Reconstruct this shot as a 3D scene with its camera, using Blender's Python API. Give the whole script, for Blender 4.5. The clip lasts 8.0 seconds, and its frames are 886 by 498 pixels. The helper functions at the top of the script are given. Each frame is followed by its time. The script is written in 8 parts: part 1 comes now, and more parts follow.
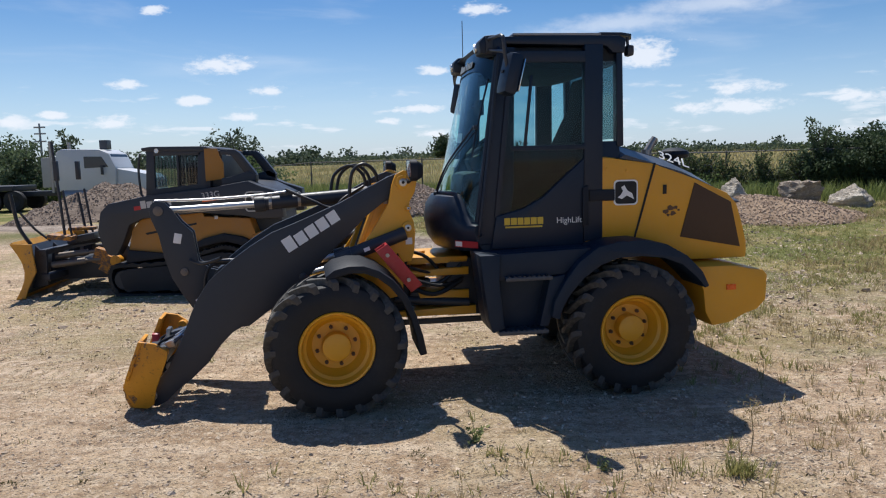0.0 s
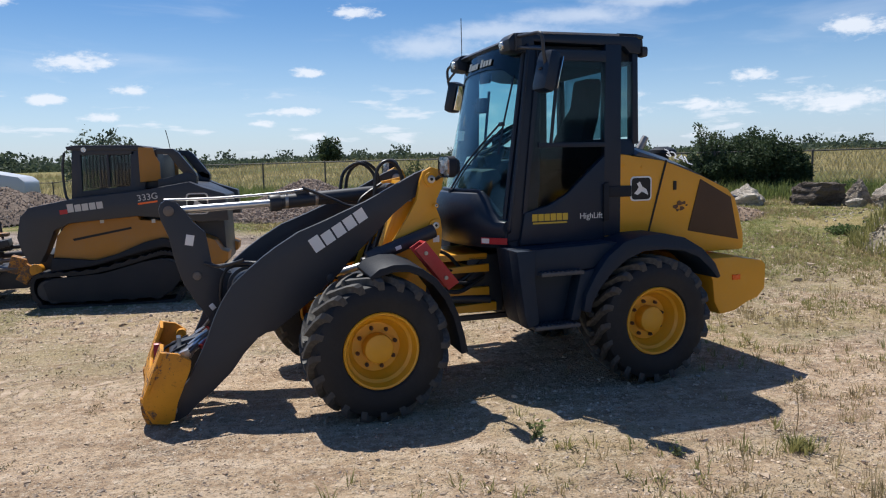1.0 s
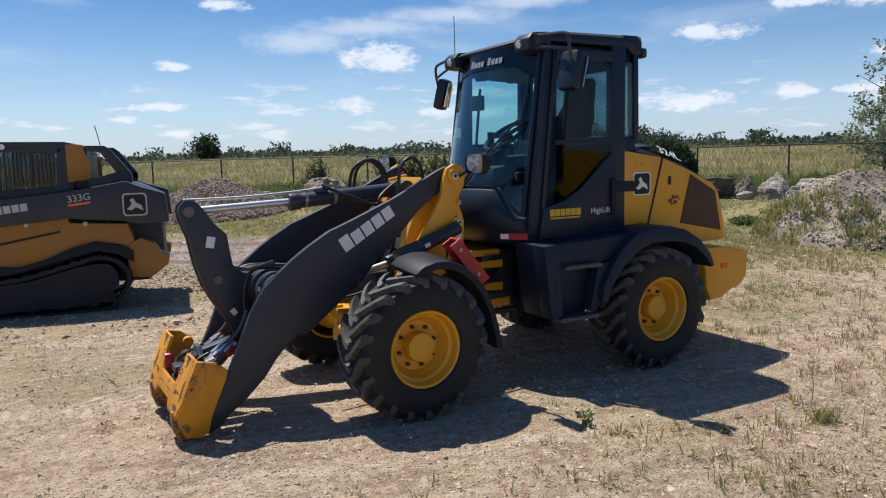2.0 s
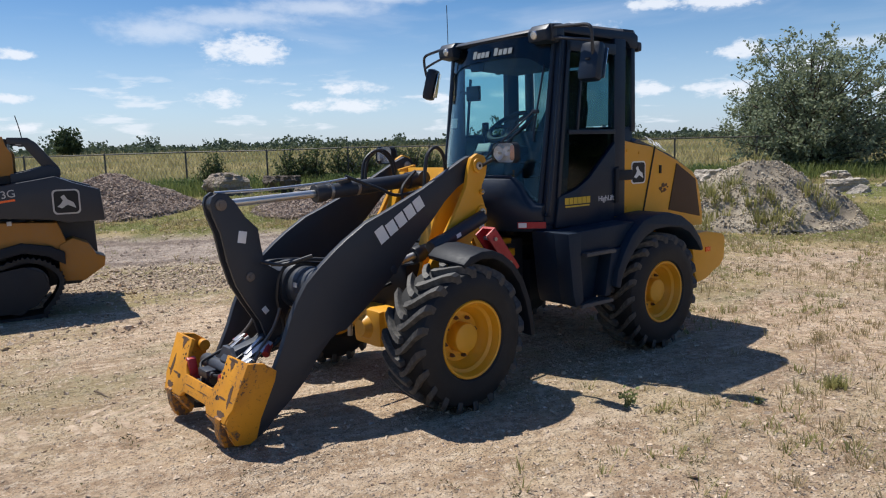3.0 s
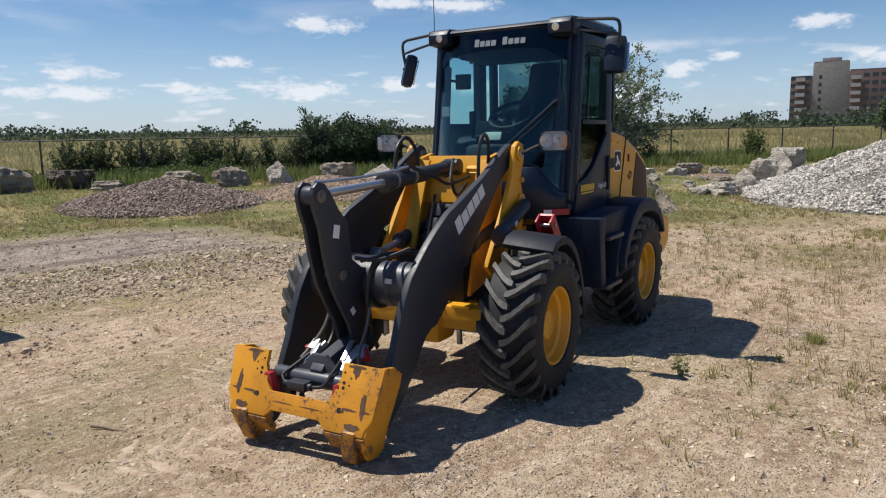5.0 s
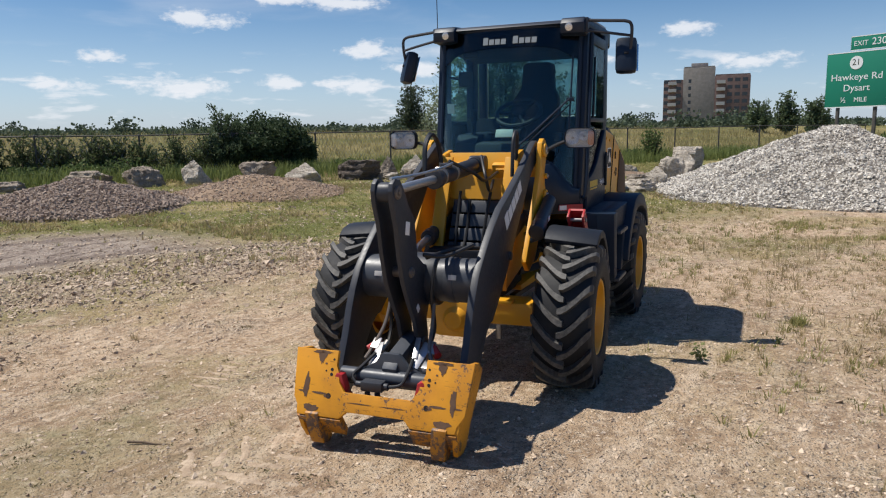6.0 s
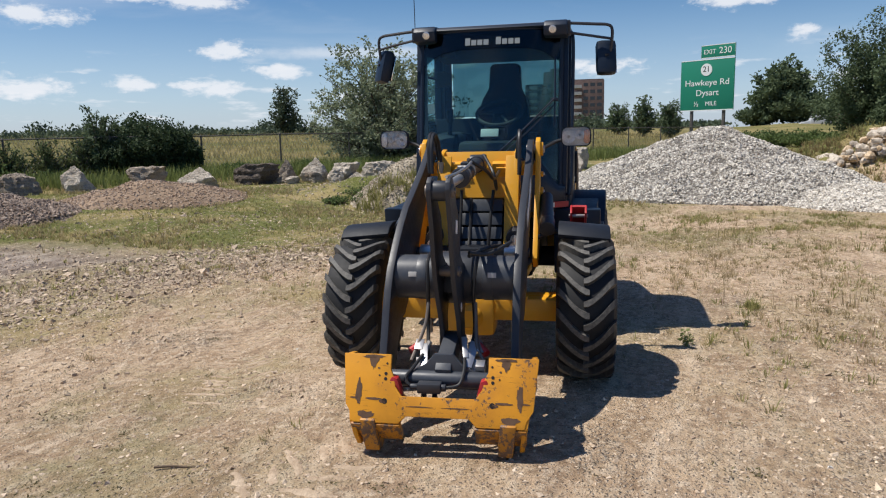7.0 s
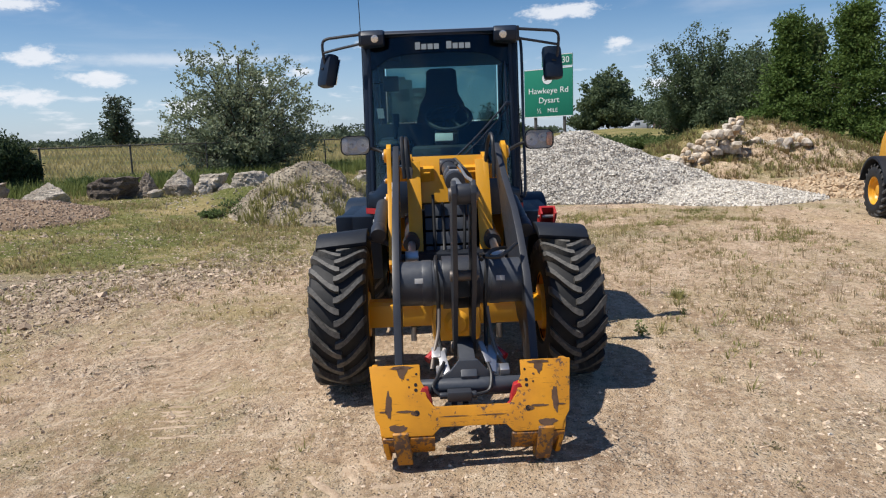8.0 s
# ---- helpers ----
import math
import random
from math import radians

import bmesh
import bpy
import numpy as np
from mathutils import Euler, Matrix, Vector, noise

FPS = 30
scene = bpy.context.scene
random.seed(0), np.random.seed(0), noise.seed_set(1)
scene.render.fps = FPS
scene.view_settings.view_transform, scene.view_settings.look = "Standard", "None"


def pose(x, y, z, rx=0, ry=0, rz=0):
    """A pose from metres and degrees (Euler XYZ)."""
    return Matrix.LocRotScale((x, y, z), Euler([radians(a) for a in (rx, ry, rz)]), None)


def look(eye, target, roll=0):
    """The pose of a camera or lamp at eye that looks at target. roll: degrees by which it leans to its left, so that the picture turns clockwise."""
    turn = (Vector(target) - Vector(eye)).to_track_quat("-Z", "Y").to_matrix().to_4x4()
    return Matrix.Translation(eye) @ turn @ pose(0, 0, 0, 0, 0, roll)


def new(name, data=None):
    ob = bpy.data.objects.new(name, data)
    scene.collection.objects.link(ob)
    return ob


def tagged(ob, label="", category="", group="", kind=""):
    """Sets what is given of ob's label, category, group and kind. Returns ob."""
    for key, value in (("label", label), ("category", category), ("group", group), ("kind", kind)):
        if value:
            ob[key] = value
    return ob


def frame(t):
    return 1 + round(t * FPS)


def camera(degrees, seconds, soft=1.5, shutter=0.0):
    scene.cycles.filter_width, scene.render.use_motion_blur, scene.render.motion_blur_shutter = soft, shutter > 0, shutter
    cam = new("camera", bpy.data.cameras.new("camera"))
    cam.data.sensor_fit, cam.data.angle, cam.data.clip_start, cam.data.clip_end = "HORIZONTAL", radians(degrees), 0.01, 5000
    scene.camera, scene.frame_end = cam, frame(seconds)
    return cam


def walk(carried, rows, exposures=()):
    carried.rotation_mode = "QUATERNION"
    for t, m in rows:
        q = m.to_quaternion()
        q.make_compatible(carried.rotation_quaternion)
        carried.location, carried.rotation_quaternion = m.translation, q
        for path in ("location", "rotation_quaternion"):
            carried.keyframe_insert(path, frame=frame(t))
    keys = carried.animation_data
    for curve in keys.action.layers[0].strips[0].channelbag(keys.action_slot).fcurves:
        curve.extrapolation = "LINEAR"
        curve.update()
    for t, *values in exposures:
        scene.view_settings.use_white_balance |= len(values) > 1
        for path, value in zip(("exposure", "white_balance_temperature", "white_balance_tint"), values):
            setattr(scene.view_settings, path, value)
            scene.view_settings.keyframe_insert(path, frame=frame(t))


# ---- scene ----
cam = camera(63.6, 8.0, soft=1.15)
METRES, EYE, TILT, LEAN, TURN = 8.27, 1.72, 0.0, 0.0, 0.0
ROWS = [
    (0.0, 0.0, 0.0, 0.0, -0.16, -7.01, 1.34),
    (0.5, -0.0628, 0.0071, -0.0022, -4.97, -6.94, 1.26),
    (1.0, -0.1313, 0.0171, -0.0033, -9.87, -6.93, 1.27),
    (1.5, -0.1941, 0.03, -0.0004, -14.74, -7.09, 1.32),
    (3.0, -0.3717, 0.106, -0.0019, -29.61, -8.03, 1.59),
    (3.5, -0.4251, 0.143, -0.0003, -34.56, -8.32, 1.53),
    (4.0, -0.4763, 0.1789, 0.0019, -39.56, -8.61, 1.44),
    (4.5, -0.5172, 0.227, -0.0014, -44.48, -8.82, 1.31),
    (6.0, -0.6307, 0.3715, -0.0014, -57.85, -9.19, 0.94),
    (6.5, -0.6627, 0.4266, -0.0038, -62.74, -9.22, 1.0),
    (7.0, -0.6836, 0.4787, -0.0026, -68.38, -9.14, 1.19),
    (7.5, -0.6929, 0.5378, -0.0009, -74.74, -9.02, 1.6),
    (8.0, -0.7052, 0.5908, -0.003, -80.93, -8.85, 2.04),
]
walk(cam, [(t, pose(0, 0, EYE, TILT, LEAN, TURN) @ pose(METRES * x, METRES * y, METRES * z, 90 + pitch, roll, yaw)) for t, x, y, z, yaw, pitch, roll in ROWS],
     [(0.0, 0.14, 6230, 10), (1.5, 0.16, 6230, 10), (3.5, 0.16, 6300, 10), (4.5, 0.1, 6380, 10), (6.2, 0.07, 6460, 10), (7.2, 0.08, 6450, 10), (8.0, 0.12, 6440, 10)])

# ---- light ----
SUN_TO = Vector((-0.45, 1.2, 2.6)).normalized()
SUN_EL = math.asin(SUN_TO.z)
SUN_AZ = math.atan2(SUN_TO.x, SUN_TO.y)
sun = new("sun", bpy.data.lights.new("sun", "SUN"))
sun.data.energy, sun.data.angle, sun.data.color = 5.0, radians(0.53), (1.0, 0.95, 0.87)
sun.matrix_world = look(SUN_TO * 50, (0, 0, 0))

world = bpy.data.worlds.new("sky")
scene.world = world
world.use_nodes = True


class Nodes:
    """Short way to write a node tree."""

    def __init__(self, tree):
        self.t = tree
        tree.nodes.clear()

    def n(self, kind, ins=None, operation="", use_clamp=False, data_type="", interpolation_type=""):
        node = self.t.nodes.new(kind)
        if operation:
            node.operation = operation
            if use_clamp:
                node.use_clamp = True
        if data_type:
            node.data_type = data_type
        if interpolation_type:
            node.interpolation_type = interpolation_type
        for k, v in (ins or {}).items():
            if isinstance(v, bpy.types.NodeSocket):
                self.t.links.new(v, node.inputs[k])
            elif v is not None:
                node.inputs[k].default_value = v
        return node

    def math(self, op, a, b=0.0, c=0.0, clamp=False):
        return self.n("ShaderNodeMath", {0: a, 1: b, 2: c}, operation=op, use_clamp=clamp).outputs[0]

    def mix(self, f, a, b):
        node = self.n("ShaderNodeMix", {0: f}, data_type="RGBA")
        for i, v in ((6, a), (7, b)):
            if isinstance(v, bpy.types.NodeSocket):
                self.t.links.new(v, node.inputs[i])
            else:
                node.inputs[i].default_value = (*v, 1.0) if len(v) == 3 else v
        return node.outputs[2]

    def noise(self, vec, scale, detail=4.0, rough=0.55, dist=0.0):
        return self.n("ShaderNodeTexNoise", {"Vector": vec, "Scale": scale, "Detail": detail, "Roughness": rough, "Distortion": dist}).outputs[0]

    def ramp(self, f, lo, hi):
        return self.n("ShaderNodeMapRange", {"Value": f, "From Min": lo, "From Max": hi}, interpolation_type="SMOOTHSTEP").outputs[0]


def build_sky(tree):
    g = Nodes(tree)
    air = g.n("ShaderNodeTexSky")
    air.sky_type, air.sun_disc, air.sun_elevation, air.sun_rotation = "NISHITA", False, SUN_EL, SUN_AZ
    air.altitude, air.air_density, air.dust_density, air.ozone_density = 250.0, 1.0, 0.6, 2.5
    sky = g.n("ShaderNodeHueSaturation", {"Hue": 0.506, "Saturation": 1.37, "Value": 0.87, "Fac": 1.0, "Color": air.outputs[0]}).outputs[0]
    d = g.n("ShaderNodeTexCoord").outputs["Generated"]
    sep = g.n("ShaderNodeSeparateXYZ", {0: d})
    az = g.math("ARCTAN2", sep.outputs[0], sep.outputs[1])
    el = g.math("ARCSINE", sep.outputs[2])
    flat = g.n("ShaderNodeCombineXYZ", {0: az, 1: g.math("MULTIPLY", el, 2.0), 2: 0.0}).outputs[0]
    wob = g.math("SUBTRACT", g.noise(flat, 26.0, 6.0, 0.62), 0.5)
    wob2 = g.math("SUBTRACT", g.noise(flat, 90.0, 4.0, 0.6), 0.5)
    total = None
    place = g.n("ShaderNodeCombineXYZ", {0: az, 1: el, 2: 0.0}).outputs[0]
    for a, e, w, h in CLOUDS_WEST + CLOUDS_EAST:
        off = g.n("ShaderNodeVectorMath", {0: place, 1: (radians(a), radians(e), 0)}, operation="SUBTRACT").outputs[0]
        off = g.n("ShaderNodeVectorMath", {0: off, 1: (1 / radians(w), 1 / radians(h), 0)}, operation="MULTIPLY").outputs[0]
        one = g.math("SUBTRACT", 1.0, g.n("ShaderNodeVectorMath", {0: off}, operation="LENGTH").outputs["Value"])
        total = one if total is None else g.math("MAXIMUM", total, one)
    puff = g.math("ADD", total, g.math("ADD", g.math("MULTIPLY", wob, 2.6), g.math("MULTIPLY", wob2, 0.9)))
    cover = g.math("MULTIPLY", g.ramp(puff, -0.05, 0.75), 0.85)
    # thin high streaks
    streak = g.n("ShaderNodeCombineXYZ", {0: g.math("MULTIPLY", az, 1.6), 1: g.math("MULTIPLY", el, 9.0), 2: 0.3}).outputs[0]
    veil = g.math("MULTIPLY", g.ramp(g.noise(streak, 2.2, 5.0, 0.55, 0.4), 0.5, 0.8), g.math("MULTIPLY", g.ramp(el, 0.02, 0.2), 0.3))
    haze = g.math("MULTIPLY", g.math("SUBTRACT", 1.0, g.ramp(el, 0.0, 0.22)), 0.45)
    col = g.mix(haze, sky, SKY_HAZE)
    col = g.mix(veil, col, SKY_CLOUD)
    low = g.n("ShaderNodeCombineXYZ", {0: az, 1: g.math("MULTIPLY", el, 4.5), 2: 1.7}).outputs[0]
    band = g.math("MULTIPLY", g.ramp(el, 0.012, 0.03), g.math("SUBTRACT", 1.0, g.ramp(el, 0.075, 0.12)))
    small = g.math("MULTIPLY", g.ramp(g.noise(low, 15.0, 5.0, 0.55), 0.56, 0.7), g.math("MULTIPLY", band, 0.6))
    col = g.mix(small, col, SKY_CLOUD)
    col = g.mix(cover, col, SKY_CLOUD)
    thin = None
    for a, e, w, h in CIRRUS:
        off = g.n("ShaderNodeVectorMath", {0: place, 1: (radians(a), radians(e), 0)}, operation="SUBTRACT").outputs[0]
        off = g.n("ShaderNodeMapping", {"Vector": off, "Rotation": (0, 0, radians(-6)), "Scale": (1 / radians(w), 1 / radians(h), 1)}).outputs[0]
        one = g.math("SUBTRACT", 1.0, g.n("ShaderNodeVectorMath", {0: off}, operation="LENGTH").outputs["Value"])
        thin = one if thin is None else g.math("MAXIMUM", thin, one)
    thin = g.math("MULTIPLY", g.ramp(g.math("ADD", thin, g.math("MULTIPLY", wob, 1.3)), -0.1, 0.9), 0.5)
    col = g.mix(thin, col, SKY_CLOUD)
    bg = g.n("ShaderNodeBackground", {"Color": col, "Strength": 0.1})
    out = g.n("ShaderNodeOutputWorld")
    tree.links.new(bg.outputs[0], out.inputs[0])


# cumulus over the yard: azimuth, height, half width and half height in degrees
CLOUDS_WEST = [
    (-21.0, 11.2, 1.2, 0.4), (-16.6, 7.5, 2.2, 0.8), (-23.3, 6.0, 1.5, 0.4), (-13.2, 5.7, 1.5, 0.5), (-18.8, 4.9, 1.6, 0.4), (-24.5, 3.2, 1.8, 0.6), (-28.1, 3.8, 1.4, 0.3),
    (-15.3, 3.7, 1.6, 0.4), (-30.6, 3.4, 1.3, 0.5), (-1.5, 4.1, 2.0, 0.4), (-0.5, 7.0, 1.4, 0.4), (-4.2, 3.2, 1.2, 0.3), (-0.5, 2.2, 1.6, 0.4), (3.3, 11.5, 2.2, 0.6), (15.0, 7.7, 3.8, 1.3),
    (12.7, 4.1, 2.3, 0.8), (22.5, 4.8, 2.5, 0.6), (22.0, 3.4, 4.0, 0.7), (30.0, 3.8, 2.6, 0.5), (33.2, 5.8, 1.8, 0.5),
]
CLOUDS_EAST = [
    (45.7, 10.0, 2.8, 0.6), (50.0, 3.9, 2.4, 0.4), (45.5, 4.0, 1.9, 0.6), (51.0, 3.7, 2.4, 0.7), (39.7, 8.5, 3.0, 0.8), (67.0, 4.6, 1.8, 0.6), (70.3, 5.4, 1.2, 0.4), (50.0, 9.9, 4.0, 0.6), (38.2, 3.7, 3.9, 0.9),
    (52.2, 6.4, 2.4, 0.8), (80.7, 4.8, 3.8, 0.6), (76.2, 7.3, 1.8, 0.7), (56.0, 4.9, 3.0, 0.6), (90.5, 9.0, 3.6, 0.7), (94.5, 6.5, 1.1, 0.6), (62.0, 2.9, 3.5, 0.7), (98.0, 3.5, 2.4, 0.5),
]
CIRRUS = [(14.0, 9.9, 7.0, 0.9), (20.5, 10.8, 7.0, 0.9), (26.0, 11.6, 6.0, 0.8), (62.0, 6.3, 11.0, 0.6), (9.0, 9.0, 5.0, 1.2)]
SKY_CLOUD = (8.2, 8.4, 8.8)
SKY_HAZE = (5.2, 6.8, 9.8)
build_sky(world.node_tree)

# ---- materials ----
def material(name):
    m = bpy.data.materials.new(name)
    m.use_nodes = True
    return m, Nodes(m.node_tree)


def finish(g, **ins):
    bsdf = g.n("ShaderNodeBsdfPrincipled", {k.replace("_", " "): v for k, v in ins.items()})
    out = g.n("ShaderNodeOutputMaterial")
    g.t.links.new(bsdf.outputs[0], out.inputs[0])
    return bsdf


def bump(g, height, strength, distance):
    return g.n("ShaderNodeBump", {"Height": height, "Strength": strength, "Distance": distance}).outputs[0]


def rgba(c):
    return (*c, 1.0)


def paint(name, colour, rough=0.35, dust=0.25, dust_col=(0.36, 0.29, 0.2), metal=0.0, grain=0.0, spec=0.5, vary=0.12):
    """Coated metal or plastic with a film of dust and small scuffs."""
    m, g = material(name)
    p = g.n("ShaderNodeTexCoord").outputs["Object"]
    big = g.noise(p, 2.3, 5.0, 0.6)
    fine = g.noise(p, 38.0, 4.0, 0.65)
    dark = tuple(c * (1 - vary) for c in colour)
    lite = tuple(min(1, c * (1 + vary)) for c in colour)
    col = g.mix(big, dark, lite)
    film = g.math("MULTIPLY", g.ramp(g.math("ADD", g.math("MULTIPLY", big, 0.6), g.math("MULTIPLY", fine, 0.45)), 0.42, 0.75), dust)
    col = g.mix(film, col, dust_col)
    r = g.math("ADD", rough, g.math("MULTIPLY", g.math("SUBTRACT", fine, 0.4), 0.3), clamp=True)
    b = bump(g, g.math("ADD", fine, g.math("MULTIPLY", g.noise(p, 160.0, 2.0), grain)), 0.06 + 0.2 * grain, 0.004)
    finish(g, Base_Color=col, Roughness=r, Metallic=metal, Normal=b, Specular_IOR_Level=spec)
    return m


YELLOW = paint("yellow_paint", (0.72, 0.34, 0.012), 0.36, 0.12)


def stained(name, colour, stain, bare):
    """Yellow paint with brown staining, drawn-out scratches and small bare chips."""
    m, g = material(name)
    p = g.n("ShaderNodeTexCoord").outputs["Object"]
    big = g.noise(p, 3.2, 5.0, 0.65)
    fine = g.noise(p, 34.0, 5.0, 0.7)
    along = g.n("ShaderNodeMapping", {"Vector": p, "Scale": (5.0, 1.0, 7.0)}).outputs[0]
    scratch = g.noise(along, 9.0, 4.0, 0.7, 0.4)
    col = g.mix(g.math("MULTIPLY", g.ramp(big, 0.36, 0.72), 0.55), colour, stain)
    col = g.mix(g.math("MULTIPLY", g.ramp(scratch, 0.6, 0.68), 0.6), col, tuple(c * 0.5 for c in stain))
    chip = g.ramp(g.math("ADD", g.math("MULTIPLY", big, 0.45), g.math("MULTIPLY", fine, 0.55)), 0.575, 0.62)
    col = g.mix(chip, col, bare)
    r = g.math("ADD", 0.4, g.math("MULTIPLY", fine, 0.3))
    finish(g, Base_Color=col, Roughness=r, Normal=bump(g, g.math("SUBTRACT", g.math("MULTIPLY", fine, 0.4), chip), 0.25, 0.004))
    return m


YELLOW_WORN = stained("worn_yellow_paint", (0.70, 0.30, 0.009), (0.44, 0.17, 0.012), (0.12, 0.065, 0.035))
RUST = paint("scraped_steel", (0.11, 0.06, 0.035), 0.6, 0.5, (0.22, 0.13, 0.07), metal=0.3, grain=0.5)


def chipped(name, colour, bare):
    """Yellow paint worn through to brown steel in ragged patches."""
    m, g = material(name)
    p = g.n("ShaderNodeTexCoord").outputs["Object"]
    f = g.math("ADD", g.math("MULTIPLY", g.noise(p, 14.0, 5.0, 0.7), 0.7), g.math("MULTIPLY", g.noise(p, 60.0, 3.0, 0.6), 0.3))
    worn = g.ramp(f, 0.46, 0.54)
    col = g.mix(worn, colour, g.mix(g.noise(p, 30.0), bare, tuple(c * 2.2 for c in bare)))
    finish(g, Base_Color=col, Roughness=0.55, Normal=bump(g, worn, -0.2, 0.003))
    return m


CHIPPED = chipped("chipped_yellow_paint", (0.46, 0.19, 0.012), (0.075, 0.042, 0.026))
CHARCOAL = paint("charcoal_paint", (0.03, 0.033, 0.041), 0.42, 0.05, (0.09, 0.095, 0.11), spec=0.4)
GREYPAINT = paint("slate_paint", (0.048, 0.054, 0.066), 0.4, 0.12, (0.18, 0.175, 0.165))
BLACKPLASTIC = paint("black_plastic", (0.009, 0.0125, 0.02), 0.55, 0.06, (0.08, 0.08, 0.085), grain=0.5, spec=0.28)
NAVY = paint("blue_black_plastic", (0.006, 0.017, 0.036), 0.52, 0.05, (0.06, 0.07, 0.09), grain=0.5, spec=0.32)
YELLOW_DULL = paint("dusty_yellow_paint", (0.36, 0.155, 0.012), 0.5, 0.3, (0.2, 0.15, 0.1))
RUBBER = paint("tyre_rubber", (0.011, 0.0115, 0.013), 0.65, 0.35, (0.055, 0.052, 0.05), grain=0.8, spec=0.4)
HOSE = paint("hose_rubber", (0.012, 0.012, 0.013), 0.45, 0.1, (0.1, 0.09, 0.08))
CHROME = paint("bright_rod", (0.6, 0.6, 0.6), 0.34, 0.25, (0.4, 0.38, 0.35), metal=0.85)
STEEL = paint("bare_steel", (0.34, 0.33, 0.32), 0.4, 0.35, (0.2, 0.15, 0.1), metal=0.8)
BRIGHT = paint("bright_plating", (0.5, 0.5, 0.51), 0.32, 0.25, metal=0.85)
OLDSTEEL = paint("worn_steel", (0.16, 0.14, 0.125), 0.5, 0.4, (0.2, 0.14, 0.09), metal=0.5, grain=0.5)
RED = paint("red_paint", (0.42, 0.012, 0.018), 0.4, 0.12)
REDLENS = paint("red_lens", (0.35, 0.004, 0.008), 0.12, 0.05)
ORANGE = paint("orange_reflector", (0.85, 0.13, 0.008), 0.25, 0.05)
WHITE = paint("white_decal", (0.78, 0.78, 0.76), 0.45, 0.1)
LABEL = paint("worn_label", (0.5, 0.49, 0.47), 0.5, 0.2)
GOLD = paint("gold_decal", (0.62, 0.42, 0.03), 0.45, 0.1)
INTERIOR = paint("cab_trim", (0.007, 0.011, 0.017), 0.7, 0.1, (0.04, 0.045, 0.055))
SEATCLOTH = paint("seat_cloth", (0.014, 0.016, 0.02), 0.85, 0.1, (0.04, 0.045, 0.055), grain=1.0)
MESHBROWN = paint("grille_mesh", (0.075, 0.04, 0.018), 0.7, 0.3, (0.12, 0.07, 0.03), grain=1.0)
LINER = paint("pale_liner", (0.36, 0.36, 0.35), 0.6, 0.1)
TRUCKWHITE = paint("white_truck_paint", (0.56, 0.57, 0.585), 0.3, 0.12)


def glass(name, tint, gloss=1.0):
    m, g = material(name)
    face = g.n("ShaderNodeLayerWeight", {"Blend": 0.5}).outputs["Facing"]
    fres = g.math("ADD", 0.032, g.math("MULTIPLY", g.math("POWER", face, 4.5), 0.65))
    clear = g.n("ShaderNodeBsdfTransparent", {"Color": rgba(tint)}).outputs[0]
    shine = g.n("ShaderNodeBsdfGlossy", {"Roughness": 0.02, "Color": (1, 1, 1, 1)}).outputs[0]
    mixed = g.n("ShaderNodeMixShader", {0: g.math("MULTIPLY", fres, gloss, clamp=True), 1: clear, 2: shine}).outputs[0]
    out = g.n("ShaderNodeOutputMaterial")
    g.t.links.new(mixed, out.inputs[0])
    return m


GLASS = glass("tinted_glass", (0.8, 0.92, 0.92))
REARGLASS = glass("dark_rear_glass", (0.36, 0.47, 0.49))
WINDSCREEN = glass("windscreen_glass", (0.84, 0.97, 0.95), 1.0)
TINT = glass("dark_cab_glass", (0.5, 0.58, 0.62), 1.0)
DOORGLASS = glass("door_glass", (0.66, 0.8, 0.84), 0.4)
DOORTINT = glass("dark_door_glass", (0.2, 0.28, 0.34), 0.15)
LAMPGLASS = glass("lamp_glass", (0.9, 0.9, 0.9))
MIRROR = paint("mirror_face", (0.8, 0.8, 0.8), 0.05, 0.0, metal=1.0, vary=0.0)


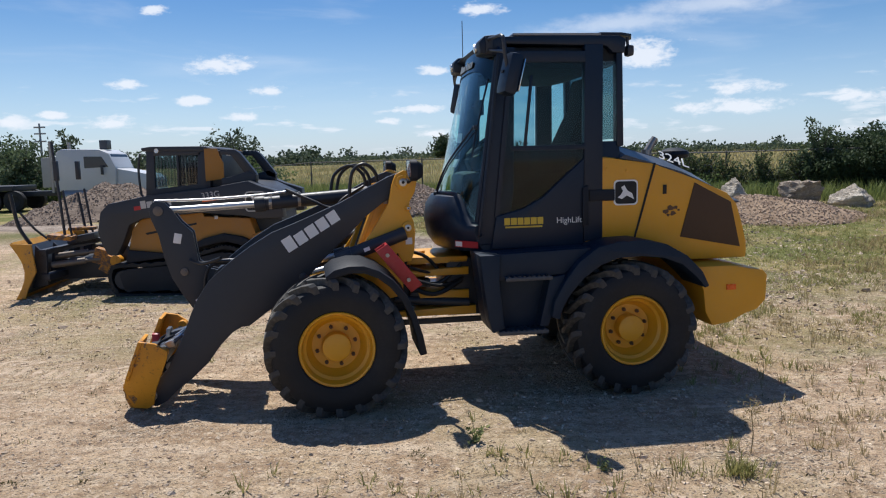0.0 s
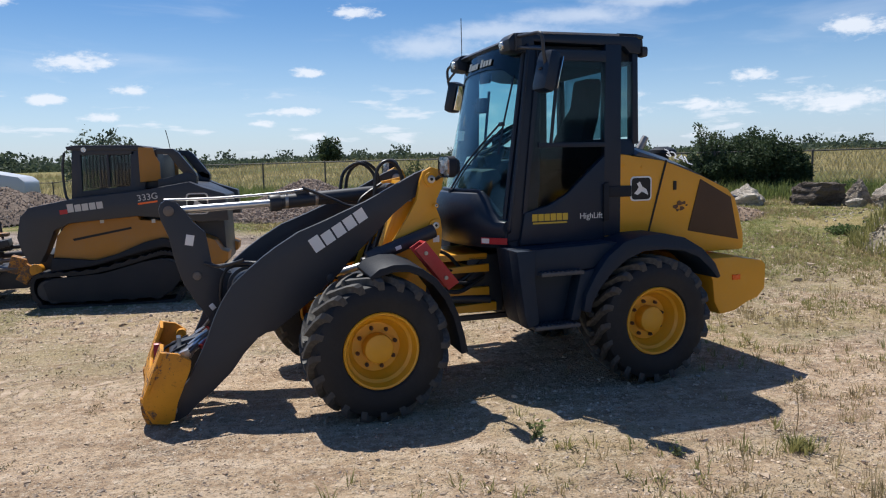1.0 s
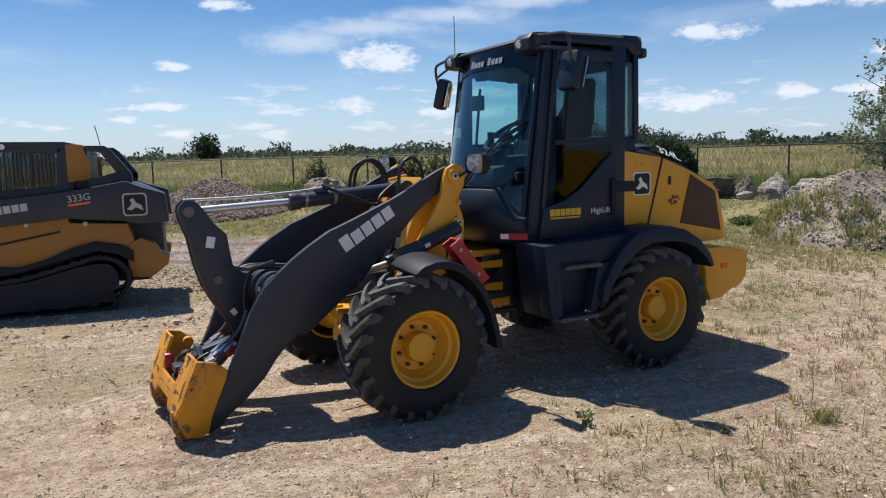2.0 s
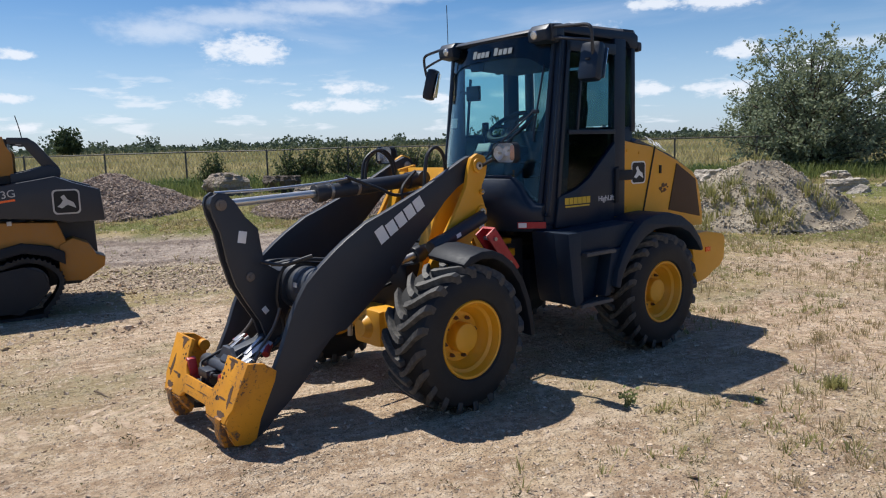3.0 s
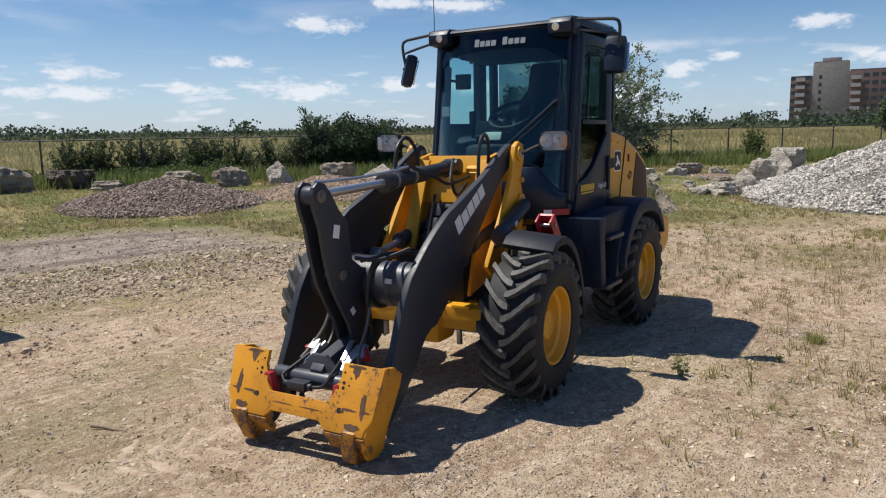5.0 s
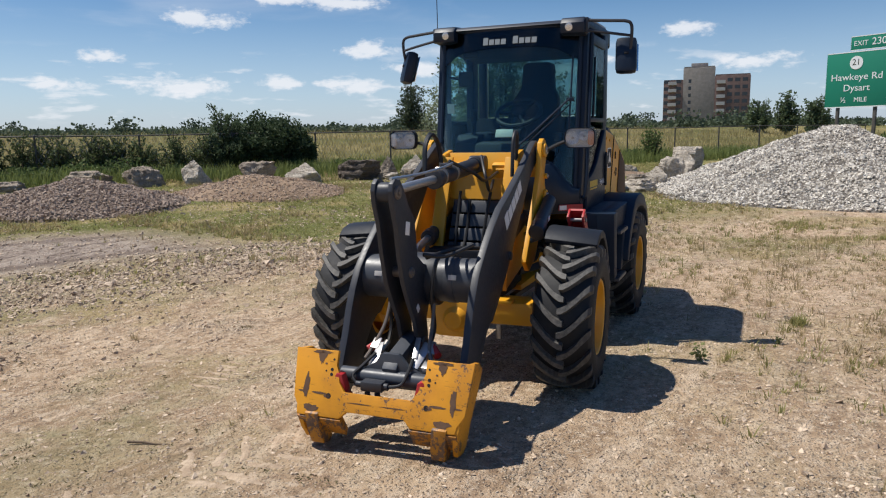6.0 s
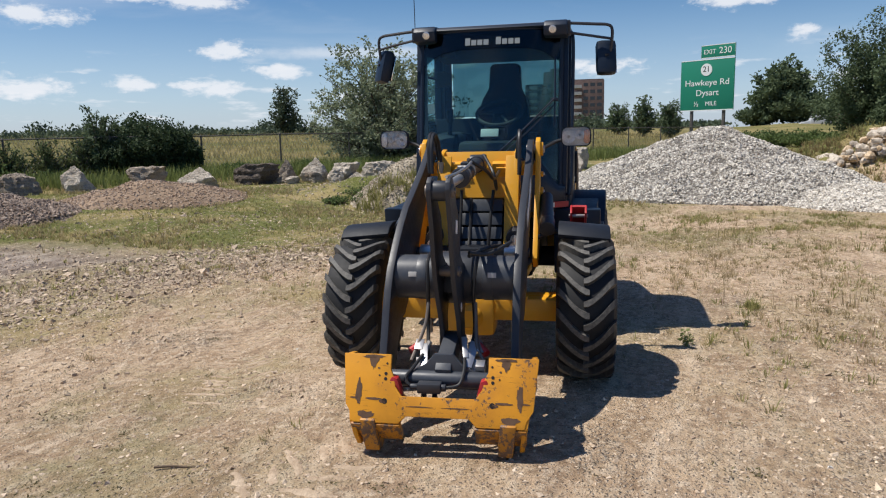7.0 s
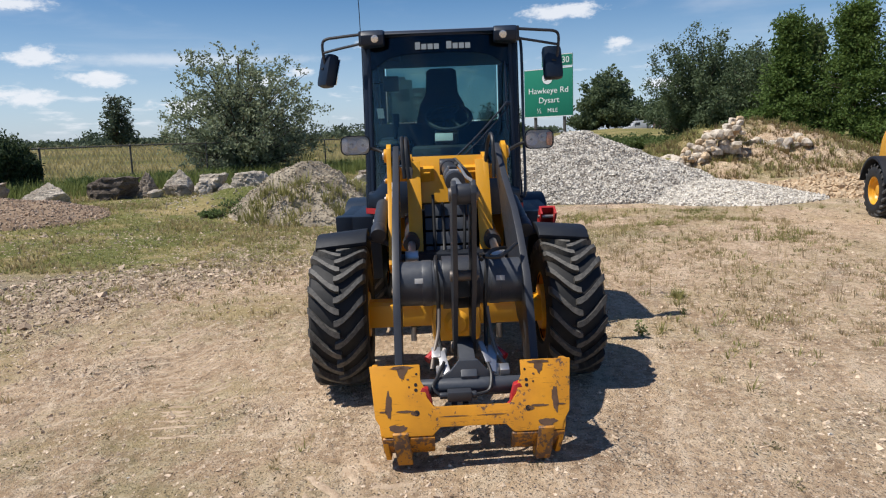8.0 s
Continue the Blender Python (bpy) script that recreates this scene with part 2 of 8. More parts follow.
def ground_material():
    """Pale packed limestone dirt, with stones, bare lanes and grassy areas."""
    m, g = material("packed_dirt")
    p = g.n("ShaderNodeTexCoord").outputs["Object"]
    sep = g.n("ShaderNodeSeparateXYZ", {0: p})
    x, y = sep.outputs[0], sep.outputs[1]
    big = g.noise(p, 0.35, 5.0, 0.6)
    mid = g.noise(p, 2.1, 6.0, 0.68, 0.3)
    fine = g.noise(p, 14.0, 7.0, 0.72)
    grit = g.noise(p, 70.0, 3.0, 0.7)
    # ruts drawn out along the way machines drive
    drag = g.n("ShaderNodeMapping", {"Vector": p, "Rotation": (0, 0, radians(24)), "Scale": (0.55, 2.6, 1.0)}).outputs[0]
    ruts = g.noise(drag, 1.3, 6.0, 0.65, 0.6)
    across = g.math("ADD", y, g.math("MULTIPLY", x, 0.6))
    wob = g.math("MULTIPLY", mid, 1.4)
    band = g.math("ABSOLUTE", g.math("SUBTRACT", across, 11.7))
    bandmask = g.math("MULTIPLY", g.ramp(g.math("ADD", band, wob), 2.4, 1.2), g.ramp(x, 5.5, 2.5))
    col = g.mix(g.ramp(mid, 0.34, 0.66), (0.45, 0.312, 0.195), (0.68, 0.495, 0.33))
    col = g.mix(g.math("MULTIPLY", g.ramp(ruts, 0.52, 0.66), 0.75), col, (0.76, 0.59, 0.42))
    col = g.mix(g.math("MULTIPLY", g.ramp(ruts, 0.47, 0.36), 0.55), col, (0.34, 0.235, 0.155))
    stony = g.math("MAXIMUM", g.ramp(g.noise(p, 0.8, 5.0, 0.65), 0.54, 0.68), bandmask)
    col = g.mix(g.math("MULTIPLY", stony, 0.45), col, (0.41, 0.305, 0.215))
    clod = g.noise(p, 7.5, 8.0, 0.8, 0.25)
    col = g.mix(g.math("MULTIPLY", g.ramp(clod, 0.56, 0.64), 0.55), col, (0.24, 0.165, 0.108))
    col = g.mix(g.math("MULTIPLY", g.ramp(clod, 0.5, 0.4), 0.5), col, (0.84, 0.68, 0.5))
    col = g.mix(g.math("MULTIPLY", g.ramp(fine, 0.53, 0.64), 0.6), col, (0.23, 0.16, 0.105))
    col = g.mix(g.math("MULTIPLY", g.ramp(fine, 0.48, 0.38), 0.55), col, (0.84, 0.68, 0.5))
    vor = g.n("ShaderNodeTexVoronoi", {"Vector": p, "Scale": 46.0, "Randomness": 1.0})
    chips = g.math("MULTIPLY", g.ramp(g.math("ADD", vor.outputs["Distance"], g.math("MULTIPLY", g.math("ADD", mid, stony), -0.2)), 0.24, 0.07), 0.95)
    chipcol = g.mix(g.n("ShaderNodeSeparateColor", {0: vor.outputs["Color"]}).outputs[0], (0.21, 0.15, 0.105), (0.88, 0.72, 0.54))
    col = g.mix(chips, col, chipcol)
    vor2 = g.n("ShaderNodeTexVoronoi", {"Vector": p, "Scale": 19.0, "Randomness": 1.0})
    lumps = g.ramp(g.math("ADD", vor2.outputs["Distance"], g.math("MULTIPLY", g.math("ADD", g.math("MULTIPLY", stony, 0.8), g.math("MULTIPLY", clod, 0.2)), -0.25)), 0.16, 0.03)
    lumpcol = g.mix(g.n("ShaderNodeSeparateColor", {0: vor2.outputs["Color"]}).outputs[1], (0.25, 0.18, 0.125), (0.82, 0.66, 0.49))
    col = g.mix(g.math("MULTIPLY", lumps, 0.85), col, lumpcol)
    # grey gravel lane behind the machines, with two worn ruts
    lane = g.math("ABSOLUTE", g.math("SUBTRACT", across, 14.6))
    lanemask = g.math("MULTIPLY", g.ramp(g.math("ADD", lane, wob), 3.0, 1.7), g.ramp(x, 4.0, 1.5))
    tracks = g.ramp(g.math("ADD", g.math("MULTIPLY", g.noise(g.n("ShaderNodeMapping", {"Vector": p, "Rotation": (0, 0, radians(31)), "Scale": (0.5, 2.2, 1.0)}).outputs[0], 1.2, 6.0, 0.7, 0.8), 0.5), g.math("MULTIPLY", g.noise(p, 2.6, 6.0, 0.75), 0.5)), 0.42, 0.6)
    lanecol = g.mix(tracks, g.mix(g.ramp(clod, 0.4, 0.6), (0.38, 0.31, 0.26), (0.14, 0.11, 0.095)), (0.46, 0.385, 0.32))
    rut = g.ramp(g.math("ABSOLUTE", g.math("SUBTRACT", g.math("ADD", lane, g.math("MULTIPLY", g.math("SUBTRACT", mid, 0.5), 0.5)), 1.0)), 0.26, 0.08)
    lanecol = g.mix(g.math("MULTIPLY", rut, 0.7), lanecol, (0.16, 0.125, 0.105))
    col = g.mix(g.math("MULTIPLY", lanemask, 0.88), col, lanecol)
    # grass: towards the banks and in patches
    s = g.math("ADD", g.math("MULTIPLY", x, 0.5), g.math("MULTIPLY", y, 0.866))
    bank = g.ramp(g.math("ADD", s, g.math("MULTIPLY", g.math("SUBTRACT", big, 0.5), 8.0)), 8.6, 12.0)
    patch = g.math("MULTIPLY", g.ramp(g.math("ADD", big, g.math("MULTIPLY", mid, 0.5)), 0.68, 0.92), g.math("ADD", 0.3, g.math("MULTIPLY", g.ramp(s, 3.0, 7.0), 0.55)))
    grass = g.math("MULTIPLY", g.math("MAXIMUM", bank, patch), g.math("SUBTRACT", 1.0, lanemask))
    grass = g.math("MULTIPLY", grass, g.ramp(g.math("ADD", fine, g.math("MULTIPLY", mid, 0.5)), 0.35, 0.75))
    gcol = g.mix(g.ramp(g.noise(p, 0.7, 5.0, 0.6), 0.44, 0.66), (0.125, 0.15, 0.03), (0.38, 0.3, 0.13))
    col = g.mix(g.math("MULTIPLY", grass, 0.92), col, gcol)
    field = g.ramp(s, 24.0, 27.0)
    fcol = g.mix(g.ramp(g.noise(p, 0.12, 6.0, 0.65), 0.35, 0.65), (0.15, 0.15, 0.05), (0.31, 0.25, 0.11))
    col = g.mix(field, col, fcol)
    h = g.math("ADD", g.math("MULTIPLY", fine, 1.3), g.math("ADD", g.math("MULTIPLY", grit, 0.5), g.math("ADD", g.math("MULTIPLY", chips, 0.8), g.math("MULTIPLY", ruts, 1.2))))
    h = g.math("ADD", h, g.math("ADD", g.math("MULTIPLY", clod, -1.6), g.math("MULTIPLY", lumps, 0.9)))
    finish(g, Base_Color=col, Roughness=0.95, Normal=bump(g, h, 0.9, 0.034), Specular_IOR_Level=0.12)
    return m


GROUND = ground_material()


def stone_material(name, a, b, scale=6.0, island=True):
    m, g = material(name)
    p = g.n("ShaderNodeTexCoord").outputs["Object"]
    n1 = g.noise(p, scale, 6.0, 0.65)
    n2 = g.noise(p, scale * 6, 4.0, 0.7)
    f = g.ramp(n1, 0.3, 0.7)
    if island:
        f = g.math("ADD", g.math("MULTIPLY", f, 0.35), g.math("MULTIPLY", g.n("ShaderNodeNewGeometry").outputs["Random Per Island"], 0.65))
    col = g.mix(f, a, b)
    col = g.mix(g.math("MULTIPLY", g.ramp(n2, 0.5, 0.75), 0.4), col, tuple(c * 0.55 for c in a))
    finish(g, Base_Color=col, Roughness=0.92, Normal=bump(g, g.math("ADD", n1, g.math("MULTIPLY", n2, 0.5)), 0.6, 0.04), Specular_IOR_Level=0.2)
    return m


LIMESTONE = stone_material("white_limestone", (0.26, 0.225, 0.18), (0.9, 0.84, 0.74))
BROWNGRAVEL = stone_material("brown_gravel", (0.25, 0.185, 0.14), (0.47, 0.375, 0.3))
TANRUBBLE = stone_material("tan_rubble", (0.33, 0.225, 0.13), (0.68, 0.53, 0.36))
PEBBLE = stone_material("pebbles", (0.25, 0.175, 0.12), (0.86, 0.69, 0.51))


def rock_material(name, a, b, stain):
    """Weathered limestone: level beds, pale faces, brown stains and pits."""
    m, g = material(name)
    p = g.n("ShaderNodeTexCoord").outputs["Object"]
    beds = g.n("ShaderNodeMapping", {"Vector": p, "Scale": (0.8, 0.8, 5.5)}).outputs[0]
    n0 = g.noise(p, 2.2, 6.0, 0.7, 0.4)
    n1 = g.noise(beds, 2.6, 6.0, 0.7, 0.5)
    n2 = g.noise(p, 21.0, 5.0, 0.75)
    col = g.mix(g.ramp(g.math("ADD", g.math("MULTIPLY", n0, 0.55), g.math("MULTIPLY", n1, 0.45)), 0.36, 0.62), a, b)
    col = g.mix(g.math("MULTIPLY", g.ramp(n1, 0.52, 0.68), 0.7), col, stain)
    col = g.mix(g.math("MULTIPLY", g.ramp(n2, 0.54, 0.7), 0.65), col, tuple(c * 0.35 for c in stain))
    col = g.mix(g.math("MULTIPLY", g.ramp(n2, 0.42, 0.3), 0.5), col, tuple(min(0.8, c * 1.35) for c in b))
    h = g.math("ADD", n1, g.math("ADD", g.math("MULTIPLY", n0, 0.6), g.math("MULTIPLY", n2, 0.35)))
    finish(g, Base_Color=col, Roughness=0.93, Normal=bump(g, h, 1.0, 0.12), Specular_IOR_Level=0.2)
    return m


BOULDER = rock_material("boulder_rock", (0.17, 0.135, 0.105), (0.52, 0.44, 0.345), (0.22, 0.16, 0.115))
BOULDERDARK = rock_material("dark_boulder_rock", (0.07, 0.056, 0.046), (0.2, 0.165, 0.135), (0.1, 0.075, 0.055))
BOULDERPALE = rock_material("pale_boulder_rock", (0.34, 0.29, 0.23), (0.74, 0.66, 0.55), (0.36, 0.27, 0.19))
SOIL = stone_material("heaped_soil", (0.2, 0.165, 0.12), (0.42, 0.36, 0.275), 1.6, False)
SOILSTONE = stone_material("soil_stones", (0.33, 0.275, 0.2), (0.58, 0.5, 0.385))
# Dark core colour stands for the shade in gaps between pale stones.
GAPSTONE = stone_material("shaded_pile_core", (0.1, 0.088, 0.075), (0.2, 0.18, 0.155), 6.0, False)
RUBBLEPALE = stone_material("pale_rubble", (0.36, 0.3, 0.23), (0.8, 0.71, 0.59), 3.0, False)
COARSE = stone_material("coarse_yard_gravel", (0.2, 0.145, 0.1), (0.74, 0.59, 0.44))
REDSTONE = stone_material("red_gravel_stones", (0.33, 0.235, 0.165), (0.58, 0.45, 0.34))
REDSOIL = stone_material("red_heap_soil", (0.2, 0.138, 0.09), (0.33, 0.24, 0.165), 1.6, False)
# Dark brown base paints in the shade between the gravel stones.
HEAPCORE = stone_material("shaded_heap_core", (0.12, 0.09, 0.068), (0.24, 0.185, 0.145), 6.0, False)


def leaf_material(name, a, b, trans=0.3, rough=0.65):
    m, g = material(name)
    r = g.n("ShaderNodeNewGeometry").outputs["Random Per Island"]
    p = g.n("ShaderNodeTexCoord").outputs["Object"]
    f = g.math("ADD", g.math("MULTIPLY", r, 0.6), g.math("MULTIPLY", g.noise(p, 1.2, 3.0), 0.4))
    col = g.mix(f, a, b)
    bs = g.n("ShaderNodeBsdfPrincipled", {"Base Color": col, "Roughness": rough, "Specular IOR Level": 0.18})
    tr = g.n("ShaderNodeBsdfTranslucent", {"Color": col})
    mx = g.n("ShaderNodeMixShader", {0: trans, 1: bs.outputs[0], 2: tr.outputs[0]})
    out = g.n("ShaderNodeOutputMaterial")
    g.t.links.new(mx.outputs[0], out.inputs[0])
    return m


LEAF_SILVER = leaf_material("silver_green_leaves", (0.1, 0.13, 0.06), (0.36, 0.4, 0.26), 0.35, 0.5)
LEAF_GREEN = leaf_material("green_leaves", (0.06, 0.1, 0.03), (0.17, 0.22, 0.08), 0.4)
LEAF_ROAD = leaf_material("roadside_leaves", (0.05, 0.08, 0.04), (0.165, 0.21, 0.11), 0.35)
LEAF_HEDGE = leaf_material("hedge_leaves", (0.06, 0.085, 0.032), (0.19, 0.22, 0.095), 0.35)
LEAF_DARK = leaf_material("dark_green_needles", (0.03, 0.053, 0.023), (0.092, 0.125, 0.06), 0.27)
LEAF_FAR = leaf_material("distant_leaves", (0.055, 0.08, 0.05), (0.125, 0.155, 0.095), 0.3)
LEAF_BRIGHT = leaf_material("bright_green_leaves", (0.052, 0.1, 0.02), (0.155, 0.225, 0.06), 0.35)
SCRUB = leaf_material("scrubby_weed_leaves", (0.1, 0.088, 0.045), (0.25, 0.22, 0.1), 0.3)
WEEDLEAF = leaf_material("olive_weed_leaves", (0.14, 0.17, 0.06), (0.34, 0.36, 0.16), 0.4)
GRASS_DRY = leaf_material("dry_grass", (0.2, 0.155, 0.07), (0.52, 0.42, 0.23), 0.35)
GRASS_GREEN = leaf_material("green_grass", (0.17, 0.18, 0.055), (0.42, 0.38, 0.16), 0.4)
GRASS_FIELD = leaf_material("tan_field_grass", (0.27, 0.235, 0.1), (0.4, 0.335, 0.16), 0.4)
GRASS_BANK = leaf_material("brown_bank_weeds", (0.17, 0.12, 0.06), (0.33, 0.25, 0.12), 0.35)
GRASS_WEED = leaf_material("tall_green_weeds", (0.1, 0.135, 0.035), (0.26, 0.29, 0.1), 0.4)
BARK = stone_material("bark", (0.06, 0.045, 0.035), (0.16, 0.125, 0.1), 8.0, False)
SIGNGREEN = paint("sign_green", (0.002, 0.205, 0.125), 0.6, 0.0, vary=0.04)
SIGNWHITE = paint("sign_white", (0.82, 0.83, 0.82), 0.5, 0.0, vary=0.02)
GALV = paint("galvanised_steel", (0.3, 0.31, 0.32), 0.5, 0.2, metal=0.6)
DARKPOST = paint("dark_fence_steel", (0.07, 0.065, 0.06), 0.6, 0.3)
BRICKRED = stone_material("brown_brick_wall", (0.155, 0.105, 0.095), (0.23, 0.165, 0.15), 0.8, False)
CONCRETE = stone_material("pale_concrete_wall", (0.24, 0.22, 0.205), (0.32, 0.295, 0.275), 0.8, False)
BALCONY = paint("balcony_white", (0.45, 0.44, 0.43), 0.6, 0.1)
WINDOWDARK = paint("window_dark", (0.03, 0.035, 0.045), 0.1, 0.0)
WOOD = paint("weathered_wood", (0.12, 0.08, 0.05), 0.8, 0.3, grain=0.8)

# ---- shaping helpers ----
def mesh_of(bm, name, mat, smooth=35.0):
    me = bpy.data.meshes.new(name)
    bm.normal_update()
    bm.to_mesh(me)
    bm.free()
    for mt in (mat if isinstance(mat, (list, tuple)) else (mat,)):
        me.materials.append(mt)
    if smooth and len(me.polygons):
        me.polygons.foreach_set("use_smooth", [True] * len(me.polygons))
        me.set_sharp_from_angle(angle=radians(smooth))
    return me


def part(name, bm, mat, parent, label="", xf=None, smooth=35.0):
    """Links a bmesh as one mesh object under a thing or under a part."""
    if xf is not None:
        bm.transform(xf)
    ob = new(name, mesh_of(bm, name, mat, smooth))
    ob.parent = parent
    if label:
        tagged(ob, label)
    return ob


def thing(name, bm, mat, label, category, group="", kind="", m=None, smooth=35.0):
    ob = new(name, mesh_of(bm, name, mat, smooth))
    if m is not None:
        ob.matrix_world = m
    return tagged(ob, label, category, group, kind)


def empty(name, m, label, category, group="", kind=""):
    ob = new(name)
    ob.matrix_world = m
    return tagged(ob, label, category, group, kind)


def merge(bm, other):
    me = bpy.data.meshes.new("tmp")
    other.to_mesh(me)
    other.free()
    bm.from_mesh(me)
    bpy.data.meshes.remove(me)
    return bm


def bevelled(t, r, angle=25.0, segments=2):
    if r > 0:
        t.normal_update()
        edges = [e for e in t.edges if len(e.link_faces) == 2 and e.calc_face_angle(0.0) > radians(angle)]
        bmesh.ops.bevel(t, geom=edges, offset=r, segments=segments, profile=0.6, affect="EDGES", clamp_overlap=True)
    return t


def box(bm, c, s, bevel=0.0, rot=None):
    t = bmesh.new()
    bmesh.ops.create_cube(t, size=1.0)
    bmesh.ops.scale(t, vec=s, verts=t.verts)
    bevelled(t, bevel)
    if rot:
        t.transform(Euler([radians(a) for a in rot]).to_matrix().to_4x4())
    bmesh.ops.translate(t, vec=c, verts=t.verts)
    return merge(bm, t)


def prism(bm, pts, a0, a1, axis="y", bevel=0.0, pts_b=None):
    """A solid with the outline pts, (x, z) for axis y, (y, z) for axis x, (x, y) for axis z, between a0 and a1."""
    t = bmesh.new()

    def at(p, a):
        return {"y": (p[0], a, p[1]), "x": (a, p[0], p[1]), "z": (p[0], p[1], a)}[axis]

    lo = [t.verts.new(at(p, a0)) for p in pts]
    hi = [t.verts.new(at(p, a1)) for p in (pts_b or pts)]
    t.faces.new(lo)
    t.faces.new(hi[::-1])
    n = len(pts)
    for i in range(n):
        t.faces.new((lo[i], hi[i], hi[(i + 1) % n], lo[(i + 1) % n]))
    bmesh.ops.recalc_face_normals(t, faces=t.faces)
    bevelled(t, bevel)
    return merge(bm, t)


def frame_axes(d):
    d = d.normalized()
    a = d.orthogonal().normalized()
    return a, d.cross(a)


def cyl(bm, p0, p1, r0, r1=None, n=20, bevel=0.0):
    p0, p1 = Vector(p0), Vector(p1)
    r1 = r0 if r1 is None else r1
    a, b = frame_axes(p1 - p0)
    t = bmesh.new()
    rings = []
    for p, r in ((p0, r0), (p1, r1)):
        rings.append([t.verts.new(p + (a * math.cos(2 * math.pi * i / n) + b * math.sin(2 * math.pi * i / n)) * r) for i in range(n)])
    for i in range(n):
        j = (i + 1) % n
        t.faces.new((rings[0][i], rings[0][j], rings[1][j], rings[1][i]))
    t.faces.new(rings[0][::-1])
    t.faces.new(rings[1])
    bmesh.ops.recalc_face_normals(t, faces=t.faces)
    bevelled(t, bevel, 40)
    return merge(bm, t)


def spline(pts, steps=6):
    pts = [Vector(p) for p in pts]
    out = []
    for i in range(len(pts) - 1):
        p0, p1, p2, p3 = pts[max(i - 1, 0)], pts[i], pts[i + 1], pts[min(i + 2, len(pts) - 1)]
        for k in range(steps):
            t = k / steps
            out.append(0.5 * ((2 * p1) + (p2 - p0) * t + (2 * p0 - 5 * p1 + 4 * p2 - p3) * t * t + (3 * p1 - p0 - 3 * p2 + p3) * t * t * t))
    return out + [pts[-1]]


def tube(bm, pts, r, n=8, smooth=6, r_end=None):
    pts = spline(pts, smooth) if smooth > 1 else [Vector(p) for p in pts]
    rings = []
    a = frame_axes(pts[1] - pts[0])[0]
    for i, p in enumerate(pts):
        d = (pts[min(i + 1, len(pts) - 1)] - pts[max(i - 1, 0)]).normalized()
        a = (a - d * a.dot(d)).normalized()
        b = d.cross(a)
        rr = r if r_end is None else r + (r_end - r) * i / (len(pts) - 1)
        rings.append([bm.verts.new(p + (a * math.cos(2 * math.pi * k / n) + b * math.sin(2 * math.pi * k / n)) * rr) for k in range(n)])
    for i in range(len(rings) - 1):
        for k in range(n):
            j = (k + 1) % n
            bm.faces.new((rings[i][k], rings[i][j], rings[i + 1][j], rings[i + 1][k]))
    bm.faces.new(rings[0][::-1])
    bm.faces.new(rings[-1])
    return bm


def lathe(bm, prof, c, n=48, sx=1.0):
    """Turns the outline (radius, y) about the y axis through c."""
    c = Vector(c)
    rings = []
    for r, y in prof:
        if r < 1e-6:
            rings.append([bm.verts.new(c + Vector((0, y * sx, 0)))])
        else:
            rings.append([bm.verts.new(c + Vector((r * math.cos(2 * math.pi * i / n), y * sx, r * math.sin(2 * math.pi * i / n)))) for i in range(n)])
    made = []
    for p, q in zip(rings, rings[1:]):
        for i in range(n):
            j = (i + 1) % n
            loop = [p[i % len(p)], p[j % len(p)], q[j % len(q)], q[i % len(q)]]
            loop = list(dict.fromkeys(loop))
            if len(loop) > 2:
                made.append(bm.faces.new(loop))
    bmesh.ops.recalc_face_normals(bm, faces=made)
    return bm


def loft(bm, sections, bevel=0.0):
    """A closed solid through like outlines."""
    t = bmesh.new()
    vs = [[t.verts.new(p) for p in sec] for sec in sections]
    n = len(vs[0])
    for a, b in zip(vs, vs[1:]):
        for i in range(n):
            j = (i + 1) % n
            t.faces.new((a[i], a[j], b[j], b[i]))
    t.faces.new(vs[0])
    t.faces.new(vs[-1][::-1])
    bmesh.ops.recalc_face_normals(t, faces=t.faces)
    bevelled(t, bevel)
    return merge(bm, t)


def sheet(bm, pts, thick=0.01):
    """A plate over a loop of points, with thickness along its normal."""
    pts = [Vector(p) for p in pts]
    nrm = Vector((0, 0, 0))
    for i, p in enumerate(pts):
        q = pts[(i + 1) % len(pts)]
        nrm += p.cross(q)
    nrm.normalize()
    t = bmesh.new()
    lo = [t.verts.new(p - nrm * thick / 2) for p in pts]
    hi = [t.verts.new(p + nrm * thick / 2) for p in pts]
    t.faces.new(lo[::-1])
    t.faces.new(hi)
    for i in range(len(pts)):
        j = (i + 1) % len(pts)
        t.faces.new((lo[i], lo[j], hi[j], hi[i]))
    return merge(bm, t)


def grid_sheet(bm, rows, thick=0.0):
    """A sheet through rows of points; with a thickness it becomes a shell."""
    t = bmesh.new()
    vs = [[t.verts.new(p) for p in row] for row in rows]
    for a, b in zip(vs, vs[1:]):
        for i in range(len(a) - 1):
            t.faces.new((a[i], a[i + 1], b[i + 1], b[i]))
    bmesh.ops.recalc_face_normals(t, faces=t.faces)
    if thick:
        bmesh.ops.solidify(t, geom=t.faces[:], thickness=thick)
    return merge(bm, t)


def lettering(name, text, size, mat, parent, m, depth=0.002, label=""):
    """Raised writing in the built-in typeface, as a mesh."""
    cu = bpy.data.curves.new(name, "FONT")
    cu.body, cu.size, cu.extrude, cu.align_x, cu.align_y = text, size, depth, "CENTER", "CENTER"
    tmp = new("tmp", cu)
    me = bpy.data.meshes.new_from_object(tmp.evaluated_get(bpy.context.evaluated_depsgraph_get()))
    bpy.data.objects.remove(tmp)
    bpy.data.curves.remove(cu)
    me.materials.clear()
    me.materials.append(mat)
    me.transform(m)
    ob = new(name, me)
    ob.parent = parent
    if label:
        tagged(ob, label)
    return ob


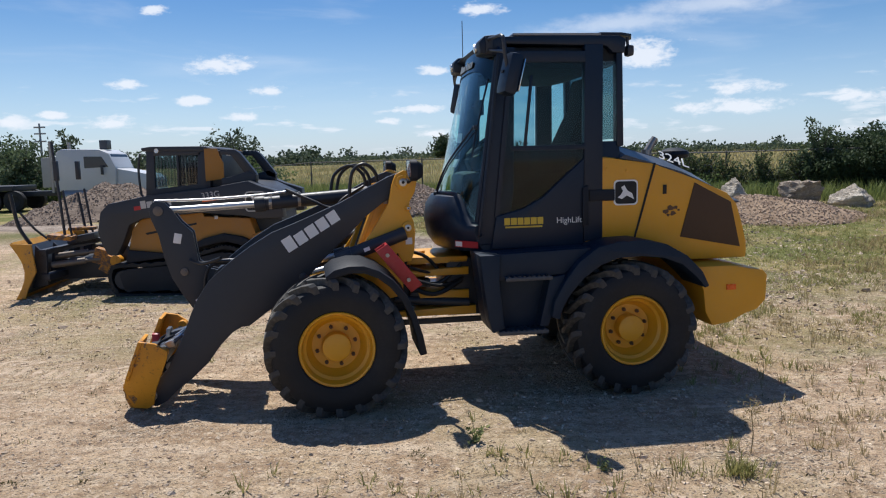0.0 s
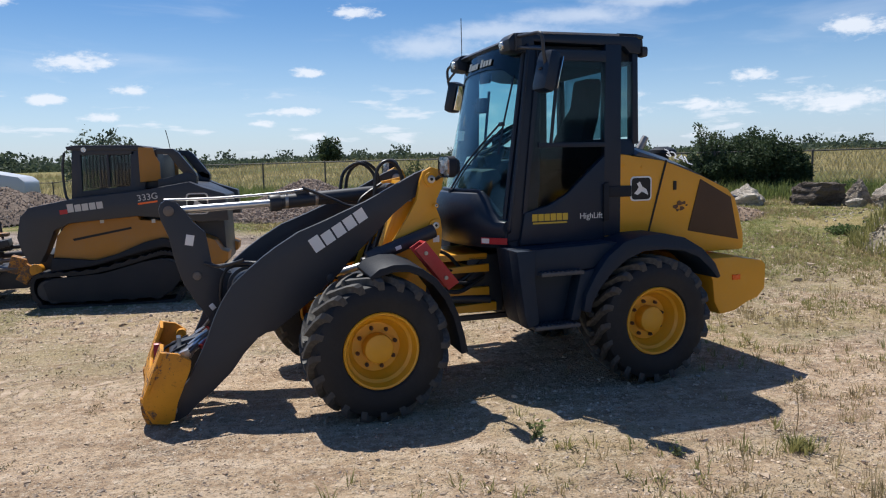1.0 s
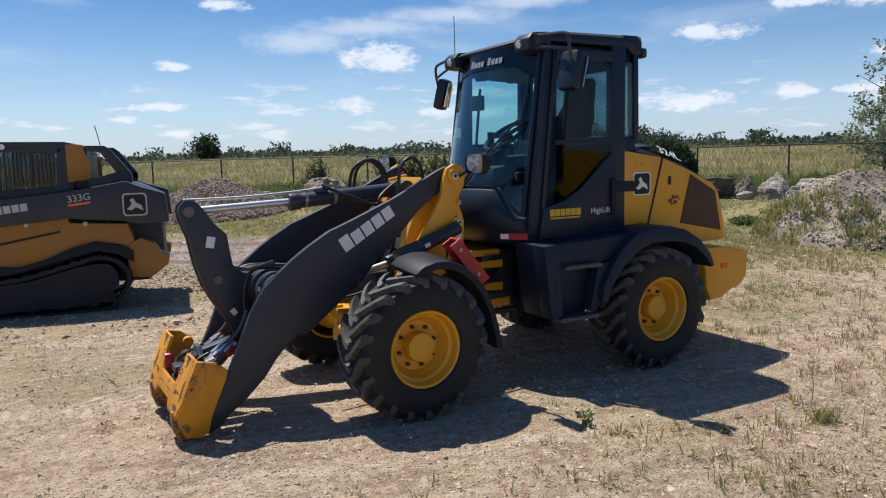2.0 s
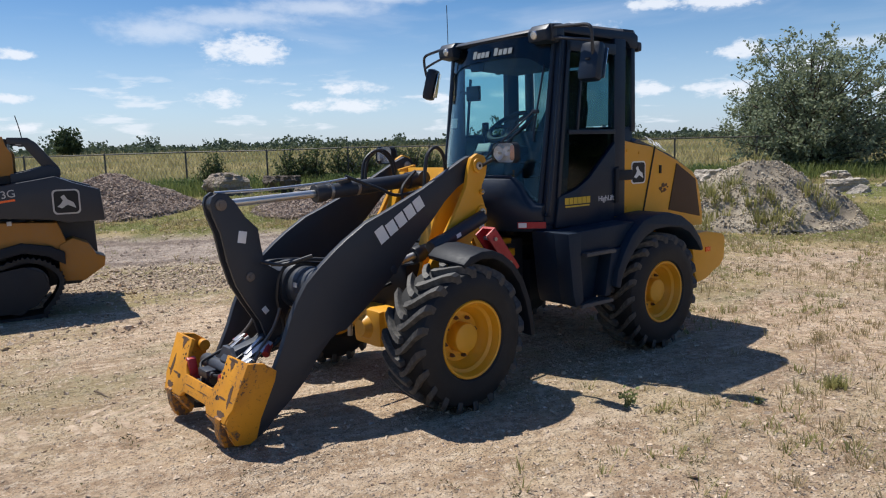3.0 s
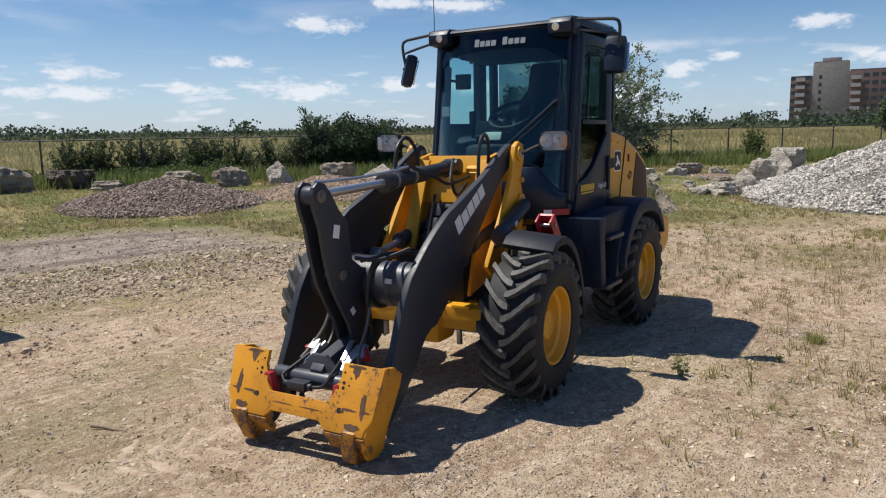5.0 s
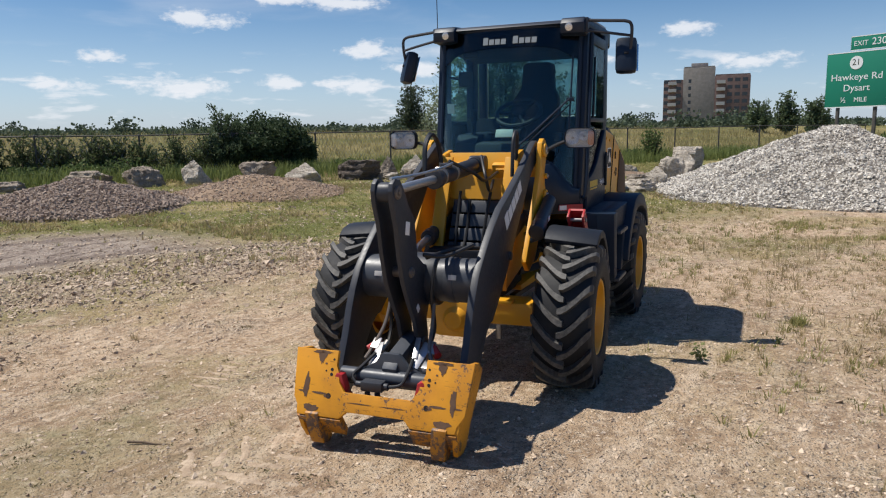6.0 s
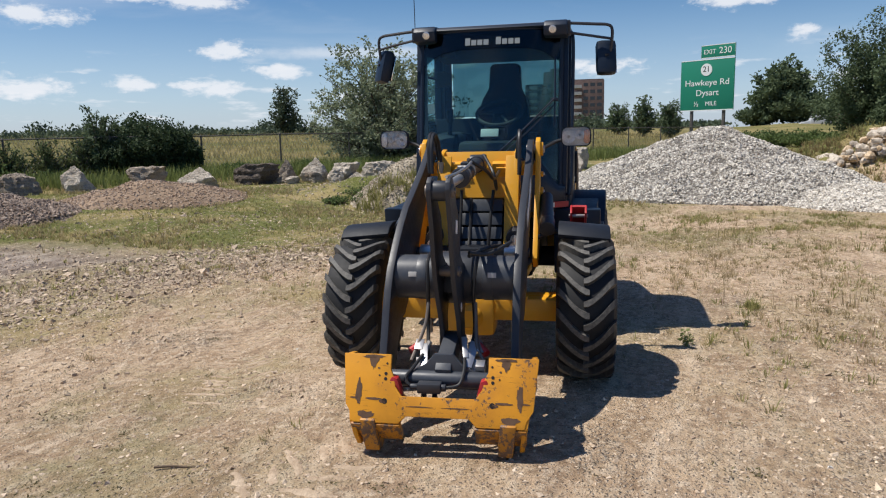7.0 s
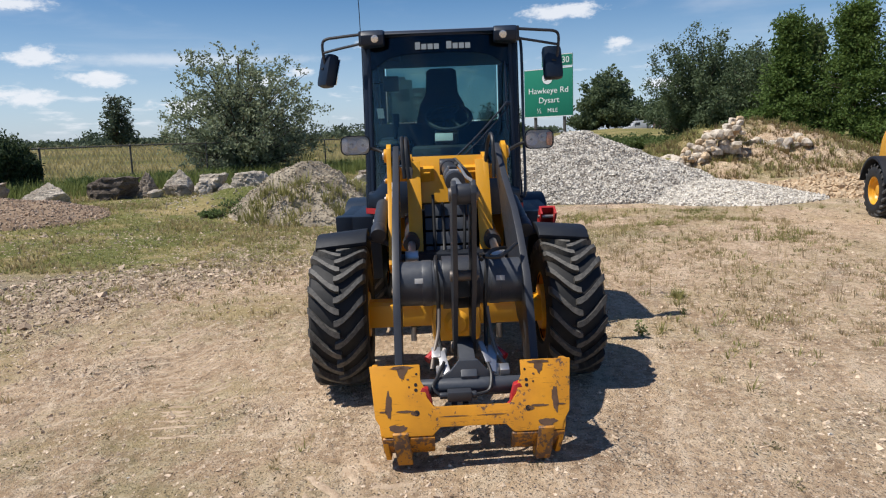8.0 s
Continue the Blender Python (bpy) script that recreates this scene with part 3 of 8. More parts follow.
def blocks(maker, mat, parent, count, w, h, gap, m, depth=0.003, slant=0.0, tall_first=0.0, label="", name="letter_block"):
    """A row of plain blocks where a word mark stands, in the plane of m."""
    x = -(count * w + (count - 1) * gap) / 2
    for i in range(count):
        t = bmesh.new()
        hh = h * (1 + tall_first) if i == 0 else h
        prism(t, [(x, -h / 2), (x + w, -h / 2), (x + w + slant, -h / 2 + hh), (x + slant, -h / 2 + hh)], 0, depth, "z", 0.0)
        t.transform(m)
        maker(name, t, mat, parent, label)
        x += w + gap


def emblem(bm_back, bm_line, bm_mark, m, s):
    """A rounded shield with a pale rim and a plain pale mark in it."""
    def rounded(a, b, k, n=5):
        out = []
        for cx, cy, a0 in ((a - k, b - k, 0), (-a + k, b - k, 90), (-a + k, -b + k, 180), (a - k, -b + k, 270)):
            out += [(cx + k * math.cos(radians(a0 + 90 * i / n)), cy + k * math.sin(radians(a0 + 90 * i / n))) for i in range(n + 1)]
        return out
    for bm, scale, d0, d1 in ((bm_line, 1.0, 0.0, 0.003), (bm_back, 0.88, 0.0, 0.005)):
        t = bmesh.new()
        prism(t, [(x * scale, y * scale) for x, y in rounded(s / 2, s / 2 * 1.0, s * 0.16)], d0, d1, "z")
        t.transform(m)
        merge(bm, t)
    t = bmesh.new()
    q = s * 0.34
    prism(t, [(-q, -0.55 * q), (-0.5 * q, -0.75 * q), (0.1 * q, -0.35 * q), (q, -0.8 * q), (0.75 * q, -0.1 * q), (0.15 * q, 0.25 * q), (-0.2 * q, 0.85 * q), (-0.6 * q, 0.6 * q), (-0.35 * q, 0.2 * q), (-0.6 * q, -0.2 * q)], 0.005, 0.0065, "z")
    t.transform(m)
    merge(bm_mark, t)


SIDE = Matrix(((1, 0, 0, 0), (0, 0, -1, 0), (0, 1, 0, 0), (0, 0, 0, 1)))  # writing that faces -y
FACE = Matrix(((0, 0, -1, 0), (-1, 0, 0, 0), (0, 1, 0, 0), (0, 0, 0, 1)))  # writing that faces -x


def on_side(u, v, z, turn=0.0):
    return Matrix.Translation((u, v, z)) @ SIDE @ pose(0, 0, 0, 0, 0, turn)


def on_front(u, v, z, lean=0.0):
    return Matrix.Translation((u, v, z)) @ pose(0, 0, 0, 0, lean, 0) @ FACE

# ---- ground ----
def smooth(a, b, x):
    t = min(1.0, max(0.0, (x - a) / (b - a)))
    return t * t * (3 - 2 * t)


def ground_z(x, y):
    s = 0.5 * x + 0.866 * y
    z = 0.42 * smooth(12.0, 20.0, s) * smooth(-13.0, -5.0, x) + 1.5 * smooth(26.0, 75.0, s)
    z -= 0.3 * smooth(-9.0, -15.0, x) * smooth(18.0, 30.0, y) * (1 - smooth(50.0, 80.0, y))
    z -= 0.2 * smooth(5.0, 9.0, y) * smooth(1.5, -2.0, x) * (1 - smooth(14.0, 19.0, y))
    z += 0.5 * smooth(30, 60, x) * smooth(2, -8, y)
    d = math.hypot(x + 0.5, y - 4.5)
    z += smooth(2.5, 8, d) * 0.05 * noise.noise((x * 0.35, y * 0.35, 0.3)) + 0.012 * noise.noise((x * 1.3, y * 1.3, 1.7))
    return z


def axis_steps(lo, hi, centre, fine, grow):
    out, step, x = [centre], fine, centre
    while x < hi:
        x += step
        out.append(x)
        if x > centre + 9:
            step *= grow
    step, x = fine, centre
    while x > lo:
        x -= step
        out.insert(0, x)
        if x < centre - 9:
            step *= grow
    return out


xs = axis_steps(-2600, 2600, 0.0, 0.2, 1.07)
ys = axis_steps(-2600, 2600, 6.0, 0.2, 1.07)
verts = [(x, y, ground_z(x, y)) for y in ys for x in xs]
nx = len(xs)
faces = [(j * nx + i, j * nx + i + 1, (j + 1) * nx + i + 1, (j + 1) * nx + i) for j in range(len(ys) - 1) for i in range(nx - 1)]
me = bpy.data.meshes.new("ground")
me.from_pydata(verts, [], faces)
me.polygons.foreach_set("use_smooth", [True] * len(me.polygons))
me.materials.append(GROUND)
ground = tagged(new("ground", me), "pale packed dirt yard with gravel and dry grass", "ground", kind="structure")

# ---- wheel loader ----
REAR = pose(1.233, 6.01, 0.0, 0, 0, 8.5)
FRONT = pose(-0.917, 5.627, 0.0, 0, 0, 11.5)
FX = REAR.inverted() @ FRONT  # front half, in the loader's own axes


def tyre_carcass(half=0.19):
    bm = bmesh.new()
    lathe(bm, [(0.245, -half * 0.8), (0.27, -half * 0.97), (0.34, -half * 1.04), (0.40, -half * 1.0), (0.432, -half * 0.9), (0.445, -half * 0.7), (0.45, 0.0),
               (0.445, half * 0.7), (0.432, half * 0.9), (0.40, half * 1.0), (0.34, half * 1.04), (0.27, half * 0.97), (0.245, half * 0.8)], (0, 0, 0), 64)
    return bm


def lug_mesh(side, R=0.49):
    """One curved tread bar, from the middle of the tread to the shoulder."""
    bm = bmesh.new()
    stations = [(-0.018, -0.035, R, 0.017), (0.008, -0.022, R, 0.021), (0.045, 0.02, R, 0.019), (0.095, 0.115, R - 0.001, 0.02), (0.14, 0.225, R - 0.004, 0.022), (0.172, 0.295, R - 0.010, 0.024), (0.188, 0.325, R - 0.03, 0.022), (0.191, 0.335, R - 0.055, 0.017)]
    rings = []
    for y, da, r, w in stations:
        base = 0.455 if r > 0.46 else r - 0.02
        ring = []
        for rr, ww in ((base - 0.02, w * 1.25), (r, w)):
            for sgn in (-1, 1):
                a = da + sgn * ww / 0.49
                yy = y if rr == r else min(y, 0.185)
                ring.append(bm.verts.new((-rr * math.cos(a), side * yy, rr * math.sin(a))))
        rings.append(ring)
    for q, s in zip(rings, rings[1:]):
        for a, b in ((2, 3), (0, 2), (3, 1)):
            bm.faces.new((q[a], q[b], s[b], s[a]))
    bm.faces.new((rings[0][0], rings[0][1], rings[0][3], rings[0][2]))
    bm.faces.new((rings[-1][0], rings[-1][2], rings[-1][3], rings[-1][1]))
    bmesh.ops.recalc_face_normals(bm, faces=bm.faces)
    return mesh_of(bm, "tread_lug", LUGRUBBER, 20.0)


LUGRUBBER = paint("scuffed_lug_rubber", (0.052, 0.05, 0.048), 0.6, 0.7, (0.24, 0.225, 0.195), grain=0.8, spec=0.4)
LUGS = {1: lug_mesh(1), -1: lug_mesh(-1)}


def wheel(parent, place, side, xf):
    """A wheel whose outer face looks along side * y."""
    m = xf @ Matrix.Translation(place) @ (Matrix.Identity(4) if side < 0 else Matrix.Scale(-1, 4, (0, 1, 0)))
    bm = bmesh.new()
    # outer face towards -y: lip, barrel and dish
    lathe(bm, [(0.23, 0.17), (0.25, 0.165), (0.256, -0.15), (0.262, -0.165), (0.252, -0.176), (0.24, -0.172), (0.232, -0.15), (0.225, -0.12), (0.205, -0.105), (0.2, -0.08), (0.18, -0.055), (0.165, -0.03),
               (0.16, -0.03), (0.12, -0.032), (0.0, -0.032)], (0, 0, 0), 56)
    bm.transform(m)
    bmesh.ops.recalc_face_normals(bm, faces=bm.faces)
    w = part("wheel", bm, YELLOW, parent, "yellow steel wheel rim with dust in the dish")
    bm = tyre_carcass()
    bm.transform(m)
    bmesh.ops.recalc_face_normals(bm, faces=bm.faces)
    part("tyre", bm, RUBBER, w, "black rubber tyre")
    for k in range(40):
        lug = new("tread_lug", LUGS[(1 if k % 2 else -1) * (1 if side < 0 else -1)])
        lug.parent = w
        lug.matrix_basis = xf @ Matrix.Translation(place) @ Matrix.Rotation(2 * math.pi * k / 40, 4, "Y")
    bm = bmesh.new()
    lathe(bm, [(0.1, -0.03), (0.1, -0.1), (0.095, -0.112), (0.085, -0.117), (0.0, -0.118)], (0, 0, 0), 32)
    bm.transform(m)
    bmesh.ops.recalc_face_normals(bm, faces=bm.faces)
    part("hub", bm, YELLOW, w)
    for k in range(8):
        a = 2 * math.pi * (k + 0.3) / 8
        bm = bmesh.new()
        x, z = 0.134 * math.cos(a), 0.134 * math.sin(a)
        cyl(bm, (x, -0.028, z), (x, -0.05, z), 0.0145, 0.0145, 6)
        cyl(bm, (x, -0.05, z), (x, -0.066, z), 0.008, 0.007, 8)
        bm.transform(m)
        bmesh.ops.recalc_face_normals(bm, faces=bm.faces)
        part("wheel_nut", bm, RUST, w, "dark wheel nut")
    return w


LOCK = [(0.30, 1.11), (0.38, 1.16), (0.62, 0.86), (0.54, 0.81)]  # outline of the red lock channel, front half axes


def arc_pts(cx, cz, r, a0, a1, n):
    return [(cx + r * math.cos(radians(a0 + (a1 - a0) * i / n)), cz + r * math.sin(radians(a0 + (a1 - a0) * i / n))) for i in range(n + 1)]


def round_rect(a, b, r):
    out = []
    for cx, cy, t0 in ((a - r, b - r, 0), (r - a, b - r, 90), (r - a, r - b, 180), (a - r, r - b, 270)):
        out += arc_pts(cx, cy, r, t0, t0 + 90, 5)
    return out


def build_loader():
    top = empty("wheel_loader", REAR, "yellow and charcoal compact wheel loader parked on the dirt", "wheel loader")
    F = FX

    def fp(name, bm, mat, parent=top, label="", smooth_=35.0):
        return part(name, bm, mat, parent, label, F, smooth_)

    def rp(name, bm, mat, parent=top, label="", smooth_=35.0):
        return part(name, bm, mat, parent, label, None, smooth_)

    I = Matrix.Identity(4)
    rng_ = random.Random(5)
    for s in (-1, 1):
        wheel(top, (0, s * 0.79, 0.478), s, F)
        wheel(top, (0, s * 0.79, 0.472), s, I)

    # -- lift arms: broad cranked plates
    arm_outline = [(0.53, 1.645), (0.595, 1.625), (0.625, 1.575), (0.60, 1.52), (0.53, 1.485), (0.40, 1.42), (0.28, 1.33), (0.16, 1.21), (0.05, 1.11), (-0.05, 1.02), (-0.14, 0.92),
                   (-0.28, 0.80), (-0.42, 0.69), (-0.53, 0.61), (-0.60, 0.56), (-0.655, 0.555), (-0.72, 0.52), (-0.81, 0.43), (-0.90, 0.31), (-1.02, 0.20), (-1.14, 0.11), (-1.20, 0.05),
                   (-1.27, 0.015), (-1.345, 0.03), (-1.385, 0.09), (-1.35, 0.14), (-1.26, 0.20), (-1.18, 0.29), (-1.12, 0.41), (-1.06, 0.53), (-1.0, 0.68), (-0.945, 0.79),
                   (-0.87, 0.90), (-0.77, 0.99), (-0.67, 1.07), (-0.57, 1.14), (-0.41, 1.235), (-0.25, 1.295), (0.08, 1.43), (0.29, 1.535), (0.45, 1.615)]
    for s in (-1, 1):
        bm = bmesh.new()
        y0, y1 = (-0.405, -0.36) if s < 0 else (0.36, 0.405)
        prism(bm, arm_outline, y0, y1, "y", 0.006)
        arm = fp("lift_arm", bm, CHARCOAL, top, "charcoal painted steel lift arm with white lettering blocks")
        bm = bmesh.new()
        cyl(bm, (0.55, s * 0.35, 1.572), (0.55, s * 0.475, 1.572), 0.036, n=20, bevel=0.006)
        fp("pivot_pin", bm, STEEL, arm, "greased steel pivot pin")
        bm = bmesh.new()
        cyl(bm, (-1.30, s * 0.34, 0.10), (-1.30, s * 0.43, 0.10), 0.036, n=20, bevel=0.006)
        fp("coupler_pin", bm, STEEL, arm)
        bm = bmesh.new()
        cyl(bm, (-0.20, s * 0.33, 0.90), (-0.20, s * 0.415, 0.90), 0.03, n=20, bevel=0.006)
        fp("cylinder_pin", bm, CHARCOAL, arm)
        if s < 0:
            mm = on_side(-0.125, -0.4065, 1.235, 31)
        else:
            mm = Matrix.Translation((-0.125, 0.4065, 1.235)) @ pose(0, 0, 0, 0, 0, 180) @ SIDE @ pose(0, 0, 0, 0, 0, -31)
        blocks(fp, WHITE, arm, 5, 0.078, 0.088, 0.014, mm, 0.0025, 0.0, 0.2, "white lettering block")
    # cross tube
    bm = bmesh.new()
    cyl(bm, (-0.72, -0.36, 0.83), (-0.72, 0.36, 0.83), 0.135, n=40)
    for v in (-0.2, 0.2):
        cyl(bm, (-0.72, v - 0.03, 0.83), (-0.72, v + 0.03, 0.83), 0.139, n=40, bevel=0.003)
    cross = fp("cross_tube", bm, GREYPAINT, top, "slate grey round cross tube between the arms")
    for v in (-0.23, 0.25):
        bm = bmesh.new()
        box(bm, (-0.852, v, 0.87), (0.004, 0.05, 0.03), 0.001, (0, 12, 0))
        fp("serial_tag", bm, LABEL, cross)
    # bell crank: two plates and its pivot
    crank_outline = [(-1.30, 1.41), (-1.285, 1.45), (-1.25, 1.475), (-1.19, 1.465), (-1.14, 1.41), (-1.08, 1.315), (-1.00, 1.235), (-0.985, 1.12), (-0.97, 1.01), (-0.88, 0.95), (-0.80, 0.93),
                     (-0.74, 0.83), (-0.79, 0.72), (-0.85, 0.62), (-0.83, 0.50), (-0.86, 0.44), (-0.93, 0.43), (-0.98, 0.50), (-1.02, 0.63), (-1.10, 0.76), (-1.17, 0.89), (-1.215, 1.05), (-1.245, 1.22), (-1.29, 1.34)]
    bm = bmesh.new()
    for y0 in (-0.064, 0.038):
        prism(bm, crank_outline, y0, y0 + 0.026, "y", 0.004)
    cyl(bm, (-0.72, -0.11, 0.83), (-0.72, 0.11, 0.83), 0.16, n=36, bevel=0.006)
    box(bm, (-0.93, 0, 0.86), (0.05, 0.10, 0.16), 0.006, (0, 12, 0))
    crank = fp("bell_crank", bm, CHARCOAL, top, "charcoal twin plate bell crank")
    for u, z, r in ((-1.235, 1.40, 0.036), (-1.075, 0.935, 0.03), (-0.90, 0.48, 0.036)):
        bm = bmesh.new()
        cyl(bm, (u, -0.078, z), (u, 0.078, z), r, n=20, bevel=0.005)
        cyl(bm, (u, -0.085, z), (u, -0.073, z), r * 0.45, n=12)
        fp("pin", bm, OLDSTEEL, crank)
    bm = bmesh.new()
    box(bm, (-1.11, -0.066, 1.19), (0.055, 0.003, 0.075), 0.001, (0, 12, 0))
    fp("sticker", bm, WHITE, crank, "small white sticker")
    bm = bmesh.new()
    box(bm, (-0.985, -0.066, 0.705), (0.035, 0.003, 0.045), 0.001, (0, -35, 0))
    fp("sticker", bm, WHITE, crank)
    # tilt cylinder
    bm = bmesh.new()
    cyl(bm, (-0.50, 0, 1.425), (0.30, 0, 1.475), 0.052, n=28)
    cyl(bm, (-0.54, 0, 1.422), (-0.46, 0, 1.428), 0.062, n=28, bevel=0.006)
    cyl(bm, (0.26, 0, 1.47), (0.34, 0, 1.478), 0.062, n=28, bevel=0.006)
    cyl(bm, (0.38, -0.06, 1.482), (0.38, 0.06, 1.482), 0.06, n=24, bevel=0.006)
    box(bm, (-0.30, 0, 1.495), (0.10, 0.05, 0.04), 0.006, (0, -4, 0))
    tilt = fp("tilt_cylinder", bm, CHARCOAL, top, "black tilt cylinder with a bright rod")
    bm = bmesh.new()
    cyl(bm, (-1.17, 0, 1.40), (-0.50, 0, 1.425), 0.026, n=20)
    fp("rod", bm, CHROME, tilt, "bright chromed rod")
    bm = bmesh.new()
    cyl(bm, (-1.235, -0.042, 1.40), (-1.235, 0.042, 1.40), 0.055, n=24, bevel=0.006)
    fp("rod_eye", bm, CHARCOAL, tilt, "dark rod eye")
    bm = bmesh.new()
    tube(bm, [(-1.26, -0.04, 1.475), (-0.9, -0.04, 1.475), (-0.5, -0.045, 1.495), (-0.3, -0.04, 1.515)], 0.009, 8, 3)
    fp("indicator_rod", bm, CHROME, tilt, "thin bright indicator rod")
    for u in (-0.42, -0.20):
        bm = bmesh.new()
        z = 1.43 + (u + 0.5) * 0.0625
        cyl(bm, (u - 0.012, 0, z), (u + 0.012, 0, z), 0.058, n=24, bevel=0.003)
        cyl(bm, (u, -0.03, z + 0.05), (u, 0.03, z + 0.05), 0.012, n=10)
        fp("clamp", bm, STEEL, tilt)
    # lift cylinders
    for s in (-1, 1):
        bm = bmesh.new()
        v = s * 0.29
        cyl(bm, (0.56, v, 1.06), (0.10, v, 0.96), 0.05, n=24)
        cyl(bm, (0.14, v, 0.968), (0.07, v, 0.952), 0.06, n=24, bevel=0.006)
        cyl(bm, (0.58, v - 0.05, 1.065), (0.58, v + 0.05, 1.065), 0.058, n=20, bevel=0.005)
        lc = fp("lift_cylinder", bm, CHARCOAL, top, "black lift cylinder under the arm")
        bm = bmesh.new()
        cyl(bm, (0.10, v, 0.96), (-0.18, v, 0.902), 0.027, n=18)
        cyl(bm, (-0.2, v - 0.045, 0.9), (-0.2, v + 0.045, 0.9), 0.05, n=18, bevel=0.005)
        fp("rod", bm, CHROME, lc)
        # the outer hydraulic steering strut seen over the fender
        bm = bmesh.new()
        cyl(bm, (0.55, s * 0.5, 1.20), (0.12, s * 0.52, 1.055), 0.05, n=22)
        cyl(bm, (0.15, s * 0.52, 1.065), (0.04, s * 0.522, 1.025), 0.056, n=22, bevel=0.006)
        st = fp("hydraulic_strut", bm, CHARCOAL, top, "black hydraulic cylinder beside the mast")
        bm = bmesh.new()
        box(bm, (0.26, s * 0.563, 1.10), (0.045, 0.003, 0.028), 0.001, (0, -19, 0))
        fp("sticker", bm, WHITE, st)

    # -- front mast and frame, yellow
    plate = [(0.47, 1.56), (0.50, 1.63), (0.56, 1.66), (0.63, 1.64), (0.655, 1.58), (0.64, 1.50), (0.60, 1.43), (0.59, 1.37), (0.625, 1.28), (0.635, 1.20), (0.625, 1.06), (0.60, 0.98), (0.53, 0.98), (0.50, 1.05), (0.30, 0.80),
             (0.12, 0.74), (0.02, 0.82), (0.17, 1.02), (0.33, 1.24), (0.44, 1.42)]
    for s in (-1, 1):
        bm = bmesh.new()
        prism(bm, plate, s * 0.455, s * 0.42, "y", 0.005)
        pl = fp("mast_plate", bm, YELLOW, top, "yellow steel mast plate with pivot bosses")
        for u, z, r in ((0.55, 1.572, 0.052), (0.578, 1.236, 0.045), (0.585, 1.38, 0.02)):
            bm = bmesh.new()
            cyl(bm, (u, s * 0.455, z), (u, s * 0.475, z), r, n=24, bevel=0.004)
            bs = fp("boss", bm, YELLOW, pl)
            bm = bmesh.new()
            cyl(bm, (u, s * 0.474, z), (u, s * 0.486, z), r * 0.55, n=18, bevel=0.003)
            fp("bolt", bm, BRIGHT, bs, "plated bolt head")
            bm = bmesh.new()
            cyl(bm, (u, s * 0.4855, z), (u, s * 0.489, z), r * 0.22, n=12)
            fp("socket", bm, HOLE, bs)
        bm = bmesh.new()
        box(bm, (0.585, s * 0.457, 1.135), (0.05, 0.003, 0.05), 0.001)
        fp("sticker", bm, WHITE, pl, "white warning sticker")
        # inner plates, sloped forward
        bm = bmesh.new()
        prism(bm, [(0.40, 1.55), (0.56, 1.58), (0.60, 1.40), (0.55, 0.70), (0.05, 0.60), (0.10, 0.78), (0.26, 1.20)], s * 0.30, s * 0.265, "y", 0.004)
        fp("mast_web", bm, YELLOW, top)
        bm = bmesh.new()
        prism(bm, [(0.38, 1.44), (0.52, 1.50), (0.56, 1.42), (0.44, 1.34)], s * 0.265, s * 0.13, "y", 0.008)
        fp("mast_bracket", bm, YELLOW, top)
        bm = bmesh.new()
        prism(bm, [(0.395, 1.53), (0.425, 1.53), (0.285, 1.19), (0.125, 0.77), (0.08, 0.60), (0.045, 0.60), (0.095, 0.78), (0.255, 1.20)], s * 0.205, s * 0.305, "y", 0.004)
        fp("mast_flange", bm, YELLOW, top, "yellow front flange of the mast")
    bm = bmesh.new()
    box(bm, (0.54, 0, 1.43), (0.10, 0.84, 0.09), 0.012, (0, -15, 0))
    box(bm, (0.46, 0.17, 1.36), (0.06, 0.14, 0.26), 0.012, (0, -20, 0))
    box(bm, (0.46, -0.17, 1.36), (0.06, 0.14, 0.26), 0.012, (0, -20, 0))
    fp("mast_beam", bm, YELLOW, top, "yellow mast cross beam")
    bm = bmesh.new()
    prism(bm, [(0.24, -0.265), (0.24, 0.0), (0.24, 0.265), (-0.12, 0.265), (-0.12, 0.17), (-0.12, -0.19), (-0.30, -0.265)], -0.012, 0.012, "x", 0.004)
    for v_ in bm.verts:
        v_.co = Vector((v_.co.x, v_.co.z, v_.co.y))
    bm.transform(Matrix.Translation((0.42, 0, 1.33)) @ pose(0, 0, 0, 0, 18, 0))
    bmesh.ops.recalc_face_normals(bm, faces=bm.faces)
    fp("mast_back", bm, YELLOW, top, "yellow plate closing the mast")
    bm = bmesh.new()
    for k in range(5):
        u, z = 0.35 - 0.05 * k, 1.16 - 0.098 * k
        box(bm, (u, 0, z), (0.035, 0.37, 0.092), 0.006, (0, 22, 0))
    fp("mast_cover", bm, GREYPAINT, top, "slate grey stepped cover panel in the mast")
    bm = bmesh.new()
    box(bm, (0.30, 0, 0.72), (0.60, 0.56, 0.34), 0.02)
    box(bm, (0.55, 0, 0.9), (0.14, 0.5, 0.5), 0.02)
    fp("front_frame", bm, BLACKPLASTIC, top, "dark front frame box")
    bm = bmesh.new()
    cyl(bm, (0, -0.62, 0.478), (0, 0.62, 0.478), 0.085, n=24)
    prism(bm, [(-0.62, 0.40), (-0.62, 0.56), (0.62, 0.56), (0.62, 0.40)], -0.12, 0.12, "x", 0.02)
    box(bm, (-0.04, 0, 0.43), (0.26, 0.34, 0.28), 0.05)
    cyl(bm, (-0.17, 0, 0.43), (-0.22, 0, 0.43), 0.09, 0.06, n=24)
    box(bm, (-0.10, 0.33, 0.565), (0.10, 0.14, 0.03), 0.008)
    box(bm, (-0.10, -0.33, 0.565), (0.10, 0.14, 0.03), 0.008)
    ax = fp("front_axle", bm, YELLOW, top, "yellow front axle housing")
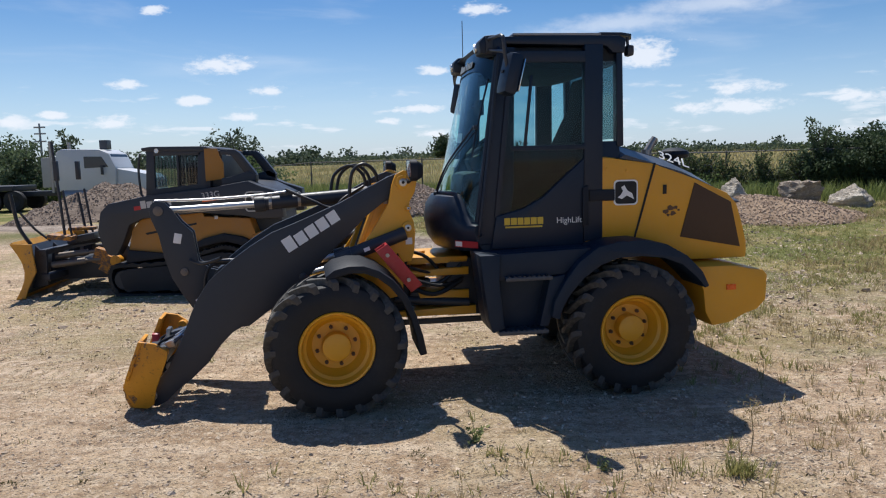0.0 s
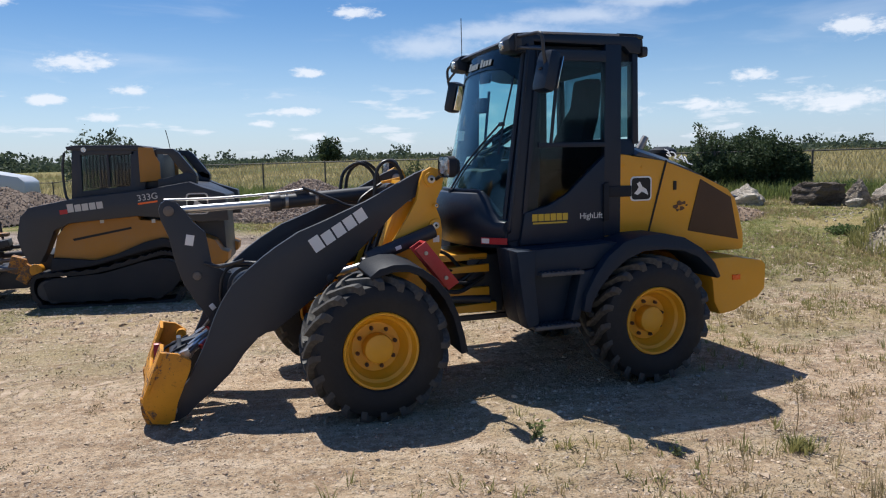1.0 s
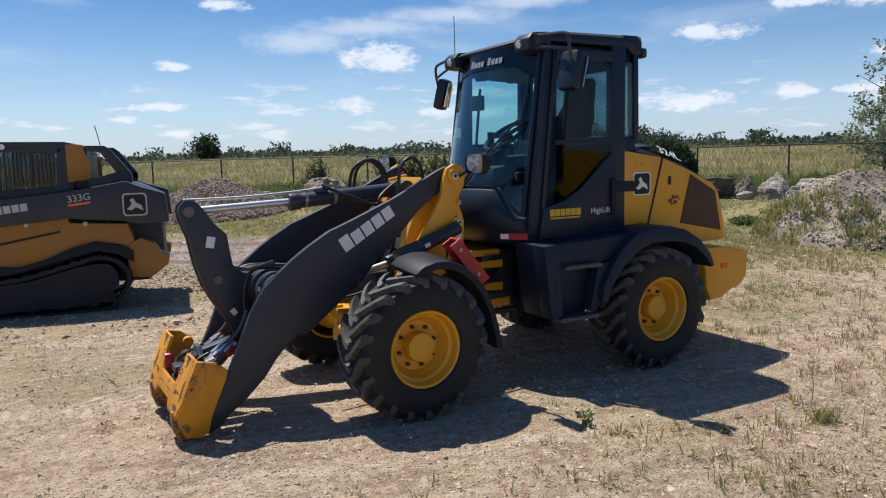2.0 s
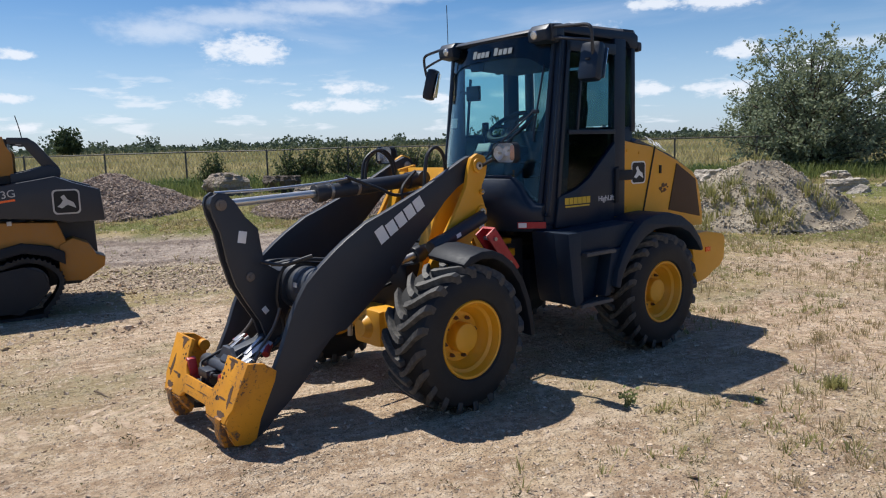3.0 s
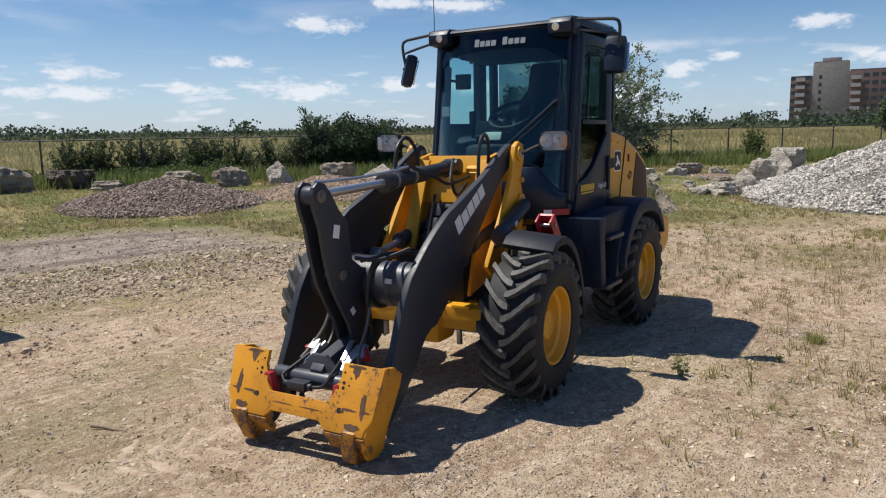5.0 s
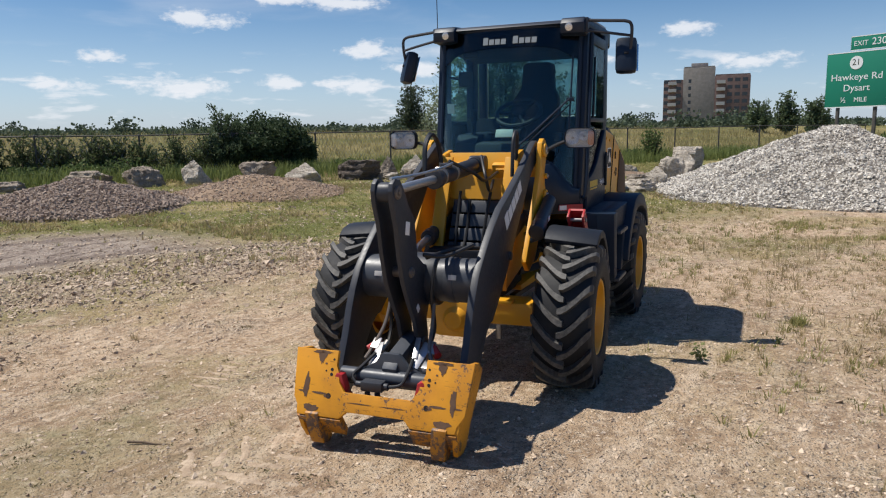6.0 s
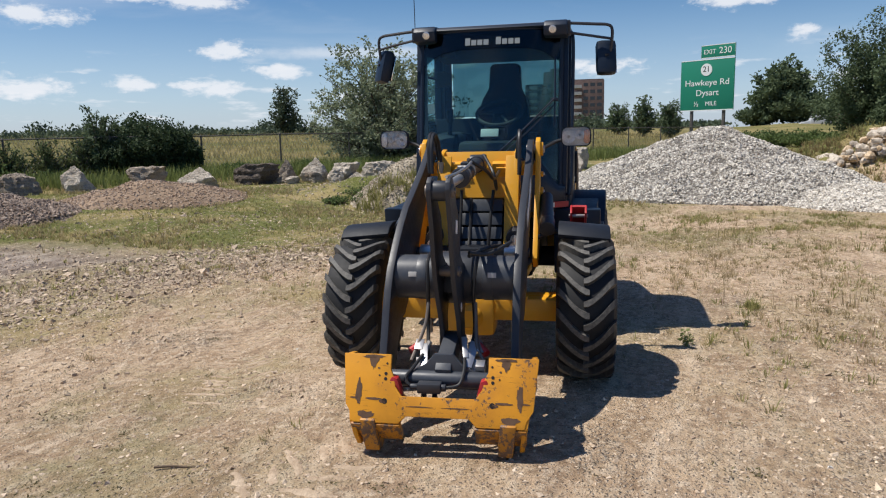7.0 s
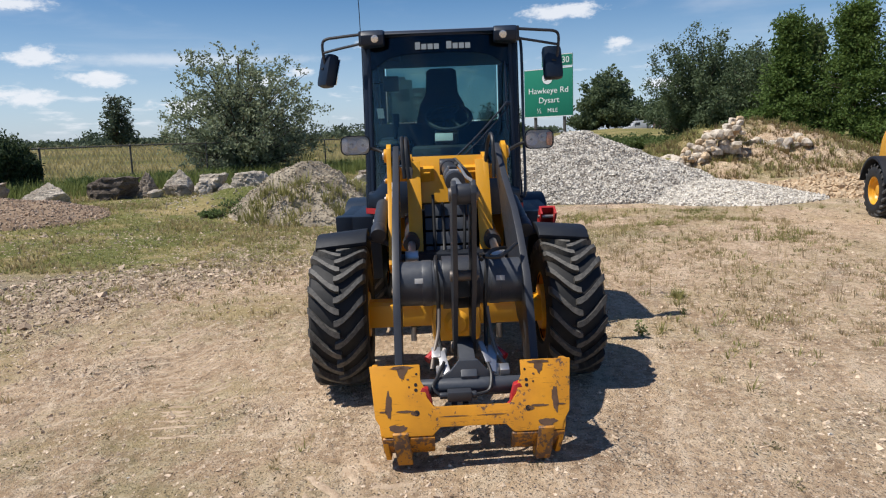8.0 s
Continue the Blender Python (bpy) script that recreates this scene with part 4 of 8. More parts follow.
    for s in (-1, 1):
        bm = bmesh.new()
        cyl(bm, (0, s * 0.60, 0.478), (0, s * 0.72, 0.478), 0.16, n=28, bevel=0.01)
        fp("axle_end", bm, YELLOW, ax)
        bm = bmesh.new()
        cyl(bm, (-0.11, s * 0.3, 0.40), (-0.11, s * 0.3, 0.30), 0.02, n=10)
        fp("drain_plug", bm, STEEL, ax)
    # -- front fenders
    for s in (-1, 1):
        prof_o = [(-0.06, 1.015), (0.0, 1.06), (0.10, 1.082), (0.20, 1.078), (0.30, 1.04), (0.40, 0.965), (0.49, 0.85), (0.55, 0.71), (0.59, 0.57), (0.615, 0.44)]
        prof_i = [(0.565, 0.43), (0.545, 0.56), (0.51, 0.69), (0.45, 0.82), (0.37, 0.925), (0.285, 0.99), (0.20, 1.025), (0.10, 1.03), (0.02, 1.01), (-0.05, 0.985)]
        bm = bmesh.new()
        prism(bm, prof_o + prof_i, s * 0.60, s * 0.955, "y", 0.01)
        for q in bm.verts:
            q.co.z -= 0.012 + 0.03 * max(0.0, (abs(q.co.y) - 0.70) / 0.25)
        fd = fp("front_fender", bm, BLACKPLASTIC, top, "black plastic front fender over the tyre")
        bm = bmesh.new()
        tube(bm, [(0.15, s * 0.45, 0.95), (0.15, s * 0.60, 1.0), (0.15, s * 0.85, 1.02)], 0.018, 8, 3)
        fp("stay", bm, CHARCOAL, fd)
    # red ram lock channel carried over the fender
    bm = bmesh.new()
    prism(bm, LOCK, -0.80, -0.785, "y", 0.003)
    prism(bm, LOCK, -0.695, -0.68, "y", 0.003)
    prism(bm, [LOCK[1], LOCK[2], (LOCK[2][0] - 0.012, LOCK[2][1] - 0.012), (LOCK[1][0] - 0.012, LOCK[1][1] - 0.012)], -0.785, -0.695, "y")
    rb = fp("lock_bar", bm, RED, top, "red steel safety lock channel")
    for k in (0.2, 0.8):
        u, z = LOCK[0][0] + k * (LOCK[3][0] - LOCK[0][0]) + 0.03, LOCK[0][1] + k * (LOCK[3][1] - LOCK[0][1]) + 0.03
        bm = bmesh.new()
        cyl(bm, (u, -0.81, z), (u, -0.67, z), 0.014, n=12)
        fp("bolt", bm, STEEL, rb)
    # -- head lamps on stalks
    for s, u0, v0 in ((-1, 0.562, -0.72), (1, 0.569, 0.69)):
        shell = round_rect(0.112, 0.073, 0.045)
        loop = shell + shell[:1]
        bm = bmesh.new()
        prism(bm, [(v0 + a, 1.66 + b) for a, b in shell], u0 + 0.036, u0 + 0.085, "x", 0.0, [(v0 + a * 0.62, 1.66 + b * 0.62) for a, b in shell])
        grid_sheet(bm, [[(u0 - 0.008, v0 + a * k0, 1.66 + b * k0) for a, b in loop] for k0 in (0.93, 1.0)] + [[(u0 + 0.04, v0 + a, 1.66 + b) for a, b in loop]], 0.006)
        hl = fp("head_lamp", bm, BLACKPLASTIC, top, "black rectangular head lamp on a stalk")
        bm = bmesh.new()
        prism(bm, [(v0 + a * 0.95, 1.66 + b * 0.95) for a, b in shell], u0 + 0.028, u0 + 0.034, "x")
        fp("backing", bm, LAMPSILVER, hl)
        for dv, r, dz in ((-0.055, 0.05, 0.0), (0.028, 0.036, 0.014)):
            bm = bmesh.new()
            lathe(bm, [(0.0, -0.022), (r * 0.5, -0.018), (r * 0.85, -0.006), (r, 0.006)], (0, 0, 0), 22)
            bm.transform(Matrix.Translation((u0 + 0.006, v0 + s * dv, 1.66 + dz)) @ pose(0, 0, 0, 0, 0, 90))
            fp("reflector", bm, LAMPSILVER, hl, "bright round reflector")
            bm = bmesh.new()
            cyl(bm, (u0 + 0.02, v0 + s * dv, 1.66 + dz), (u0 + 0.002, v0 + s * dv, 1.66 + dz), 0.012, 0.009, n=10, bevel=0.003)
            fp("bulb", bm, LABEL, hl)
        bm = bmesh.new()
        prism(bm, [(v0 + s * 0.080 + a, 1.66 + b) for a, b in round_rect(0.022, 0.052, 0.016)], u0 - 0.004, u0 + 0.02, "x", 0.003)
        fp("indicator", bm, ORANGE_CLEAR if s < 0 else LAMPSILVER, hl, "amber indicator lens" if s < 0 else "clear side lens")
        bm = bmesh.new()
        grid_sheet(bm, [[(u0 - 0.006 - 0.012 * (1 - k0), v0 + a * k0, 1.66 + b * k0) for a, b in loop] for k0 in (0.02, 0.5, 0.8, 0.94)], 0.002)
        fp("lens", bm, LAMPGLASS, hl, "clear lamp lens")
        bm = bmesh.new()
        tube(bm, [(u0 + 0.05, v0 - s * 0.05, 1.64), (u0 + 0.07, v0 - s * 0.13, 1.63), (u0 + 0.05, v0 - s * 0.2, 1.60), (u0 + 0.02, s * 0.45, 1.56)], 0.013)
        fp("stalk", bm, HOSE, hl)
    # -- hoses
    loops = [
        [(0.40, -0.28, 1.46), (0.37, -0.30, 1.64), (0.28, -0.315, 1.712), (0.19, -0.32, 1.64), (0.16, -0.32, 1.40)],
        [(0.36, 0.28, 1.46), (0.33, 0.29, 1.62), (0.22, 0.30, 1.70), (0.09, 0.30, 1.62), (0.05, 0.29, 1.42)],
        [(0.40, 0.30, 1.46), (0.37, 0.32, 1.63), (0.26, 0.33, 1.705), (0.14, 0.33, 1.62), (0.10, 0.32, 1.42)],
        [(0.30, -0.05, 1.54), (0.10, -0.14, 1.42), (0.14, -0.16, 1.30), (0.36, -0.12, 1.36)],
        [(-0.30, -0.02, 1.53), (-0.10, -0.12, 1.44), (0.06, -0.15, 1.38), (0.34, -0.16, 1.42)],
        [(0.30, -0.12, 1.28), (0.20, -0.10, 1.02), (0.12, -0.09, 0.80), (-0.1, -0.1, 0.72), (-0.45, -0.12, 0.70)],
        [(0.32, 0.12, 1.28), (0.22, 0.12, 1.02), (0.12, 0.12, 0.80), (-0.1, 0.12, 0.72), (-0.45, 0.13, 0.70)],
        [(0.33, 0.05, 1.22), (0.24, 0.05, 0.98), (0.10, 0.06, 0.78)],
        [(-0.60, -0.14, 0.97), (-0.86, -0.15, 0.99), (-0.93, -0.13, 0.80), (-0.90, -0.13, 0.55), (-1.06, -0.11, 0.42)],
        [(-0.60, 0.14, 0.97), (-0.86, 0.15, 0.97), (-0.93, 0.14, 0.80), (-0.90, 0.15, 0.55), (-1.08, 0.12, 0.42)],
        [(-0.78, -0.34, 1.06), (-0.92, -0.22, 1.01), (-1.02, -0.12, 1.03)],
        [(-0.55, -0.30, 1.0), (-0.75, -0.20, 1.02), (-0.95, -0.11, 1.0)],
        [(0.60, -0.36, 0.92), (0.80, -0.30, 0.86), (1.0, -0.28, 0.9)], [(0.60, -0.40, 0.84), (0.82, -0.42, 0.78), (1.02, -0.34, 0.82)],
    ]
    for k, pts in enumerate(loops):
        bm = bmesh.new()
        tube(bm, pts, 0.0135 if k < 3 else 0.012)
        fp("hydraulic_hose", bm, HOSE, top, "black hydraulic hose")
    for u, v, z in ((0.40, -0.28, 1.46), (0.44, -0.30, 1.46), (0.36, 0.28, 1.46), (0.40, 0.30, 1.46)):
        bm = bmesh.new()
        cyl(bm, (u, v, z - 0.05), (u - 0.005, v, z + 0.03), 0.02, n=6)
        fp("hose_fitting", bm, STEEL, top)
    # -- coupler: notched face plate, side plates, hooks
    lean = 22.0
    T = Matrix.Translation((-1.335, 0, 0.52)) @ pose(0, 0, 0, 0, lean, 0)

    def cplate(pts, a0, a1, bev=0.004):
        t = bmesh.new()
        prism(t, pts, a0, a1, "x", bev)
        t.transform(T)
        return t
    face = [(-0.53, 0.0), (-0.265, 0.0), (-0.265, -0.08), (-0.245, -0.12), (-0.235, -0.17), (-0.20, -0.22), (0.20, -0.22), (0.235, -0.17), (0.245, -0.12), (0.265, -0.08), (0.265, 0.0), (0.53, 0.0), (0.505, -0.27), (0.47, -0.325),
            (0.46, -0.365), (0.21, -0.365), (0.17, -0.325), (-0.17, -0.325), (-0.21, -0.365), (-0.46, -0.365), (-0.47, -0.325), (-0.505, -0.27)]
    bm = cplate(face, -0.012, 0.012)
    cp = fp("quick_coupler", bm, YELLOW_WORN, top, "worn yellow quick coupler with scraped paint")

    def taper(b):
        for q in b.verts:
            q.co.y *= 0.885 + 0.125 * min(1.0, max(0.0, (q.co.z - 0.03) / 0.47))
        return b
    for s in (-1, 1):
        bm = bmesh.new()
        prism(bm, [(-1.335, 0.52), (-1.24, 0.50), (-1.16, 0.44), (-1.17, 0.38), (-1.26, 0.16), (-1.285, 0.045), (-1.33, 0.02), (-1.42, 0.035), (-1.455, 0.10), (-1.475, 0.19)], s * 0.515, s * 0.485, "y", 0.005)
        taper(bm)
        fp("side_plate", bm, YELLOW_WORN, cp, "yellow side plate")
        bm = bmesh.new()
        prism(bm, [(-1.375 + 0.028 * math.cos(a * math.pi / 8), 0.115 + 0.055 * math.sin(a * math.pi / 8)) for a in range(16)], s * 0.42, s * 0.30, "y", 0.006)
        fp("lock_pin", bm, OLDSTEEL, cp, "worn steel lock pin")
        bm = bmesh.new()
        cyl(bm, (-1.20, s * 0.485, 0.42), (-1.20, s * 0.43, 0.42), 0.038, n=16, bevel=0.004)
        fp("boss", bm, YELLOW_WORN, cp)
        bm = bmesh.new()
        prism(bm, [(-1.49, 0.20), (-1.42, 0.23), (-1.36, 0.15), (-1.36, 0.03), (-1.40, 0.005), (-1.46, 0.02), (-1.485, 0.09)], s * 0.45, s * 0.36, "y", 0.008)
        taper(bm)
        fp("hook", bm, CHIPPED, cp, "scraped yellow steel hook")
        bm = bmesh.new()
        prism(bm, [(-1.485, 0.175), (-1.45, 0.195), (-1.39, 0.10), (-1.41, 0.065)], s * 0.47, s * 0.20, "y", 0.006)
        fp("lower_lip", bm, CHIPPED, cp)
        # bare patches
        for v0, z0, w, h in ((0.36, -0.008, 0.085, 0.075), (0.36, -0.004, 0.13, 0.02), (0.435, -0.13, 0.036, 0.15), (0.35, -0.232, 0.10, 0.014), (0.30, -0.24, 0.045, 0.022), (0.46, -0.232, 0.05, 0.01), (0.39, -0.305, 0.16, 0.05), (0.10, -0.27, 0.16, 0.006), (0.33, -0.07, 0.014, 0.012)):
            t = bmesh.new()
            r_ = random.Random(int(w * 9000 + h * 700 + s))
            blob = []
            for k in range(22):
                a = 2 * math.pi * k / 22
                q = r_.uniform(0.72, 1.08)
                x_, y_ = math.cos(a), math.sin(a)
                if h > 0.03 and w > h:
                    x_ *= 0.55 + 0.45 * y_
                blob.append((s * (v0 + 0.5 * w * q * x_), z0 - h / 2 + 0.5 * h * q * y_))
            prism(t, blob, -0.0135, -0.0115, "x")
            t.transform(T)
            fp("scrape", t, RUST, cp, "rusty scrape through the paint")
        for v0, z0, r in ((0.285, -0.05, 0.006), (0.29, -0.105, 0.009), (0.29, -0.132, 0.009), (0.325, -0.115, 0.005), (0.29, -0.25, 0.015)):
            t = bmesh.new()
            cyl(t, (-0.0135, s * v0, z0), (-0.010, s * v0, z0), r, n=12)
            t.transform(T)
            fp("bolt_hole", t, HOLE, cp, "dark bolt hole")
        bm = bmesh.new()
        prism(bm, [(s * 0.20, 0.255), (s * 0.235, 0.25), (s * 0.275, 0.385), (s * 0.255, 0.415), (s * 0.225, 0.405), (s * 0.205, 0.33)], -1.40, -1.345, "x", 0.006)
        cyl(bm, (-1.40, s * 0.215, 0.275), (-1.34, s * 0.215, 0.275), 0.026, n=14)
        fp("latch_guard", bm, RED, cp, "red painted latch guard")
    bm = bmesh.new()
    cyl(bm, (-1.25, -0.30, 0.36), (-1.25, 0.30, 0.36), 0.045, n=24, bevel=0.004)
    prism(bm, [(-0.30, 0.33), (-0.10, 0.44), (-0.05, 0.50), (0.05, 0.50), (0.10, 0.44), (0.30, 0.33), (0.26, 0.30), (-0.26, 0.30)], -1.24, -1.21, "x", 0.004)
    fp("coupler_bar", bm, GREYPAINT, cp, "grey cross bar and web")
    bm = bmesh.new()
    cyl(bm, (-1.36, -0.17, 0.255), (-1.36, 0.20, 0.255), 0.022, n=16)
    cyl(bm, (-1.36, -0.02, 0.255), (-1.36, 0.15, 0.255), 0.03, n=16, bevel=0.004)
    lt = fp("latch_cylinder", bm, CHARCOAL, cp, "black latch cylinder")
    bm = bmesh.new()
    box(bm, (-1.345, 0.06, 0.345), (0.07, 0.13, 0.055), 0.01)
    cyl(bm, (-1.345, -0.03, 0.345), (-1.345, 0.0, 0.345), 0.02, n=12, bevel=0.003)
    cyl(bm, (-1.345, 0.12, 0.345), (-1.345, 0.165, 0.345), 0.018, n=12, bevel=0.003)
    cyl(bm, (-1.36, 0.09, 0.31), (-1.36, 0.09, 0.275), 0.016, n=10)
    cyl(bm, (-1.36, 0.03, 0.31), (-1.36, 0.03, 0.275), 0.016, n=10)
    fp("latch_valve", bm, CHARCOAL, lt, "black latch valve block")
    for v0 in (-0.19, 0.18):
        bm = bmesh.new()
        cyl(bm, (-1.36, v0 - 0.02, 0.255), (-1.36, v0 + 0.02, 0.255), 0.028, n=14, bevel=0.004)
        fp("latch_collar", bm, OLDSTEEL, lt, "worn steel collar")
    for pts in ([(-1.345, -0.03, 0.345), (-1.33, -0.10, 0.36), (-1.27, -0.12, 0.42), (-1.18, -0.11, 0.46)], [(-1.345, 0.16, 0.345), (-1.32, 0.20, 0.38), (-1.25, 0.17, 0.42), (-1.16, 0.13, 0.47)]):
        bm = bmesh.new()
        tube(bm, pts, 0.010, 8, 5)
        fp("latch_hose", bm, HOSE, lt)
    # tilt link
    bm = bmesh.new()
    prism(bm, [(-0.86, 0.53), (-0.93, 0.54), (-1.22, 0.47), (-1.27, 0.42), (-1.25, 0.36), (-1.18, 0.37), (-0.90, 0.42), (-0.85, 0.46)], -0.045, 0.045, "y", 0.008)
    ln = fp("tilt_link", bm, GREYPAINT, top, "grey tilt link to the coupler")
    for s in (-1, 1):
        bm = bmesh.new()
        cyl(bm, (-1.14, s * 0.15, 0.42), (-1.02, s * 0.12, 0.50), 0.016, n=10)
        box(bm, (-1.15, s * 0.15, 0.41), (0.03, 0.05, 0.07), 0.004, (0, 30, 0))
        fp("hose_bracket", bm, STEEL, ln, "bright hose bracket")
        bm = bmesh.new()
        cyl(bm, (-1.08, s * 0.22, 0.46), (-1.02, s * 0.16, 0.50), 0.024, n=10)
        fp("dust_cap", bm, RED, ln, "red dust cap")
    for u, v, z, sz, rt in ((-1.10, -0.10, 0.50, (0.16, 0.03, 0.012), (0, -30, 12)), (-1.13, -0.14, 0.47, (0.20, 0.05, 0.008), (15, -28, -8)), (-1.06, -0.18, 0.50, (0.10, 0.05, 0.008), (25, -30, 20)), (-1.14, 0.13, 0.46, (0.18, 0.045, 0.008), (-12, -28, 10)), (-1.07, 0.17, 0.50, (0.08, 0.05, 0.01), (0, -30, 0)), (-1.19, -0.20, 0.42, (0.06, 0.05, 0.05), (0, -20, 0))):
        bm = bmesh.new()
        box(bm, (u, v, z), sz, 0.003, rt)
        fp("steel_bracket", bm, BRIGHT, ln, "bright plated bracket")
    for pts in ([(-1.16, -0.22, 0.43), (-1.08, -0.17, 0.50), (-0.98, -0.15, 0.60), (-0.92, -0.14, 0.72)], [(-1.16, 0.20, 0.43), (-1.06, 0.18, 0.50), (-0.98, 0.15, 0.60), (-0.92, 0.14, 0.72)]):
        bm = bmesh.new()
        tube(bm, pts, 0.011, 8, 4)
        fp("steel_pipe", bm, OLDSTEEL, ln, "dull steel hydraulic pipe")

    # ================= rear half =================
    # chassis between the halves: stacked hinge plates with gaps
    bm = bmesh.new()
    prism(bm, [(-1.75, 0.53), (-1.75, 0.57), (-1.05, 0.60), (-1.05, 0.53)], -0.36, 0.36, "y", 0.006)
    prism(bm, [(-1.62, 0.84), (-1.62, 0.88), (-1.10, 0.90), (-1.10, 0.84)], -0.34, 0.34, "y", 0.006)
    prism(bm, [(-1.58, 0.93), (-1.56, 0.98), (-1.10, 0.98), (-1.10, 0.93)], -0.30, 0.30, "y", 0.006)
    prism(bm, [(-1.48, 0.64), (-1.50, 0.72), (-1.10, 0.72), (-1.10, 0.64)], -0.34, 0.34, "y", 0.006)
    cyl(bm, (-1.46, 0, 0.50), (-1.46, 0, 1.0), 0.06, n=20)
    chs = rp("joint_frame", bm, YELLOW, top, "yellow articulation joint plates")
    bm = bmesh.new()
    box(bm, (-1.12, 0, 0.74), (0.30, 0.60, 0.46), 0.02)
    box(bm, (-1.66, 0, 0.74), (0.16, 0.40, 0.44), 0.02)
    for z in (0.78, 0.69):
        prism(bm, [(-1.56, z - 0.02), (-1.56, z + 0.02), (-1.40, z + 0.03), (-1.40, z - 0.03)], -0.32, -0.20, "y", 0.004)
    rp("hinge_block", bm, CHARCOAL, chs, "dark hinge block")
    bm = bmesh.new()
    tube(bm, [(-1.72, -0.30, 0.93), (-1.55, -0.33, 0.76), (-1.36, -0.35, 0.70), (-1.15, -0.33, 0.80)], 0.018)
    tube(bm, [(-1.72, -0.26, 1.0), (-1.52, -0.31, 0.82), (-1.34, -0.33, 0.78), (-1.15, -0.31, 0.92)], 0.016)
    tube(bm, [(-1.70, -0.22, 1.06), (-1.45, -0.3, 1.0), (-1.30, -0.3, 0.86), (-1.12, -0.3, 0.86)], 0.014)
    rp("joint_hose", bm, HOSE, chs)
    bm = bmesh.new()
    box(bm, (-1.35, -0.29, 0.475), (0.80, 0.05, 0.04), 0.006)
    rp("steering_link", bm, CHARCOAL, chs)
    bm = bmesh.new()
    cyl(bm, (-1.68, -0.30, 0.66), (-1.1, -0.34, 0.62), 0.035, n=16)
    rp("steering_cylinder", bm, CHARCOAL, chs)
    bm = bmesh.new()
    box(bm, (0.0, 0, 0.62), (1.9, 0.7, 0.34), 0.02)
    cyl(bm, (0, -0.62, 0.472), (0, 0.62, 0.472), 0.10, n=24)
    rp("rear_frame", bm, BLACKPLASTIC, top, "dark rear frame and axle")
    # counterweight
    cw = [(0.50, 0.90), (0.80, 0.90), (0.98, 0.87), (1.06, 0.855), (1.10, 0.82), (1.095, 0.62), (1.02, 0.55), (0.92, 0.52), (0.80, 0.46), (0.66, 0.44), (0.60, 0.55), (0.58, 0.72)]
    bm = bmesh.new()
    prism(bm, cw, -0.86, 0.86, "y", 0.025)
    cwp = rp("counterweight", bm, YELLOW, top, "yellow cast rear counterweight")
    bm = bmesh.new()
    box(bm, (0.80, -0.863, 0.735), (0.075, 0.012, 0.042), 0.003)
    rp("reflector", bm, ORANGE, cwp, "orange side reflector")
    # hood
    side = [(-0.275, 1.725), (-0.10, 1.725), (0.27, 1.67), (0.62, 1.545), (0.88, 1.43), (0.955, 1.35), (1.0, 1.22), (1.045, 1.05), (1.05, 0.92), (0.50, 0.92), (0.30, 1.04), (-0.265, 1.06)]
    bm = bmesh.new()
    prism(bm, side, -0.655, 0.655, "y", 0.03)
    hood = rp("hood", bm, YELLOW, top, "yellow engine hood with a dark sloping top")
    topline = [(-0.02, 1.80), (0.05, 1.835), (0.25, 1.775), (0.50, 1.70), (0.75, 1.585), (0.92, 1.47), (0.985, 1.36), (0.94, 1.345), (0.87, 1.425), (0.62, 1.54), (0.27, 1.665), (-0.02, 1.715)]
    bm = bmesh.new()
    inner = [(u, z) for u, z in topline]
    for s in (-1, 1):
        prism(bm, [(u, z - 0.004) for u, z in topline], s * 0.30, s * 0.30 + s * 0.345, "y", 0.0, [(u, min(z, 0.0) + (z if z < 1.0 else max(1.0, z - (0.10 if i < 6 else 0.0)))) for i, (u, z) in enumerate(topline)])
    prism(bm, topline, -0.30, 0.30, "y", 0.0)
    rp("hood_top", bm, GREYPAINT, hood, "slate grey hood top panel")
    bm = bmesh.new()
    sheet(bm, [(0.27, -0.659, 1.672), (0.285, -0.659, 1.667), (0.115, -0.659, 1.06), (0.10, -0.659, 1.06)], 0.006)
    rp("panel_gap", bm, HOLE, hood, "dark panel joint")
    bm = bmesh.new()
    prism(bm, [(0.60, 1.515), (0.90, 1.36), (0.985, 1.01), (0.49, 1.105)], -0.662, -0.652, "y", 0.003)
    gr = rp("side_grille", bm, MESHBROWN, hood, "brown perforated side grille")
    bm = bmesh.new()
    prism(bm, [(0.60, 1.515), (0.90, 1.36), (0.985, 1.01), (0.49, 1.105)], 0.652, 0.662, "y", 0.003)
    rp("side_grille", bm, MESHBROWN, hood)
    bm = bmesh.new()
    box(bm, (0.36, -0.659, 1.47), (0.028, 0.01, 0.07), 0.003)
    rp("latch", bm, HOLE, hood, "black hood latch")
    bm = bmesh.new()
    for cx, cz, q in ((0.37, 1.30, 0.025), (0.41, 1.325, 0.032), (0.45, 1.33, 0.022), (0.43, 1.285, 0.026), (0.39, 1.275, 0.016), (0.475, 1.31, 0.012)):
        prism(bm, [(cx + q * rng_.uniform(0.6, 1.15) * math.cos(a * math.pi / 6), cz + q * 0.7 * rng_.uniform(0.6, 1.15) * math.sin(a * math.pi / 6)) for a in range(12)], -0.6585 - 0.0005 * q / 0.03, -0.655, "y")
    rp("smudge", bm, RUST, hood, "dark oily smudge on the paint")
    for u, z in ((-0.10, 1.64), (0.06, 1.62), (-0.10, 1.16), (-0.09, 1.40)):
        bm = bmesh.new()
        cyl(bm, (u, -0.654, z), (u, -0.662, z), 0.014, n=6)
        rp("bolt", bm, YELLOW, hood)
